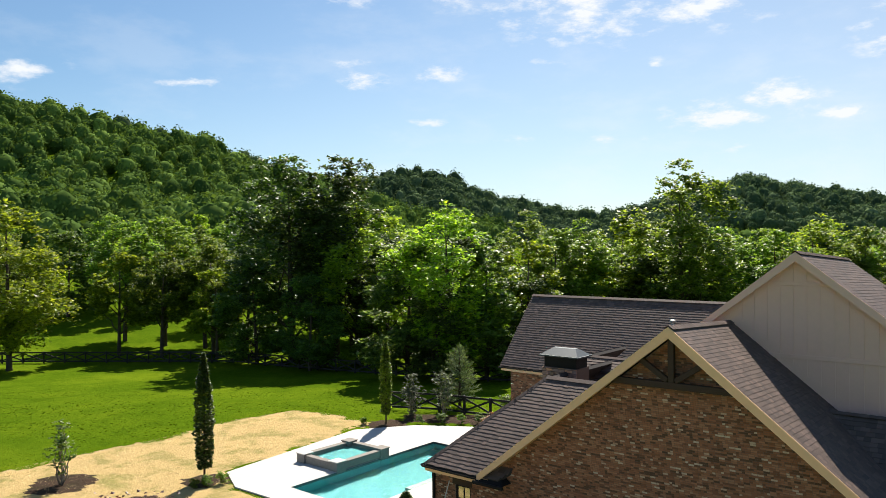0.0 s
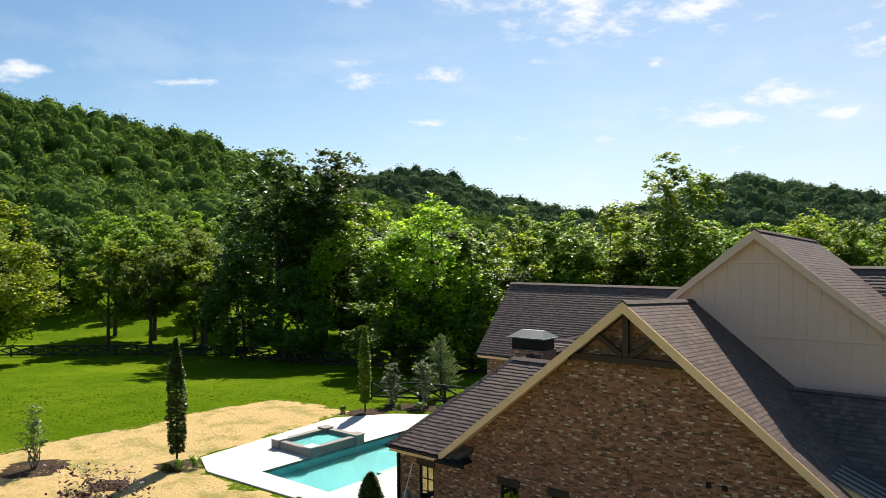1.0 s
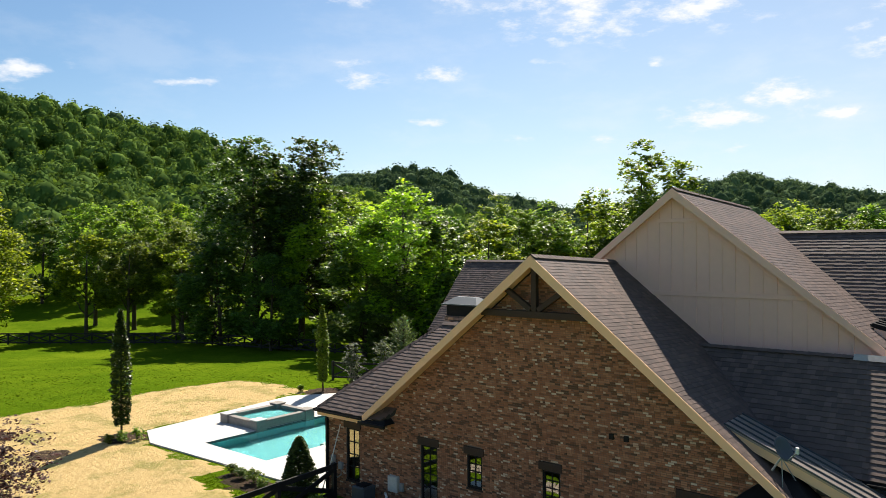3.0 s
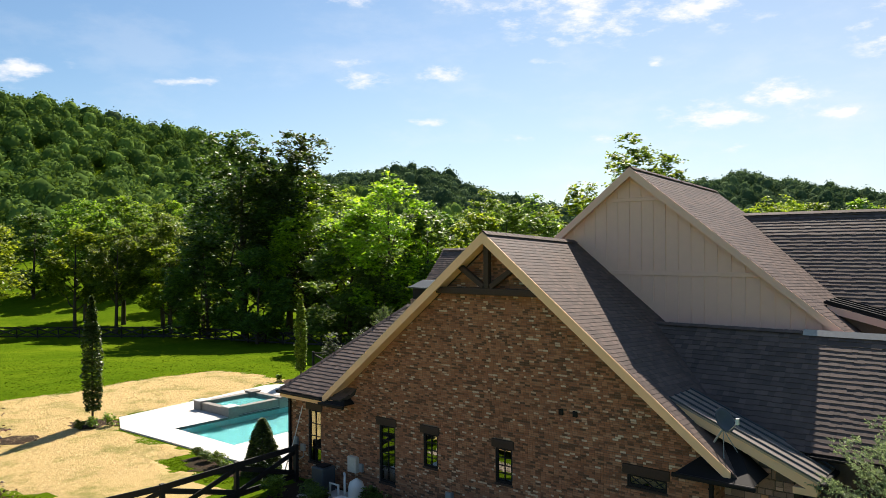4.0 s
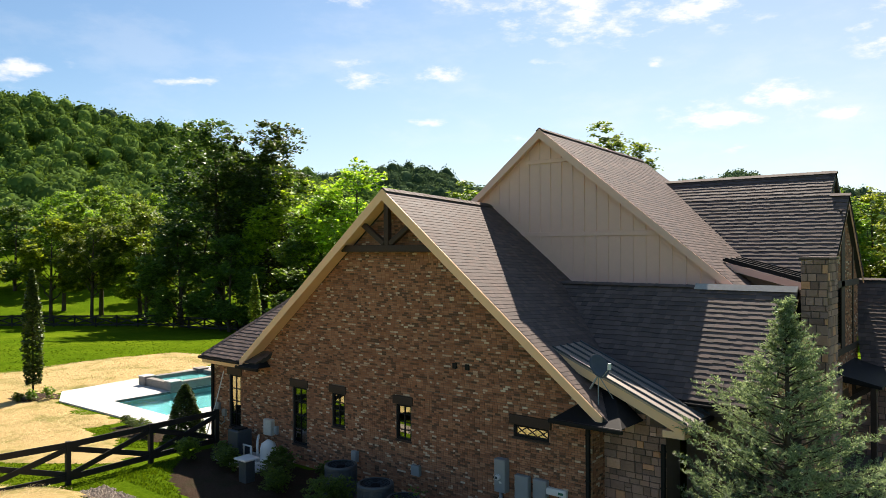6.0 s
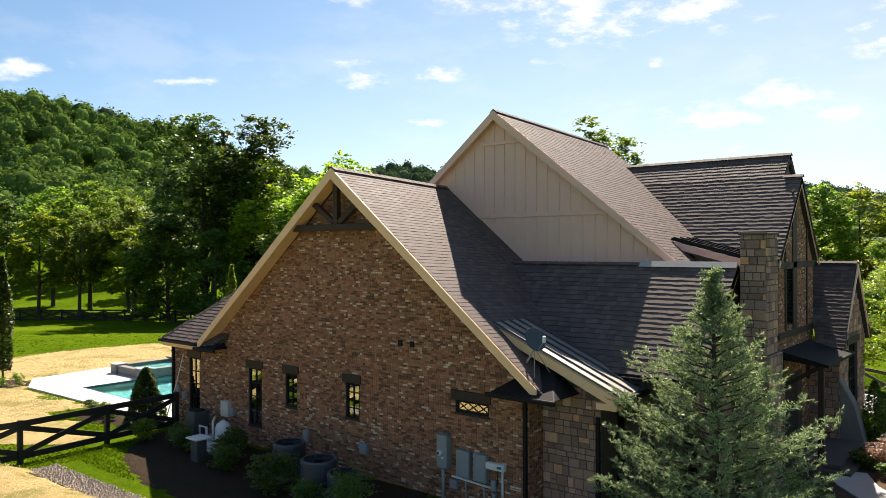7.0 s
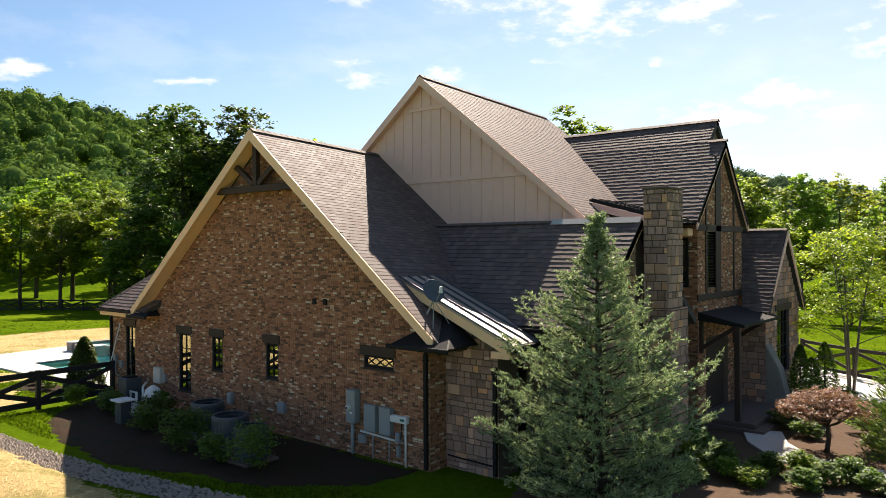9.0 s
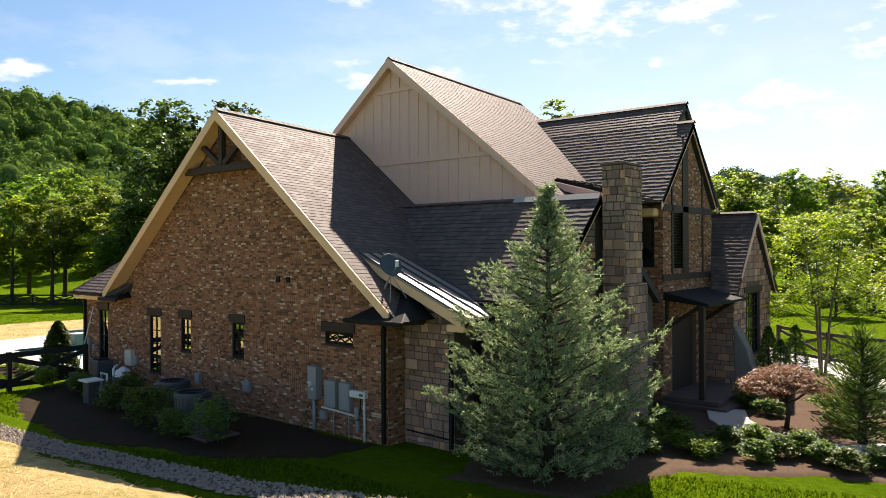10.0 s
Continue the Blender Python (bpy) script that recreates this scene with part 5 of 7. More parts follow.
def make_tree(seed, tall, radius, clear, leaves, size, mat, label, slim=1.0, lobes_n=16, bark=None):
    """A deciduous tree, standing at the origin: trunk, limbs and a crown of small leaf clumps."""
    rnd = random.Random(seed)
    t = thing("tree", (0, 0, 0), label, "tree", "trees at the field's edge")
    wood = Geo()
    lean = (rnd.uniform(-0.4, 0.4), rnd.uniform(-0.4, 0.4))
    top = Vector((lean[0] * 1.5, lean[1] * 1.5, tall * 0.86))
    wood.tube([(0, 0, -0.4), (0, 0, 0.4), (lean[0] * 0.4, lean[1] * 0.4, tall * 0.3), (lean[0], lean[1], tall * 0.6), top], [tall * 0.024, tall * 0.018, tall * 0.014, tall * 0.008, 0.03], 8)
    lobes = []
    for i in range(lobes_n):
        f = (i + 0.5) / lobes_n
        z = clear + (tall - clear) * (0.10 + 0.82 * f)
        spread = radius * slim * math.sin(math.pi * (0.16 + 0.74 * f)) ** 0.8
        a = i * 2.4 + rnd.uniform(-0.5, 0.5)
        d = spread * rnd.uniform(0.45, 0.8)
        rx = radius * rnd.uniform(0.24, 0.44) * (1.05 - 0.4 * f)
        c = (d * math.cos(a) + lean[0], d * math.sin(a) + lean[1], z)
        lobes.append((*c, rx, rx * rnd.uniform(0.6, 0.95)))
        s = min(tall * 0.8, max(clear * 0.7, z - d * 0.9))
        limb(wood, rnd, (lean[0] * s / tall, lean[1] * s / tall, s), c, tall * 0.007 * (1.15 - f), 0.02)
    lobes.append((top.x, top.y, tall - radius * 0.22, radius * 0.26, radius * 0.26))
    part("trunk", wood, bark or BARK, t, "dark bark trunk and limbs", smooth=True)
    pts = crown_points(rnd, lobes, leaves)
    part("crown", leaf_cards(pts, size, rnd), mat, t)
    return t


KINDS = [
    make_tree(101, 20.5, 7.0, 2.5, 16500, 0.37, LEAF_DEEP, "tall dark green broadleaf tree in full leaf", lobes_n=24),
    make_tree(102, 16.5, 6.3, 2.0, 14500, 0.35, LEAF_LIGHT, "bright green sunlit broadleaf tree in full leaf", lobes_n=20),
    make_tree(103, 15.0, 5.4, 4.6, 11500, 0.35, LEAF, "mid-green broadleaf tree with a rounded crown", lobes_n=17),
    make_tree(104, 18.5, 5.8, 5.0, 12500, 0.35, LEAF, "tall open-crowned green tree", lobes_n=20, slim=1.1),
    make_tree(105, 12.0, 4.6, 0.6, 9500, 0.36, LEAF_DARK, "dark bushy tree with leaves down to the grass", lobes_n=16),
    make_tree(106, 13.5, 4.2, 3.6, 8500, 0.35, LEAF_LIGHT, "slender light green tree", lobes_n=14, slim=1.2),
]
for k_ in KINDS:
    k_.matrix_basis = pose(0, 0, -400)

used = set()


def plant(kind, u, v, s, turn, dz=0.0):
    x, y = across(u, v)
    m = pose(x, y, height(u, v) - 0.1 + dz, 0, 0, turn)
    ob = KINDS[kind]
    if kind not in used:
        used.add(kind)
        ob.scale = (s, s, s)
        ob.matrix_basis = m @ Matrix.Diagonal((s, s, s, 1))
        return ob
    c = copy_thing(ob, m)
    c.matrix_basis = m @ Matrix.Diagonal((s, s, s, 1))
    return c


# across the valley, distance, kind, size, turn
for u, v, kind, s, turn in (
    (-46.5, 79, 1, 1.10, 20), (-60, 118, 4, 1.15, 40), (-52, 122, 2, 1.0, 200), (-44, 102, 2, 1.1, 10), (-37, 98, 2, 1.15, 140), (-31, 96, 3, 0.85, 210),
    (-24.5, 92, 4, 1.1, 60), (-29, 93, 2, 0.9, 300), (-17.5, 85, 0, 1.16, 0), (-12.5, 86, 0, 1.16, 130), (-9.5, 83, 1, 1.08, 75), (-21, 83, 4, 1.0, 250),
    (-14, 77, 4, 0.85, 30), (-6, 80, 4, 1.1, 190), (0.5, 69, 1, 1.0, 0), (-3.5, 70, 4, 1.1, 100), (4.0, 69, 4, 1.05, 330), (-0.5, 66.5, 4, 0.75, 200), (8.5, 75, 5, 1.0, 45),
    (12, 82, 2, 1.0, 15), (9, 72, 4, 0.8, 15), (16, 84, 3, 0.86, 95), (20.5, 86, 5, 1.2, 20), (25.5, 79, 3, 1.17, 240), (22, 80, 4, 1.0, 40), (29, 82, 4, 1.1, 120), (32, 84, 2, 1.0, 170), (38, 84, 2, 0.97, 260),
    (43, 86, 1, 0.92, 300), (48, 85, 2, 0.97, 20), (55, 88, 2, 1.0, 75), (35, 79, 4, 0.9, 10), (62, 92, 1, 0.9, 100), (70, 95, 2, 1.0, 10), (79, 98, 1, 0.9, 200), (88, 100, 2, 1.0, 290), (66, 86, 4, 0.9, 20), (76, 90, 4, 0.95, 120),
    (-62, 100, 3, 0.95, 50), (-40, 91, 5, 0.95, 72), (-34, 89, 2, 0.85, 11), (-27, 88, 5, 0.8, 250), (-58, 128, 2, 1.0, 10), (-76, 124, 3, 0.9, 310), (-50, 150, 5, 0.9, 40), (-45, 124, 2, 1.0, 200), (-33, 118, 3, 0.95, 20), (-25, 112, 3, 1.0, 60), (-18, 108, 2, 1.1, 10), (-8, 104, 1, 1.1, 220), (2, 102, 2, 1.1, 20), (11, 100, 3, 0.95, 300),
    (19, 104, 2, 1.0, 25), (28, 102, 1, 1.0, 10), (36, 104, 3, 0.85, 20), (46, 106, 2, 1.0, 100), (56, 108, 1, 1.0, 20), (-12, 96, 4, 1.1, 10), (3, 84, 4, 1.2, 10), (13, 92, 4, 1.2, 80), (40, 95, 4, 1.1, 10), (50, 98, 4, 1.2, 190), (60, 100, 4, 1.2, 70), (40, 50, 4, 0.45, 10), (45, 54, 5, 0.55, 80), (51, 51, 4, 0.5, 200), (57, 57, 5, 0.6, 20), (48, 60, 2, 0.6, 130), (63, 60, 4, 0.6, 60), (38, 58, 5, 0.6, 300)):
    plant(kind, u, v, s, turn)


def hill_wood():
    """Far woods on the hills: one joined cloud of leafy crowns."""
    rnd = np.random.default_rng(9)
    cells = []
    for v, step in ((140, 7.5), (260, 9.0), (420, 11.0), (620, 13.5)):
        nxt = {140: 260, 260: 420, 420: 620, 620: 850}[v]
        vv = float(v)
        while vv < nxt:
            uu = -0.72 * vv - 20
            while uu < 0.75 * vv + 45:
                cells.append((uu + rnd.uniform(-0.4, 0.4) * step, vv + rnd.uniform(-0.4, 0.4) * step, step))
                uu += step
            vv += step
    keep = []
    for u, v, st in cells:
        meadow = v < 150 and u < -28
        hidden = -18 + 0.0 * v < u < 0.12 * v and v < 330 and u > -10
        if meadow or hidden:
            continue
        if table(HILL_NEAR, u) < 14 and 250 < v < 560:
            continue
        keep.append((u, v, st))
    bm = bmesh.new()
    bmesh.ops.create_icosphere(bm, subdivisions=2, radius=1.0)
    ball = np.array([tuple(v.co) for v in bm.verts])
    tri = np.array([[v.index for v in f.verts] for f in bm.faces], dtype=np.int32)
    bm.free()
    n_leaf = 150
    near, far = [], []
    for u, v, st in keep:
        x, y = across(u, v)
        r = st * rnd.uniform(0.40, 0.72)
        h = r * rnd.uniform(0.9, 1.5)
        base = np.array([x, y, height(u, v) + rnd.uniform(1.0, 5.5) + h * 0.5])
        size = np.array([r, r, h])
        # lumps: push points out round a few random directions
        lump = rnd.normal(size=(9, 3))
        lump /= np.linalg.norm(lump, axis=1)[:, None]

        def bulge(q):
            return (0.74 + 0.34 * np.clip((q @ lump.T).max(axis=1), 0, 1) ** 4)[:, None]

        core = base + ball * size * bulge(ball) * 0.84
        d = rnd.normal(size=(n_leaf, 3))
        d[:, 2] = np.abs(d[:, 2]) * 1.1 - 0.45
        d /= np.linalg.norm(d, axis=1)[:, None]
        c = base + d * size * bulge(d) * rnd.uniform(0.82, 1.09, (n_leaf, 1))
        e1 = rnd.normal(size=(n_leaf, 3))
        e1 -= (e1 * d).sum(1)[:, None] * d * 0.8
        e1 /= np.linalg.norm(e1, axis=1)[:, None]
        e2 = np.cross(e1, d + rnd.normal(size=(n_leaf, 3)) * 0.6)
        e2 /= np.linalg.norm(e2, axis=1)[:, None] + 1e-6
        s = (r * rnd.uniform(0.07, 0.15, n_leaf))[:, None]
        leaves = np.stack([c - e1 * s, c + e2 * s * 0.8, c + e1 * s, c - e2 * s * 0.8], 1).reshape(-1, 3)
        # crowns beyond 500 m get the leaf colour that carries the haze
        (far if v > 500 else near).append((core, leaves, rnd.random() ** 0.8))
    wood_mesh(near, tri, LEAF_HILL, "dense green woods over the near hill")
    wood_mesh(far, tri, LEAF_FAR_HAZE, "blue-green woods over the far hills, air haze put into the leaf colour")


def wood_mesh(crowns, tri, mat, label):
    cores = np.concatenate([c for c, l, q in crowns])
    leaves = np.concatenate([l for c, l, q in crowns])
    nc, per = len(crowns), len(crowns[0][0])
    co = np.concatenate([cores, leaves])
    tone = np.concatenate([np.repeat([q for c, l, q in crowns], per), np.repeat([q for c, l, q in crowns], len(crowns[0][1]))])
    t = (tri[None] + (np.arange(nc, dtype=np.int32) * per)[:, None, None]).reshape(-1)
    quads = np.arange(len(cores), len(co), dtype=np.int32)
    nt, nq = len(t) // 3, len(quads) // 4
    me = bpy.data.meshes.new("far_woods")
    me.vertices.add(len(co))
    me.vertices.foreach_set("co", co.ravel())
    me.loops.add(len(t) + len(quads))
    me.loops.foreach_set("vertex_index", np.concatenate([t, quads]).astype(np.int32))
    me.polygons.add(nt + nq)
    me.polygons.foreach_set("loop_start", np.concatenate([np.arange(nt) * 3, len(t) + np.arange(nq) * 4]).astype(np.int32))
    me.polygons.foreach_set("loop_total", np.concatenate([np.full(nt, 3), np.full(nq, 4)]).astype(np.int32))
    me.update(calc_edges=True)
    me.attributes.new("crown_tone", "FLOAT", "POINT").data.foreach_set("value", tone.astype(np.float32))
    me.materials.append(mat)
    tagged(new("far_woods", me), label, "woods", kind="stuff")


hill_wood()
# ---- small trees and shrubs ----


def column_tree(name, x, y, tall, radius, mat, label, seed, leaves=2600, size=0.15, foot=0.7):
    """A narrow upright young tree."""
    rnd = random.Random(seed)
    z0 = height(*along(x, y))
    t = thing(name, (x, y, z0), label, "tree")
    w = Geo().tube([(x, y, z0 - 0.2), (x + 0.02, y, z0 + tall * 0.4), (x, y + 0.03, z0 + tall * 0.95)], [0.055, 0.04, 0.012], 7)
    pts = []
    for i in range(34):
        a, f = i * 2.4, i / 34
        z = z0 + foot + (tall - foot) * f * 0.9
        r = radius * (0.55 + 0.5 * math.sin(math.pi * (0.12 + 0.8 * f)))
        e = Vector((x + r * 0.75 * math.cos(a), y + r * 0.75 * math.sin(a), z + 0.55))
        limb(w, rnd, (x, y, z - 0.15), e, 0.016, 0.005, 0.08)
    for _ in range(leaves):
        f = rnd.random()
        a = rnd.random() * 6.283
        wob = 1 + 0.32 * noise.noise(Vector((math.cos(a) * 1.5, math.sin(a) * 1.5, f * 11 + seed)))
        r = radius * wob * (0.45 + 0.6 * math.sin(math.pi * min(1, 0.12 + 0.86 * f)) ** 0.8) * (0.45 + 0.6 * rnd.random() ** 0.5) * (1.0 - 0.85 * f ** 5)
        pts.append((x + r * math.cos(a), y + r * math.sin(a), z0 + foot + (tall - foot) * f, rnd.uniform(0.7, 1.2)))
    part("trunk", w, BARK, t, "thin brown trunk", smooth=True)
    part("crown", leaf_cards(pts, size, rnd), mat, t)
    return t


def shrub(name, x, y, tall, radius, mat, label, seed, leaves=900, size=0.1, lobes=7, stems=True, category="shrub", base=0.05):
    rnd = random.Random(seed)
    z0 = height(*along(x, y)) + base
    t = thing(name, (x, y, z0), label, category)
    lo = []
    g = Geo()
    for i in range(lobes):
        a, f = i * 2.4, (i + 0.5) / lobes
        r = radius * 0.62 * rnd.uniform(0.5, 1.0) * math.sin(math.pi * (0.3 + 0.6 * f))
        c = (x + r * math.cos(a), y + r * math.sin(a), z0 + tall * (0.22 + 0.58 * f))
        lo.append((*c, radius * rnd.uniform(0.36, 0.55), tall * rnd.uniform(0.16, 0.26)))
        if stems:
            limb(g, rnd, (x + rnd.uniform(-0.05, 0.05), y + rnd.uniform(-0.05, 0.05), z0 - 0.1), c, 0.014 + 0.008 * tall, 0.006)
    if stems:
        part("stem", g, PALEBARK if tall > 2 else BARK, t, smooth=True)
    part("foliage", leaf_cards(crown_points(rnd, lo, leaves, 0.3), size, rnd), mat, t)
    return t


def cone_shrub(name, x, y, tall, radius, mat, label, seed, leaves, size):
    rnd = random.Random(seed)
    t = thing(name, (x, y, 0.05), label, "shrub")
    part("stem", Geo().tube([(x, y, -0.1), (x, y, tall * 0.5), (x, y, tall * 0.95)], [0.05, 0.03, 0.01], 6), BARK, t)
    pts = []
    for _ in range(leaves):
        f = rnd.random() ** 1.35
        a = rnd.random() * 6.283
        r = radius * (1 - f) ** 0.58 * (0.55 + 0.48 * rnd.random() ** 0.5) * (1 + 0.12 * math.sin(a * 5 + f * 9))
        pts.append((x + r * math.cos(a), y + r * math.sin(a), 0.08 + tall * f, rnd.uniform(0.8, 1.2)))
    part("foliage", leaf_cards(pts, size, rnd), mat, t)
    return t


def sprays(g, rnd, base, tip, wide, count, size):
    """Feathery needle sprays along a branch."""
    base, tip = Vector(base), Vector(tip)
    d = (tip - base)
    side = d.cross(UP).normalized()
    for i in range(count):
        f = 0.12 + 0.88 * (i + rnd.random()) / count
        s = rnd.choice((-1, 1))
        p = base + d * f + Vector((rnd.gauss(0, 0.04), rnd.gauss(0, 0.04), rnd.gauss(0, 0.045)))
        w = wide * (1.08 - f) * rnd.uniform(0.4, 1.0) + 0.05
        q = (d.normalized() * rnd.uniform(0.5, 1.0) + side * s * rnd.uniform(0.2, 1.1) + UP * rnd.uniform(-0.15, 0.75)).normalized()
        c = p + side * s * w * rnd.random()
        n = q.cross(Vector((rnd.gauss(0, 1), rnd.gauss(0, 1), rnd.gauss(0, 1)))).normalized()
        L, W = size * rnd.uniform(0.6, 1.3), size * rnd.uniform(0.06, 0.13)
        k = len(g.v)
        g.v.extend(tuple(v) for v in (c - q * L * 0.4, c + n * W, c + q * L * 0.7, c - n * W))
        g.f.append((k, k + 1, k + 2, k + 3))


def conifer(name, x, y, tall, radius, mat, label, seed, whorls=44, per=9, sp=40, size=0.17, power=0.8, droop=0.12):
    rnd = random.Random(seed)
    t = thing(name, (x, y, 0.0), label, "tree")
    w, g = Geo(), Geo()
    w.tube([(x, y, -0.2), (x, y + 0.03, tall * 0.5), (x, y, tall * 0.98)], [0.13, 0.07, 0.012], 8)
    for i in range(whorls):
        f = (i + 0.5) / whorls
        z = 0.18 + (tall - 0.3) * f
        r0 = radius * (1 - f) ** power * (1.0 if f > 0.14 else 0.8 + 1.4 * f)
        for j in range(per if f < 0.75 else max(4, per - 4)):
            a = rnd.random() * 6.283
            r = r0 * rnd.choice((rnd.uniform(0.5, 0.95), rnd.uniform(0.8, 1.22))) + 0.05
            rise = r * (0.22 + 0.75 * f) - r * droop
            b = (x, y, z - 0.04)
            e = (x + r * math.cos(a), y + r * math.sin(a), z + rise)
            if j % 2 == 0:
                w.tube([b, ((b[0] + e[0]) / 2, (b[1] + e[1]) / 2, (b[2] + e[2]) / 2 - 0.03), e], [0.022, 0.013, 0.004], 5)
            sprays(g, rnd, b, e, r * 0.3, int(sp * (0.35 + r / radius)), size)
    sprays(g, rnd, (x, y, tall - 0.5), (x, y, tall + 0.12), 0.1, 40, size * 0.8)
    part("trunk", w, BARK, t, "dark trunk and branches", smooth=True)
    part("foliage", g, mat, t)
    return t


def cedar(x, y, tall, seed):
    """A loose red cedar: upswept limbs that end in feathery tufts, with gaps between them."""
    rnd = random.Random(seed)
    t = thing("cedar", (x, y, 0.0), "large feathery blue-green cedar beside the stone wall", "tree")
    w, tw, g = Geo(), Geo(), Geo()
    w.tube([(x, y, -0.2), (x + 0.04, y + 0.03, tall * 0.5), (x, y, tall * 0.98)], [0.13, 0.07, 0.012], 8)
    shape = ((0.0, 1.8), (0.10, 2.3), (0.32, 2.35), (0.5, 1.95), (0.66, 1.35), (0.78, 0.72), (0.88, 0.36), (1.0, 0.1))
    limbs = 190
    for i in range(limbs):
        f = (i + 0.5) / limbs
        f = f ** 1.15
        a = i * 2.39996 + rnd.uniform(-0.4, 0.4)
        r = table(shape, f) * rnd.choice((0.6, 0.8, 0.95, 1.0, 1.08)) * rnd.uniform(0.9, 1.1)
        b = Vector((x, y, 0.1 + (tall - 0.2) * f - r * 0.28))
        b.z = max(b.z, 0.12)
        d = Vector((math.cos(a), math.sin(a), 0))
        tip = b + d * r + UP * (r * rnd.uniform(0.28, 0.55) + 0.05)
        mid = (b + tip) / 2 - UP * r * 0.06
        tw.tube([b, mid, tip], [0.022, 0.013, 0.004], 5)
        side = d.cross(UP)
        tufts = int(7 + 9 * r)
        for j in range(tufts):
            q = 0.3 + 0.7 * (j + rnd.random()) / tufts
            spread = r * 0.34 * (1.12 - q)
            c = b.lerp(mid, q * 2) if q < 0.5 else mid.lerp(tip, q * 2 - 1)
            c = c + side * rnd.gauss(0, spread) + UP * rnd.gauss(0.02, 0.07)
            axis_ = (d * rnd.uniform(0.4, 1.0) + side * rnd.uniform(-0.8, 0.8) + UP * rnd.uniform(0.0, 0.9)).normalized()
            long_ = rnd.uniform(0.16, 0.34)
            for _ in range(32):
                m = rnd.random()
                o = c + axis_ * long_ * (m - 0.4)
                v = (axis_ * 0.8 + Vector((rnd.gauss(0, 0.6), rnd.gauss(0, 0.6), rnd.gauss(0, 0.55)))).normalized()
                n = v.cross(Vector((rnd.gauss(0, 1), rnd.gauss(0, 1), rnd.gauss(0, 1)))).normalized()
                L, W = rnd.uniform(0.05, 0.12) * (1.1 - 0.4 * m), rnd.uniform(0.006, 0.013)
                k = len(g.v)
                g.v.extend(tuple(p) for p in (o, o + v * L * 0.5 + n * W, o + v * L, o + v * L * 0.5 - n * W))
                g.f.append((k, k + 1, k + 2, k + 3))
    part("trunk", w, BARK, t, "dark trunk", smooth=True)
    tagged(part("branch", tw, BARK, t, smooth=True), kind="stuff")
    part("foliage", g, LEAF_CEDAR, t)


cedar(2.05, 21.6, 6.1, 501)
column_tree("young_tree", -31.95, 20.1, 6.3, 0.42, LEAF_DEEP, "narrow columnar young tree in a mulch ring", 511, 3200, 0.17)
column_tree("young_tree", -33.1, 33.9, 5.6, 0.34, LEAF, "narrow columnar young tree beside the terrace", 512, 2600, 0.17)
shrub("young_tree", -36.9, 15.5, 3.5, 0.8, LEAF_DARK, "small upright dark-leaved young tree in mulch", 513, 650, 0.15, 9, category="tree")
shrub("plum_tree", -18.75, 9.9, 5.1, 1.7, LEAF_PURPLE, "purple-leaved plum tree with open branches", 514, 5200, 0.10, 14, category="tree")
shrub("crape_myrtle", -33.7, 37.0, 3.1, 0.95, LEAF_GREY, "pale green multi-stemmed crape myrtle", 515, 1300, 0.14, 9, category="tree")
shrub("crape_myrtle", -31.9, 38.3, 3.4, 0.9, LEAF_GREY, "pale green multi-stemmed crape myrtle", 516, 1100, 0.14, 9, category="tree")
conifer("juniper", -33.2, 41.6, 4.2, 1.75, LEAF_GREY, "grey-green feathery juniper by the fence", 517, 26, 8, 20, 0.26, 0.6)
for i, (x, y, r) in enumerate(((-30.6, 36.3, 0.5), (-29.6, 37.2, 0.42), (-28.4, 37.6, 0.5), (-27.3, 37.5, 0.45), (-26.3, 37.7, 0.55), (-34.3, 33.1, 0.3), (-31.6, 35.4, 0.4))):
    shrub("low_shrub", x, y, r * 1.5, r, LEAF if i % 2 else LEAF_DARK, "low rounded green shrub in mulch", 530 + i, 520, 0.09, 6, False)
shrub("maple_shrub", -27.0, 36.7, 1.1, 0.75, LEAF_RED, "low dusky red shrub beside the terrace", 540, 700, 0.09, 7)
for i, (x, y, r) in enumerate(((-31.2, 19.7, 0.38), (-30.9, 20.4, 0.42), (-31.4, 19.2, 0.3))):
    shrub("low_shrub", x, y, r * 1.7, r, LEAF, "low green shrub in the mulch ring", 545 + i, 420, 0.09, 6, False)
for i, (x, y, r) in enumerate(((-22.8, 20.1, 0.36), (-22.0, 20.0, 0.36), (-21.1, 19.9, 0.46), (-20.4, 19.8, 0.34))):
    shrub("low_shrub", x, y, r * 1.35, r, LEAF_DARK if i < 2 else LEAF, "low clipped dark shrub at the terrace edge", 550 + i, 520, 0.08, 6, False)
cone_shrub("holly", -18.95, 20.45, 2.05, 0.72, LEAF_DEEP, "clipped conical dark holly at the house corner", 560, 6500, 0.11)
for i, (x, y, r, h, m_) in enumerate(((-16.2, 18.9, 0.55, 0.9, LEAF), (-15.2, 19.6, 0.5, 0.8, LEAF_DARK), (-14.3, 19.2, 0.5, 0.8, LEAF_DARK), (-12.0, 19.3, 0.6, 1.0, LEAF_DARK), (-11.2, 18.7, 0.55, 0.9, LEAF_DARK), (-8.7, 18.3, 0.62, 1.15, LEAF_DARK), (-6.9, 18.2, 0.5, 0.8, LEAF_DARK), (-5.6, 18.5, 0.75, 1.35, LEAF_DARK), (-8.5, 18.7, 0.7, 1.15, LEAF_DARK), (-12.9, 20.2, 0.5, 0.9, LEAF_DARK), (-10.6, 20.2, 0.45, 0.8, LEAF_DARK))):
    shrub("wall_shrub", x, y, h, r, m_, "leafy green shrub in the bed beside the brick wall", 570 + i, 2200, 0.062, 8, False)
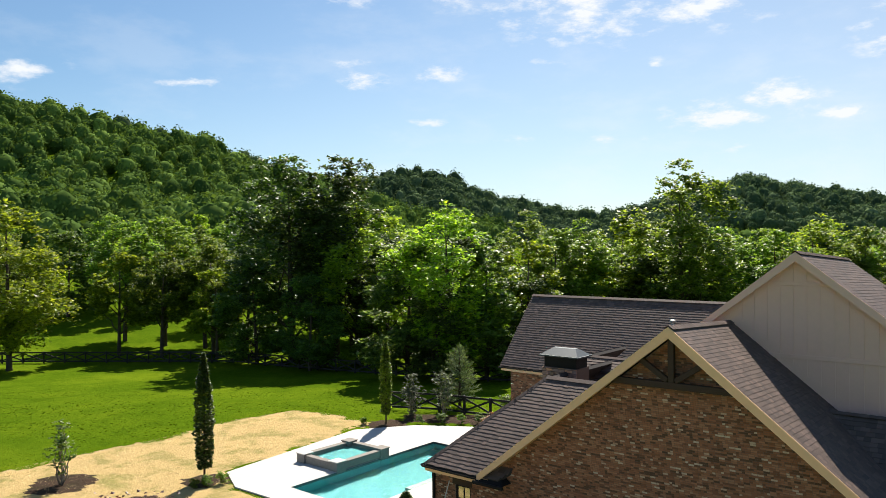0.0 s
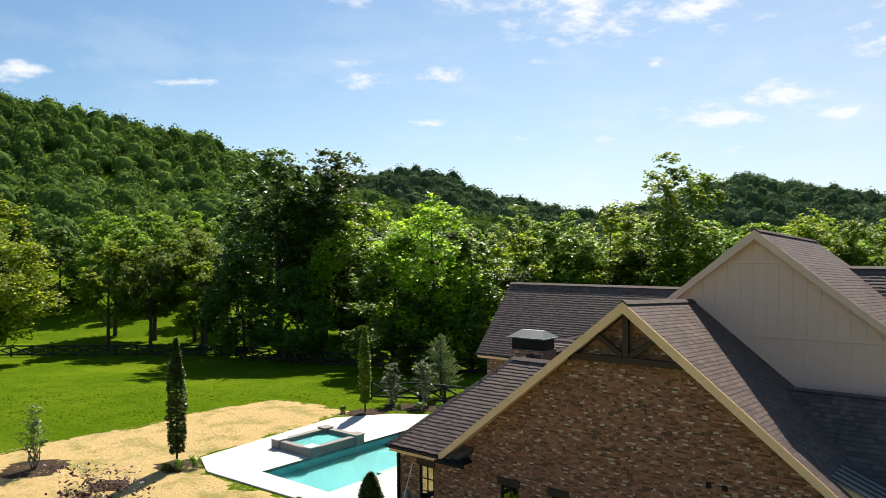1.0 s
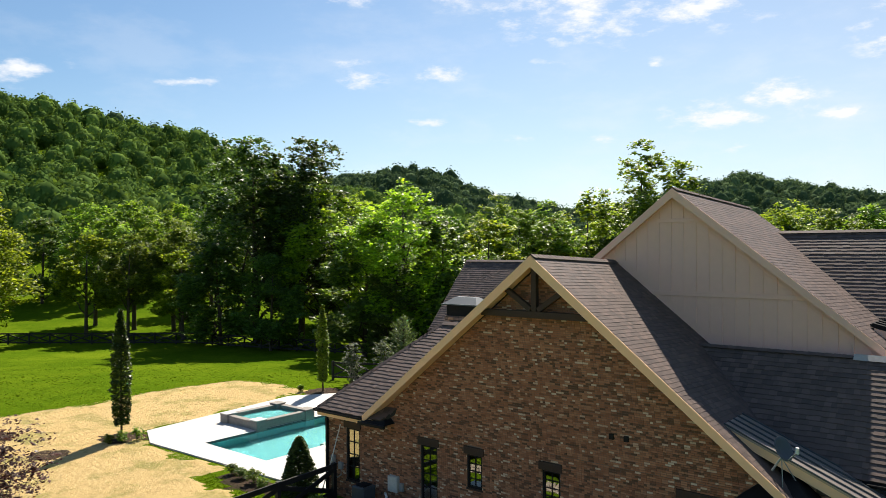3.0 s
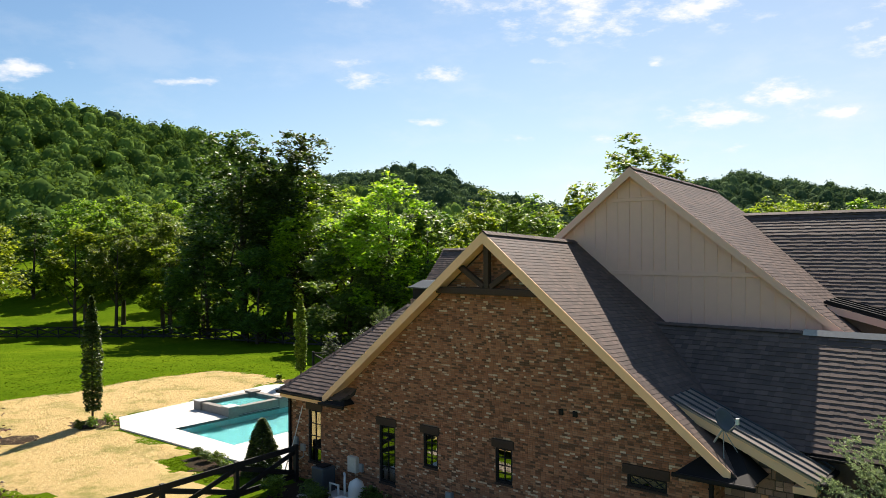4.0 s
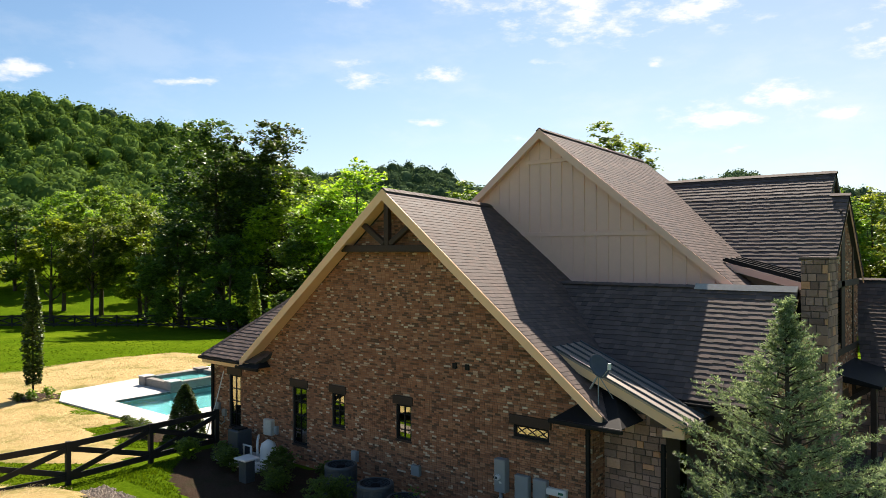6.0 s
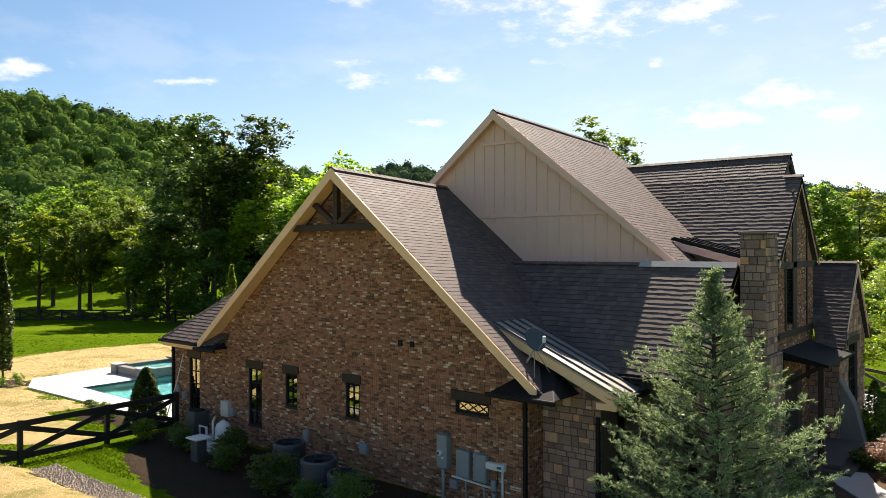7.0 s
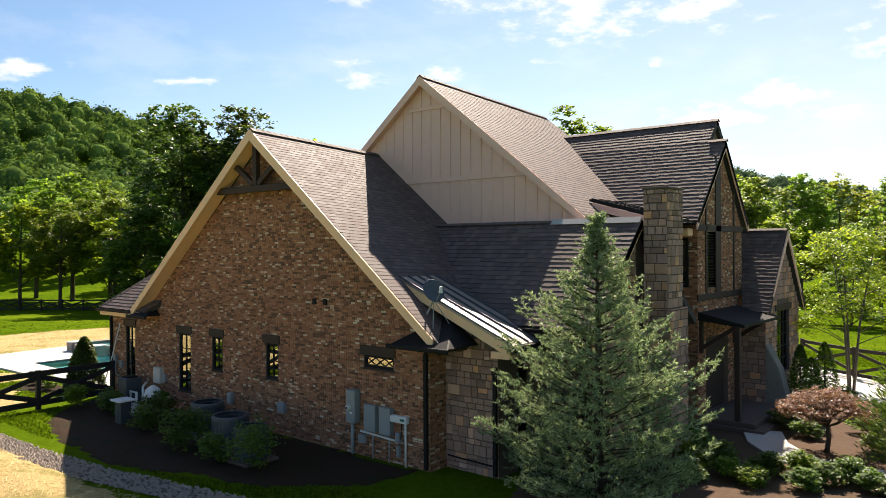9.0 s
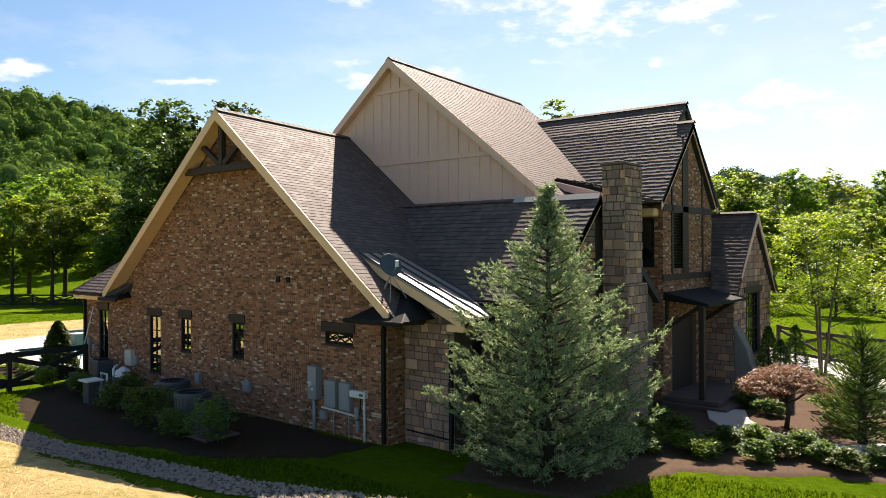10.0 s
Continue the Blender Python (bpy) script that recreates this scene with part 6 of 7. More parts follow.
HEDGE = thing("hedge", (-27.5, 42.0, 0), "clipped dark green hedge by the fence", "hedge")
rnd_h = random.Random(600)
part("foliage", leaf_cards([(-29.8 + 4.6 * rnd_h.random(), 41.6 + 0.9 * rnd_h.random(), 1.15 * rnd_h.random() ** 0.6 - 0.1, 1) for _ in range(3600)], 0.12, rnd_h), LEAF_DARK, HEDGE)
# entrance garden


def spread_maple(x, y, tall, radius, seed):
    rnd = random.Random(seed)
    t = thing("japanese_maple", (x, y, 0.05), "low spreading red-leaved Japanese maple", "tree")
    g, lo = Geo(), []
    g.tube([(x, y, 0), (x + 0.05, y, 0.4), (x, y + 0.04, 0.8)], [0.07, 0.06, 0.04], 7)
    for i in range(18):
        a, r = i * 2.4, radius * math.sqrt((i + 0.5) / 18) * 0.85
        c = (x + r * math.cos(a), y + r * math.sin(a), tall * (0.92 - 0.42 * (r / radius) ** 2))
        part("branch", limb(Geo(), rnd, (x, y, 0.7), c, 0.025, 0.006), BARK, t, smooth=True)
        lo.append((*c, radius * 0.3, tall * 0.13))
    part("trunk", g, BARK, t, smooth=True)
    part("crown", leaf_cards(crown_points(rnd, lo, 9000, 0.3), 0.055, rnd), LEAF_RED, t)


spread_maple(4.85, 28.9, 1.7, 1.2, 610)
conifer("pine_shrub", 6.75, 28.2, 2.9, 1.2, LEAF_DEEP, "dark green bushy pine beside the front path", 611, 26, 8, 26, 0.17, 0.6)
for i, (x, y, r, h) in enumerate(((3.0, 26.2, 0.55, 0.7), (4.3, 25.9, 0.5, 0.7), (4.9, 26.3, 0.5, 0.75), (5.5, 25.9, 0.45, 0.65), (5.9, 26.5, 0.5, 0.7), (3.6, 25.1, 0.5, 0.6), (6.4, 26.0, 0.45, 0.6), (3.2, 30.9, 0.5, 0.8), (3.7, 31.6, 0.4, 0.7), (2.9, 24.4, 0.5, 0.6), (4.6, 33.5, 0.6, 0.9), (5.6, 34.3, 0.6, 0.7), (4.0, 35.5, 0.5, 0.8), (6.8, 32.5, 0.5, 0.7), (2.6, 25.4, 0.6, 0.8), (2.2, 27.0, 0.55, 0.7), (5.2, 25.2, 0.5, 0.6), (4.2, 24.9, 0.5, 0.55), (6.9, 25.7, 0.45, 0.6), (7.4, 26.3, 0.5, 0.6), (5.9, 29.6, 0.5, 0.6), (4.1, 30.2, 0.5, 0.6), (7.6, 30.0, 0.6, 0.8), (5.3, 31.6, 0.6, 0.7), (6.2, 36.6, 0.7, 0.9), (7.8, 34.6, 0.7, 0.9))):
    shrub("garden_shrub", x, y, h * 0.85, r * 1.05, (LEAF_DARK, LEAF_DARK, LEAF)[i % 3], "glossy green garden shrub beside the path", 720 + i, 2400, 0.062, 8, False)
cone_shrub("yew", 2.95, 34.0, 2.1, 0.5, LEAF_DARK, "dark upright yew against the stone gable", 650, 2200, 0.09)
cone_shrub("yew", 3.05, 36.9, 1.9, 0.55, LEAF_DARK, "dark upright yew against the stone gable", 651, 2200, 0.09)
cone_shrub("yew", 2.95, 35.4, 1.5, 0.5, LEAF_DARK, "dark upright yew against the stone gable", 652, 1800, 0.09)


def birch(x, y, tall, radius, seed):
    rnd = random.Random(seed)
    t = thing("birch", (x, y, 0), "light green young birch with slim grey-brown trunks", "tree")
    w, lo = Geo(), []
    for j in range(3):
        a = j * 2.1
        tip = (x + 0.9 * math.cos(a), y + 0.9 * math.sin(a), tall * (0.98 - 0.08 * j))
        w.tube([(x + 0.08 * math.cos(a), y + 0.08 * math.sin(a), -0.1), (x + 0.3 * math.cos(a), y + 0.3 * math.sin(a), tall * 0.4), tip], [0.06, 0.04, 0.01], 7)
        for i in range(9):
            f = 0.3 + 0.68 * i / 9
            b = rnd.random() * 6.283
            r = radius * (0.9 - 0.55 * f) * rnd.uniform(0.6, 1.1)
            s = (x + 0.8 * f * math.cos(a), y + 0.8 * f * math.sin(a), tall * f * 0.95)
            c = (s[0] + r * math.cos(b), s[1] + r * math.sin(b), s[2] + r * 0.45)
            limb(w, rnd, s, c, 0.02, 0.006)
            lo.append((*c, radius * rnd.uniform(0.2, 0.36), radius * rnd.uniform(0.16, 0.3)))
    part("trunk", w, BIRCHBARK, t, "slim grey-brown trunks", smooth=True)
    part("crown", leaf_cards(crown_points(rnd, lo, 9500, 0.2), 0.10, rnd), LEAF_LIGHT, t)


birch(3.6, 38.4, 6.3, 2.3, 660)
birch(6.3, 41.5, 6.0, 2.2, 661)

# ---- fences ----


def fence(line, label, spacing=2.4, tall=1.3, thick=0.14):
    """A black crossbuck rail fence along a line of (x, y)."""
    p0 = Vector((*line[0], 0))
    t = thing("fence", (p0.x, p0.y, height(*along(p0.x, p0.y))), label, "fence")
    pts = []
    for (x0, y0), (x1, y1) in zip(line, line[1:]):
        n = max(1, round(math.hypot(x1 - x0, y1 - y0) / spacing))
        pts += [(x0 + (x1 - x0) * i / n, y0 + (y1 - y0) * i / n) for i in range(n)]
    pts.append(line[-1])
    g3 = [Vector((x, y, height(*along(x, y)))) for x, y in pts]
    for p in g3:
        part("post", Geo().box(p.x - 0.07, p.x + 0.07, p.y - 0.07, p.y + 0.07, p.z - 0.3, p.z + tall + 0.04), BLACKWOOD, t)
    for a, b in zip(g3, g3[1:]):
        for h in (tall - 0.08, 0.22):
            part("rail", Geo().bar(a + UP * h, b + UP * h, 0.04, thick), BLACKWOOD, t)
        off = (b - a).cross(UP).normalized() * 0.03
        part("brace", Geo().bar(a + UP * 0.3 + off, b + UP * (tall - 0.18) + off, 0.03, thick * 0.9), BLACKWOOD, t)
        part("brace", Geo().bar(a + UP * (tall - 0.18) - off, b + UP * 0.3 - off, 0.03, thick * 0.9), BLACKWOOD, t)
    return t


fence([across(-92, 86), across(-24, 84), across(-9, 75), across(4, 67.5), across(13, 64)], "long black crossbuck field fence", tall=1.3, thick=0.17)
fence([(-36.4, 37.7), (-33.0, 39.1), (-29.0, 39.6), (-24.5, 40.4)], "black crossbuck fence behind the pool terrace")
fence([(-17.35, 20.75), (-17.2, 18.1), (-17.0, 15.3), (-17.3, 12.6), (-17.8, 9.9), (-18.2, 7.2)], "black crossbuck fence running out from the house corner", spacing=2.7, tall=1.3, thick=0.19)
fence([(0.8, 43.0), (3.2, 41.2), (8.2, 38.9), (16, 36.6), (30, 35.5)], "black crossbuck fence along the driveway")

# ---- things along the brick wall ----


def condenser(x, y, r, h):
    t = thing("air_conditioner", (x, y, 0.05), "round-cornered grey air conditioning condenser", "air conditioner", "condensers along the wall")
    part("pad", Geo().box(x - r - 0.08, x + r + 0.08, y - r - 0.08, y + r + 0.08, 0.04, 0.11), STONE_MORTAR, t, bevel=0.01)
    body = Geo().lathe([(r * 0.97, 0.11), (r, 0.14), (r, h - 0.1), (r * 1.02, h - 0.08), (r * 1.02, h - 0.01), (r * 0.98, h + 0.03), (r * 0.86, h + 0.03), (r * 0.84, h - 0.03), (r * 0.8, h - 0.16)], 28, (x, y, 0))
    part("casing", body, ACGREY, t, smooth=False)
    for i in range(28):
        a = 2 * math.pi * i / 28
        part("fin", Geo().bar((x + r * 1.01 * math.cos(a), y + r * 1.01 * math.sin(a), 0.16), (x + r * 1.01 * math.cos(a), y + r * 1.01 * math.sin(a), h - 0.1), 0.02, 0.012, Vector((math.cos(a), math.sin(a), 0))), ACGREY, t)
    for q in (0.25, 0.45, 0.65, 0.8):
        ring = Geo()
        pts = [(x + r * q * math.cos(2 * math.pi * i / 24), y + r * q * math.sin(2 * math.pi * i / 24), h + 0.015) for i in range(25)]
        part("guard_ring", ring.tube(pts, 0.008, 4), BLACK, t)
    part("fan_hub", Geo().lathe([(0.12, h - 0.1), (0.12, h - 0.02), (0.05, h)], 12, (x, y, 0)), BLACK, t)


condenser(-9.55, 19.75, 0.46, 0.97)
condenser(-7.55, 19.15, 0.48, 0.98)
condenser(-6.35, 18.95, 0.42, 0.9)


def cabinet(name, x0, x1, z0, z1, deep, mat, label, meter=False, category="utility box"):
    t = thing(name, ((x0 + x1) / 2, GY - 0.02, z0), label, category)
    part("body", Geo().box(x0, x1, GY - 0.02 - deep, GY - 0.018, z0, z1), mat, t, bevel=0.008)
    part("cover", Geo().box(x0 + 0.02, x1 - 0.02, GY - 0.035 - deep, GY - 0.02 - deep, z0 + 0.02, z1 - 0.02), mat, t, bevel=0.006)
    if meter:
        xm, zm = (x0 + x1) / 2 - 0.03, z0 + (z1 - z0) * 0.47
        pts = [(xm, GY - 0.03 - deep, zm), (xm, GY - 0.10 - deep, zm), (xm, GY - 0.14 - deep, zm)]
        m_ = part("meter", Geo().tube(pts, [0.075, 0.075, 0.05], 14), WHITE, t, "round glass meter")
        part("meter_face", Geo().tube([(xm, GY - 0.141 - deep, zm), (xm, GY - 0.146 - deep, zm)], 0.04, 12), ACGREY, m_)
        part("sticker", Geo().box(xm + 0.02, xm + 0.1, GY - 0.04 - deep, GY - 0.036 - deep, zm - 0.16, zm - 0.11), WHITE, t)
    return t


def conduit(name, pts, r, mat, label):
    return tagged(part(name, Geo().tube(pts, r, 8), mat, smooth=True), label, "conduit")


cabinet("meter_box", -4.95, -4.60, 0.86, 1.72, 0.2, GREYBOX, "tall grey electric meter cabinet on brick", True)
cabinet("breaker_box", -4.35, -3.93, 0.72, 1.40, 0.14, GREYBOX, "grey electrical breaker cabinet on brick")
cabinet("breaker_box", -3.80, -3.40, 0.70, 1.40, 0.14, GREYBOX, "grey electrical breaker cabinet on brick")
tb = cabinet("telecom_box", -3.44, -2.86, 1.08, 1.25, 0.12, WHITE, "white telecom box with a dark oval badge", category="utility box")
part("badge", Geo().box(-3.06, -2.92, GY - 0.162, GY - 0.156, 1.14, 1.2), plain("dark_green_badge", (0.03, 0.16, 0.10), 0.5), tb)
cabinet("junction_box", -4.60, -4.36, 0.36, 0.58, 0.1, GREYBOX, "small grey junction box on brick")
cabinet("junction_box", -3.27, -3.13, 0.55, 0.82, 0.1, GREYBOX, "small grey junction box on brick")
cabinet("junction_box", -3.25, -3.15, 0.2, 0.48, 0.08, GREYBOX, "small grey junction box on brick")
cabinet("disconnect_box", -7.97, -7.66, 0.68, 0.97, 0.12, GREYBOX, "small grey disconnect box on brick")
cabinet("disconnect_box", -10.48, -10.24, 0.62, 0.95, 0.12, GREYBOX, "small grey disconnect box on brick")
conduit("meter_conduit", [(-4.82, GY - 0.1, 0.88), (-4.82, GY - 0.1, -0.1)], 0.05, GREYBOX, "grey vertical conduit below the meter")
conduit("conduit", [(-4.55, GY - 0.07, 0.66), (-4.45, GY - 0.07, 0.66), (-3.3, GY - 0.07, 0.60)], 0.03, WHITE, "pale horizontal conduit on brick")
conduit("conduit", [(-4.1, GY - 0.06, 0.74), (-4.1, GY - 0.06, -0.05)], 0.018, GREYBOX, "thin grey conduit on brick")
conduit("conduit", [(-3.52, GY - 0.06, 0.72), (-3.52, GY - 0.06, -0.05)], 0.018, GREYBOX, "thin grey conduit on brick")
conduit("conduit", [(-2.94, GY - 0.08, 1.1), (-2.94, GY - 0.08, -0.05)], 0.028, WHITE, "white vertical conduit on brick")
conduit("cable", [(-3.1, GY - 0.05, 1.1), (-3.12, GY - 0.06, 0.7), (-3.2, GY - 0.05, 0.5)], 0.012, BLACK, "loose dark cable on the brick wall")

conduit("cable", [(-2.1, SY - 0.07, 0.32), (-1.5, SY - 0.07, 0.30), (-0.72, SY - 0.07, 0.28)], 0.02, BLACK, "dark cable along the foot of the stone wall")


def downpipe(x, y, top, label, elbow=True):
    t = thing("downpipe", (x, y, 0), label, "downpipe")
    part("pipe", Geo().box(x - 0.05, x + 0.05, y - 0.045, y + 0.045, 0.05, top - 0.22), BLACK, t, bevel=0.012)
    if elbow:
        part("elbow", Geo().tube([(x, y, top - 0.24), (x, y - 0.02, top - 0.12), (x - 0.12, y - 0.2, top - 0.04), (x - 0.2, y - 0.33, top + 0.02)], 0.048, 8), BLACK, t, smooth=True)
    for z in (0.5, 1.6, top - 0.4):
        part("strap", Geo().box(x - 0.06, x + 0.06, y - 0.052, y + 0.05, z, z + 0.03), BLACK, t)


downpipe(-2.28, GY - 0.07, 3.1, "black downpipe at the brick corner")
downpipe(-0.66, SY - 0.08, 2.85, "black downpipe at the stone corner", False)
downpipe(-18.1, GY - 0.07, 3.15, "black downpipe at the wall's far corner")

# pool equipment
t_ = thing("pool_filter", (-13.75, 20.35, 0.05), "pale rounded pool filter tank", "pool filter")
part("tank", Geo().lathe([(0.24, 0.05), (0.27, 0.12), (0.27, 0.62), (0.22, 0.78), (0.1, 0.86), (0.05, 0.9)], 18, (-13.75, 20.35, 0)), WHITE, t_, smooth=True)
part("base", Geo().lathe([(0.26, 0.03), (0.24, 0.1)], 16, (-13.75, 20.35, 0)), BLACK, t_)
t_ = thing("pool_pump", (-14.55, 20.1, 0.05), "white plastic pool pump pipes", "pool pump")
for pts in ([(-14.75, 20.1, 0.1), (-14.75, 20.1, 0.62), (-14.35, 20.1, 0.62), (-14.35, 20.1, 0.15)], [(-14.2, 20.25, 0.1), (-14.2, 20.25, 0.8), (-14.35, 20.4, 0.85), (-14.6, 20.6, 0.85)], [(-14.6, 20.05, 0.12), (-14.0, 20.05, 0.12), (-13.8, 20.2, 0.2)]):
    part("pipe", Geo().tube(pts, 0.042, 8), WHITE, t_, smooth=True)
part("motor", Geo().tube([(-15.2, 19.9, 0.22), (-14.8, 19.9, 0.22), (-14.7, 19.9, 0.22)], [0.13, 0.14, 0.08], 12), BLACK, t_)
part("pad", Geo().box(-15.9, -13.4, 19.6, 20.9, 0.04, 0.1), CONCRETE, t_, "concrete equipment pad")
t_ = thing("pool_heater", (-15.55, 20.5, 0.08), "dark grey pool heater cabinet", "pool heater")
part("cabinet", Geo().box(-15.85, -15.25, 20.2, 20.8, 0.1, 0.95), ACGREY, t_, bevel=0.03)
part("top_grille", Geo().box(-15.75, -15.35, 20.3, 20.7, 0.95, 1.0), BLACK, t_, bevel=0.01)
cabinet("control_box", -14.85, -14.42, 0.78, 1.32, 0.16, plain("beige_enamel", (0.55, 0.53, 0.47), 0.5), "pale pool control box on brick")
cabinet("junction_box", -14.36, -14.2, 0.85, 1.12, 0.1, GREYBOX, "small grey junction box on brick")
cabinet("hose_box", -17.85, -17.65, 1.2, 1.5, 0.1, GREYBOX, "small grey wall box on brick")
cabinet("hose_box", -17.45, -17.25, 1.05, 1.3, 0.1, GREYBOX, "small grey wall box on brick")
conduit("hose", [(-17.75, GY - 0.08, 1.2), (-17.7, GY - 0.1, 0.8), (-17.5, GY - 0.1, 0.72), (-17.3, GY - 0.1, 0.85), (-17.32, GY - 0.08, 1.05)], 0.025, GREYBOX, "looped grey flexible conduit")
conduit("pool_pole", [(-17.3, GY - 0.12, 2.72), (-17.6, GY - 0.3, 1.4), (-17.95, GY - 0.55, 0.02)], 0.02, WHITE, "pale telescopic pool pole leaning on the wall")
t_ = thing("pedestal", (-12.9, 18.9, 0.0), "short stone pedestal with a white cap", "pedestal")
part("column", Geo().box(-13.08, -12.72, 18.72, 19.08, 0.0, 0.72), ACGREY, t_, bevel=0.02)
part("cap", Geo().box(-13.2, -12.6, 18.62, 19.18, 0.72, 0.78), WHITE, t_, bevel=0.02)

# satellite dish on the metal roof
t_ = thing("satellite_dish", (-1.95, 21.1, 3.6), "grey satellite dish on a tripod mast", "satellite dish")
DC, DN = Vector((-1.97, 21.0, 4.40)), Vector((0.72, -0.30, 0.42)).normalized()
ds = DN.cross(UP).normalized()
dt = ds.cross(DN)
g = Geo()
rings = []
for r in (0.0, 0.1, 0.2, 0.29, 0.30):
    n = len(g.v)
    for i in range(22):
        a = 2 * math.pi * i / 22
        g.v.append(tuple(DC + (ds * math.cos(a) * 0.92 + dt * math.sin(a)) * r + DN * (0.9 * r * r - (0.012 if r == 0.30 else 0))))
    rings.append(n)
for n, m_ in zip(rings, rings[1:]):
    for i in range(22):
        j = (i + 1) % 22
        g.f.append((n + i, n + j, m_ + j, m_ + i))
part("reflector", g, ACGREY, t_, "grey dish reflector", smooth=True)
part("feed_arm", Geo().tube([DC - dt * 0.28, DC - dt * 0.18 + DN * 0.38], 0.014, 6), GREYBOX, t_)
part("feed_horn", Geo().tube([DC - dt * 0.2 + DN * 0.36, DC - dt * 0.08 + DN * 0.44], [0.05, 0.04], 10), WHITE, t_)
part("mast", Geo().tube([DC - DN * 0.04, (-1.98, 21.05, 4.2), (-2.2, 21.05, 3.85)], 0.024, 8), GREYBOX, t_)
part("strut", Geo().tube([(-1.98, 21.05, 4.2), (-1.93, 20.95, 3.4)], 0.012, 6), GREYBOX, t_)
part("strut", Geo().tube([(-1.98, 21.05, 4.2), (-1.75, 21.35, 3.62)], 0.012, 6), GREYBOX, t_)

# ---- masonry pieces ----
PATCH = {True: block_mesh("brick", 0.160, 0.048, 0.014, BRICK_ONE), False: block_mesh("brick", 0.075, 0.048, 0.013, BRICK_ONE)}
for poly in (low_poly, high_poly):
    g, one = masonry((0, GY, 0), (1, 0, 0), (0, -1, 0), poly, holes if poly is low_poly else [], 0.058, (0.17, 0.17, 0.085), 0.010, 0.012, 700, near=(lambda s, z: s > -4.6 and z < 1.9) if poly is low_poly else None)
    tagged(part("brick", g, BRICK, gable_wall), kind="stuff")
    for s, z, w, h in one:
        b_ = new("brick", PATCH[w > 0.12])
        b_.parent = gable_wall
        b_.location = (s, GY, z)
g, one = masonry((0, SY, 0), (1, 0, 0), (0, -1, 0), [(-2.2, -0.05), (-0.62, -0.05), (-0.62, 3.05), (-2.2, 3.85)], [], 0.2, (0.18, 0.25, 0.3, 0.38), 0.02, 0.03, 702, 0.35, near=lambda s, z: True)
tagged(part("stone", g, STONE, stone_wall), kind="stuff")
cut = random.Random(712)
for s, z, w, h in one:
    halves = [(s, z, w, h)]
    if h > 0.19 and cut.random() < 0.3:
        q = h * cut.uniform(0.4, 0.6)
        halves = [(s, z, w, q - 0.008), (s, z + q + 0.008, w, h - q - 0.008)]
    elif w > 0.27 and cut.random() < 0.25:
        q = w * cut.uniform(0.35, 0.65)
        halves = [(s, z, q - 0.008, h), (s + q + 0.008, z, w - q - 0.008, h)]
    for s_, z_, w_, h_ in halves:
        b_ = new("stone", block_mesh("stone", w_, h_, cut.uniform(0.02, 0.045), STONE_ONE))
        b_.parent = stone_wall
        b_.location = (s_, SY, z_)
g, _ = masonry((FX, 0, 0), (0, 1, 0), (1, 0, 0), [(29.75, 0), (33.8, 0), (33.8, 6.1), (31.85, 8.45), (29.75, 6.1)], front_holes, 0.058, (0.17, 0.17, 0.085), 0.010, 0.012, 703)
tagged(part("brick", g, BRICK, fw), kind="stuff")
g, _ = masonry((-3.0, 29.75, 0), (1, 0, 0), (0, -1, 0), [(1.5, 0.0), (4.12, 0.0), (4.12, 6.1), (1.5, 6.1)], [(3.2, 3.85, 4.2, 5.7)], 0.058, (0.17, 0.17, 0.085), 0.010, 0.012, 704)
tagged(part("brick", g, BRICK, house), kind="stuff")
g, _ = masonry((RX, 0, 0), (0, 1, 0), (1, 0, 0), sg_poly, [(34.5, 36.1, 1.0, 3.42)], 0.2, (0.2, 0.28, 0.36), 0.02, 0.03, 705, 0.35)
tagged(part("stone", g, STONE, sg), kind="stuff")

# ---- grass tufts and loose straw ----
STRAW_A = [(-41.5, 13.0), (-41.6, 18.0), (-41.2, 23.0), (-42.0, 28.5), (-41.4, 33.2), (-37.6, 34.0), (-34.3, 33.4), (-33.9, 31.6), (-32.5, 21.4), (-30.0, 20.3), (-24.0, 20.3), (-23.4, 18.7), (-19.8, 18.5), (-18.3, 19.2), (-17.9, 17.4), (-20.5, 15.4), (-24.0, 13.4), (-27.0, 11.0), (-33.0, 6.0), (-40.0, 6.0)]
STRAW_B = [(-16.0, 14.6), (-9.0, 14.9), (-4.0, 15.6), (-2.2, 16.0), (-2.0, 12.0), (-4.0, 4.0), (-17.0, 4.0), (-24.0, 8.0), (-22.0, 13.0)]
HOUSE_RING = [(-19, 17.5), (9.5, 17.5), (9.5, 45), (-26, 45), (-26, 38), (-34, 38), (-34.5, 31), (-33, 19.5), (-19, 19.8)]
BLADE = leaf_mat("grass_blade", (0.075, 0.14, 0.005), (0.16, 0.235, 0.012), 0.40, 0.1)
STALK = plain("straw_stalk", (0.70, 0.53, 0.26), 0.8, grain=40, amount=0.3)


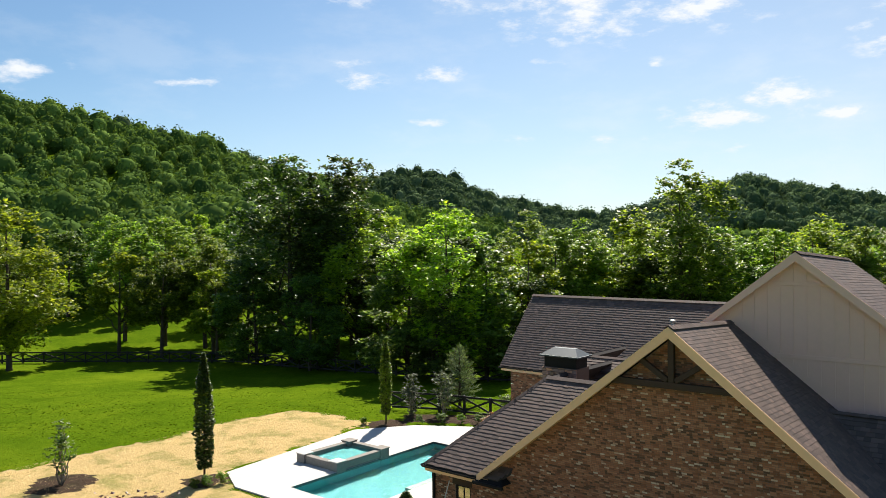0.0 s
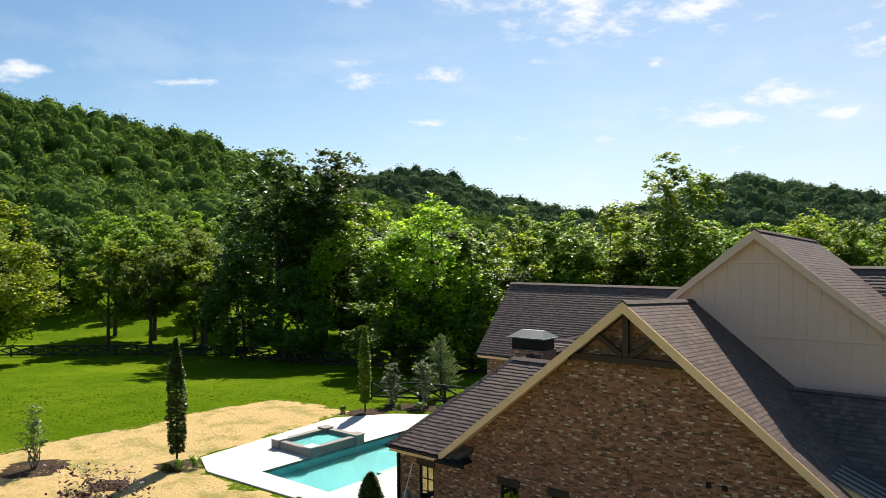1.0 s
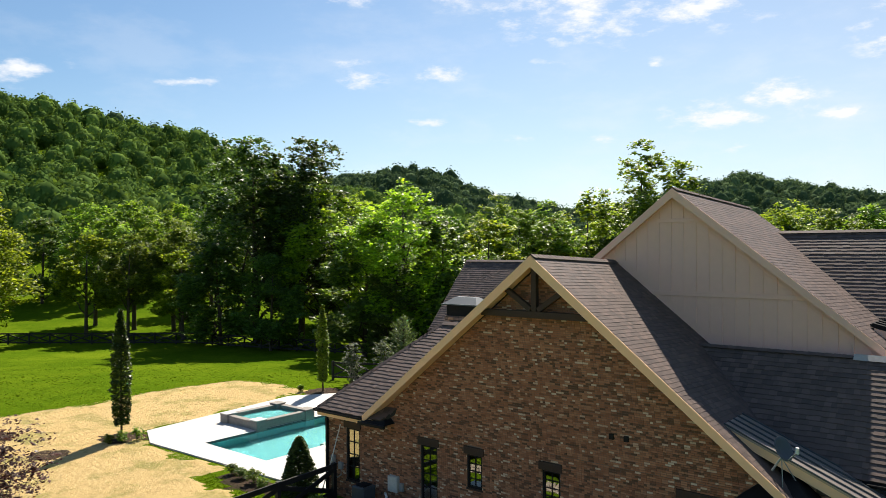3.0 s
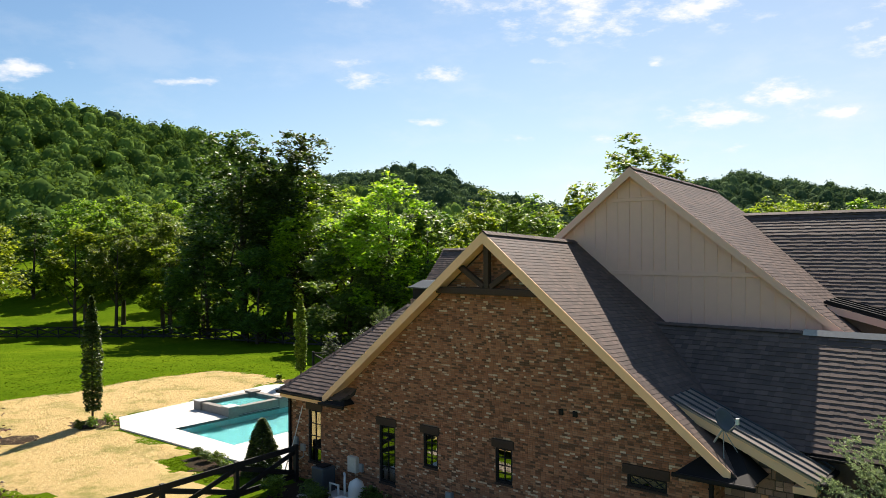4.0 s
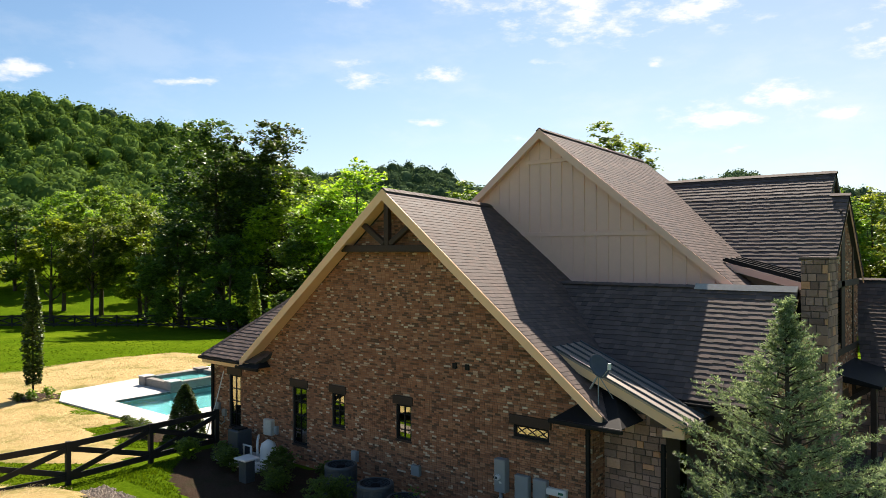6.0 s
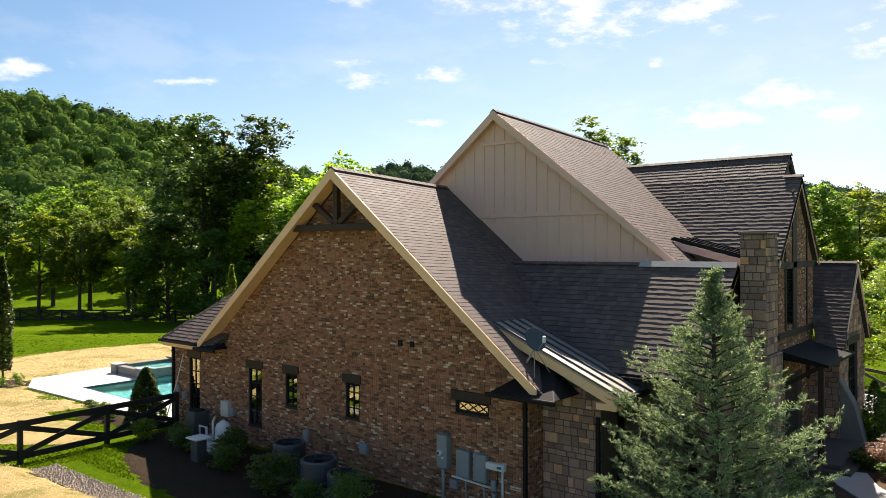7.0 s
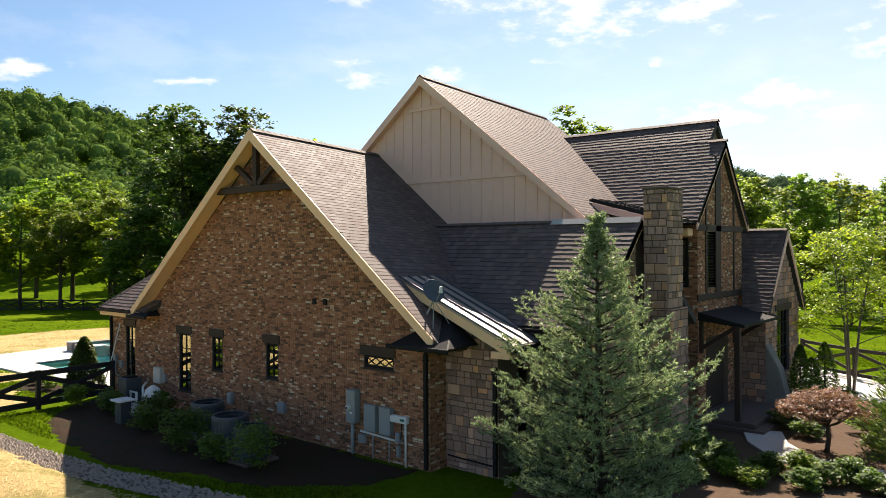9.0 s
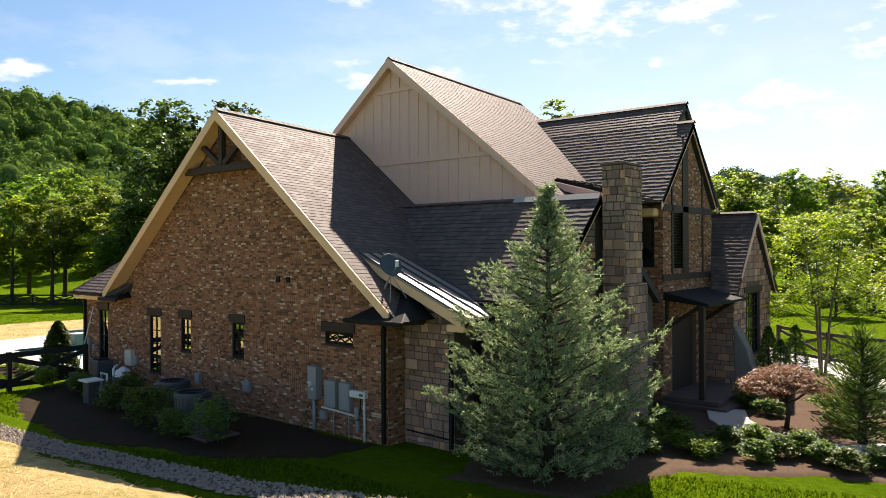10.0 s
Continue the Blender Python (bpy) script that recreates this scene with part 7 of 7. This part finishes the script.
def scatter(name, n, place, high, wide, lie, mat, label, category, seed):
    rnd = random.Random(seed)
    g = Geo()
    while n:
        x, y = place(rnd)
        if x is None:
            continue
        n -= 1
        z = height(*along(x, y)) + (0.0 if not lie else 0.055 + (berm(x, y) if x > -19 else 0.0))
        a, h, w = rnd.random() * 6.283, high * rnd.uniform(0.5, 1.3), wide * rnd.uniform(0.6, 1.4)
        c, sn = math.cos(a), math.sin(a)
        k = len(g.v)
        if lie:
            lift = rnd.uniform(0.0, 0.05)
            g.v.extend(((x, y, z), (x + c * h, y + sn * h, z + lift), (x + c * h - sn * w, y + sn * h + c * w, z + lift + 0.004), (x - sn * w, y + c * w, z + 0.004)))
            g.f.append((k, k + 1, k + 2, k + 3))
        else:
            lx, ly = rnd.uniform(-0.5, 0.5) * h, rnd.uniform(-0.5, 0.5) * h
            g.v.extend(((x - c * w, y - sn * w, z - 0.02), (x + c * w, y + sn * w, z - 0.02), (x + c * w * 0.7 + lx, y + sn * w * 0.7 + ly, z + h * 0.8), (x - c * w * 0.6 + lx * 1.2, y - sn * w * 0.6 + ly * 1.2, z + h)))
            g.f.append((k, k + 1, k + 2, k + 3))
    tagged(part(name, g, mat), label, category, kind="stuff")


def lawn_place(rnd):
    v = 12 + 26 * rnd.random() ** 0.8
    u = rnd.uniform(-0.62 * v - 2, 0.62 * v + 14)
    x, y = across(u, v)
    if inside(HOUSE_RING, x, y) or inside(STRAW_A, x, y) or inside(STRAW_B, x, y) or (y > 14.8 and -16 < x < 4 and y < 18.6):
        return None, None
    return x, y


def near_lawn(rnd):
    x, y = rnd.uniform(-17, 12), rnd.uniform(16.6, 25.5)
    if inside(WALL_BED, x, y) or (x < 3.4 and (y > 19.0 or y < 17.6 + 0.11 * x)) or (x > 3.4 and y > 23.0 + 0.3 * (x - 3.4)):
        return None, None
    return x, y


def straw_place(rnd):
    if rnd.random() < 0.7:
        x, y = rnd.uniform(-42, -23), rnd.uniform(6, 34)
        return (x, y) if inside(STRAW_A, x, y) else (None, None)
    x, y = rnd.uniform(-24, -2), rnd.uniform(4, 16)
    return (x, y) if inside(STRAW_B, x, y) else (None, None)


scatter("grass_tufts", 26000, lawn_place, 0.03, 0.03, False, BLADE, "short green lawn grass blades", "grass", 801)
scatter("grass_tufts", 22000, near_lawn, 0.055, 0.02, False, BLADE, "short green lawn grass blades", "grass", 802)
scatter("loose_straw", 42000, straw_place, 0.14, 0.006, True, STALK, "loose dry straw stalks", "straw", 803)
g, _ = masonry((FX, 33.3, 0), (1, 0, 0), (0, -1, 0), [(0, 0), (RX - FX, 0), (RX - FX, 3.3), (0, 3.3)], [], 0.2, (0.2, 0.28, 0.36), 0.02, 0.03, 706, 0.35)
tagged(part("stone", g, STONE, house), kind="stuff")
g, _ = masonry((1.2, 0, 0), (0, 1, 0), (1, 0, 0), [(22.95, 0), (25.25, 0), (25.25, 5.7), (22.95, 3.4)], [], 0.2, (0.2, 0.28, 0.36), 0.02, 0.03, 707, 0.35)
tagged(part("stone", g, STONE, house), kind="stuff")


def far_lawn(rnd):
    v = 38 + 44 * rnd.random()
    u = rnd.uniform(-0.62 * v - 2, 0.62 * v + 14)
    x, y = across(u, v)
    if inside(HOUSE_RING, x, y) or inside(STRAW_A, x, y):
        return None, None
    return x, y


scatter("grass_tufts", 22000, far_lawn, 0.016, 0.07, False, BLADE, "short green lawn grass blades", "grass", 804)
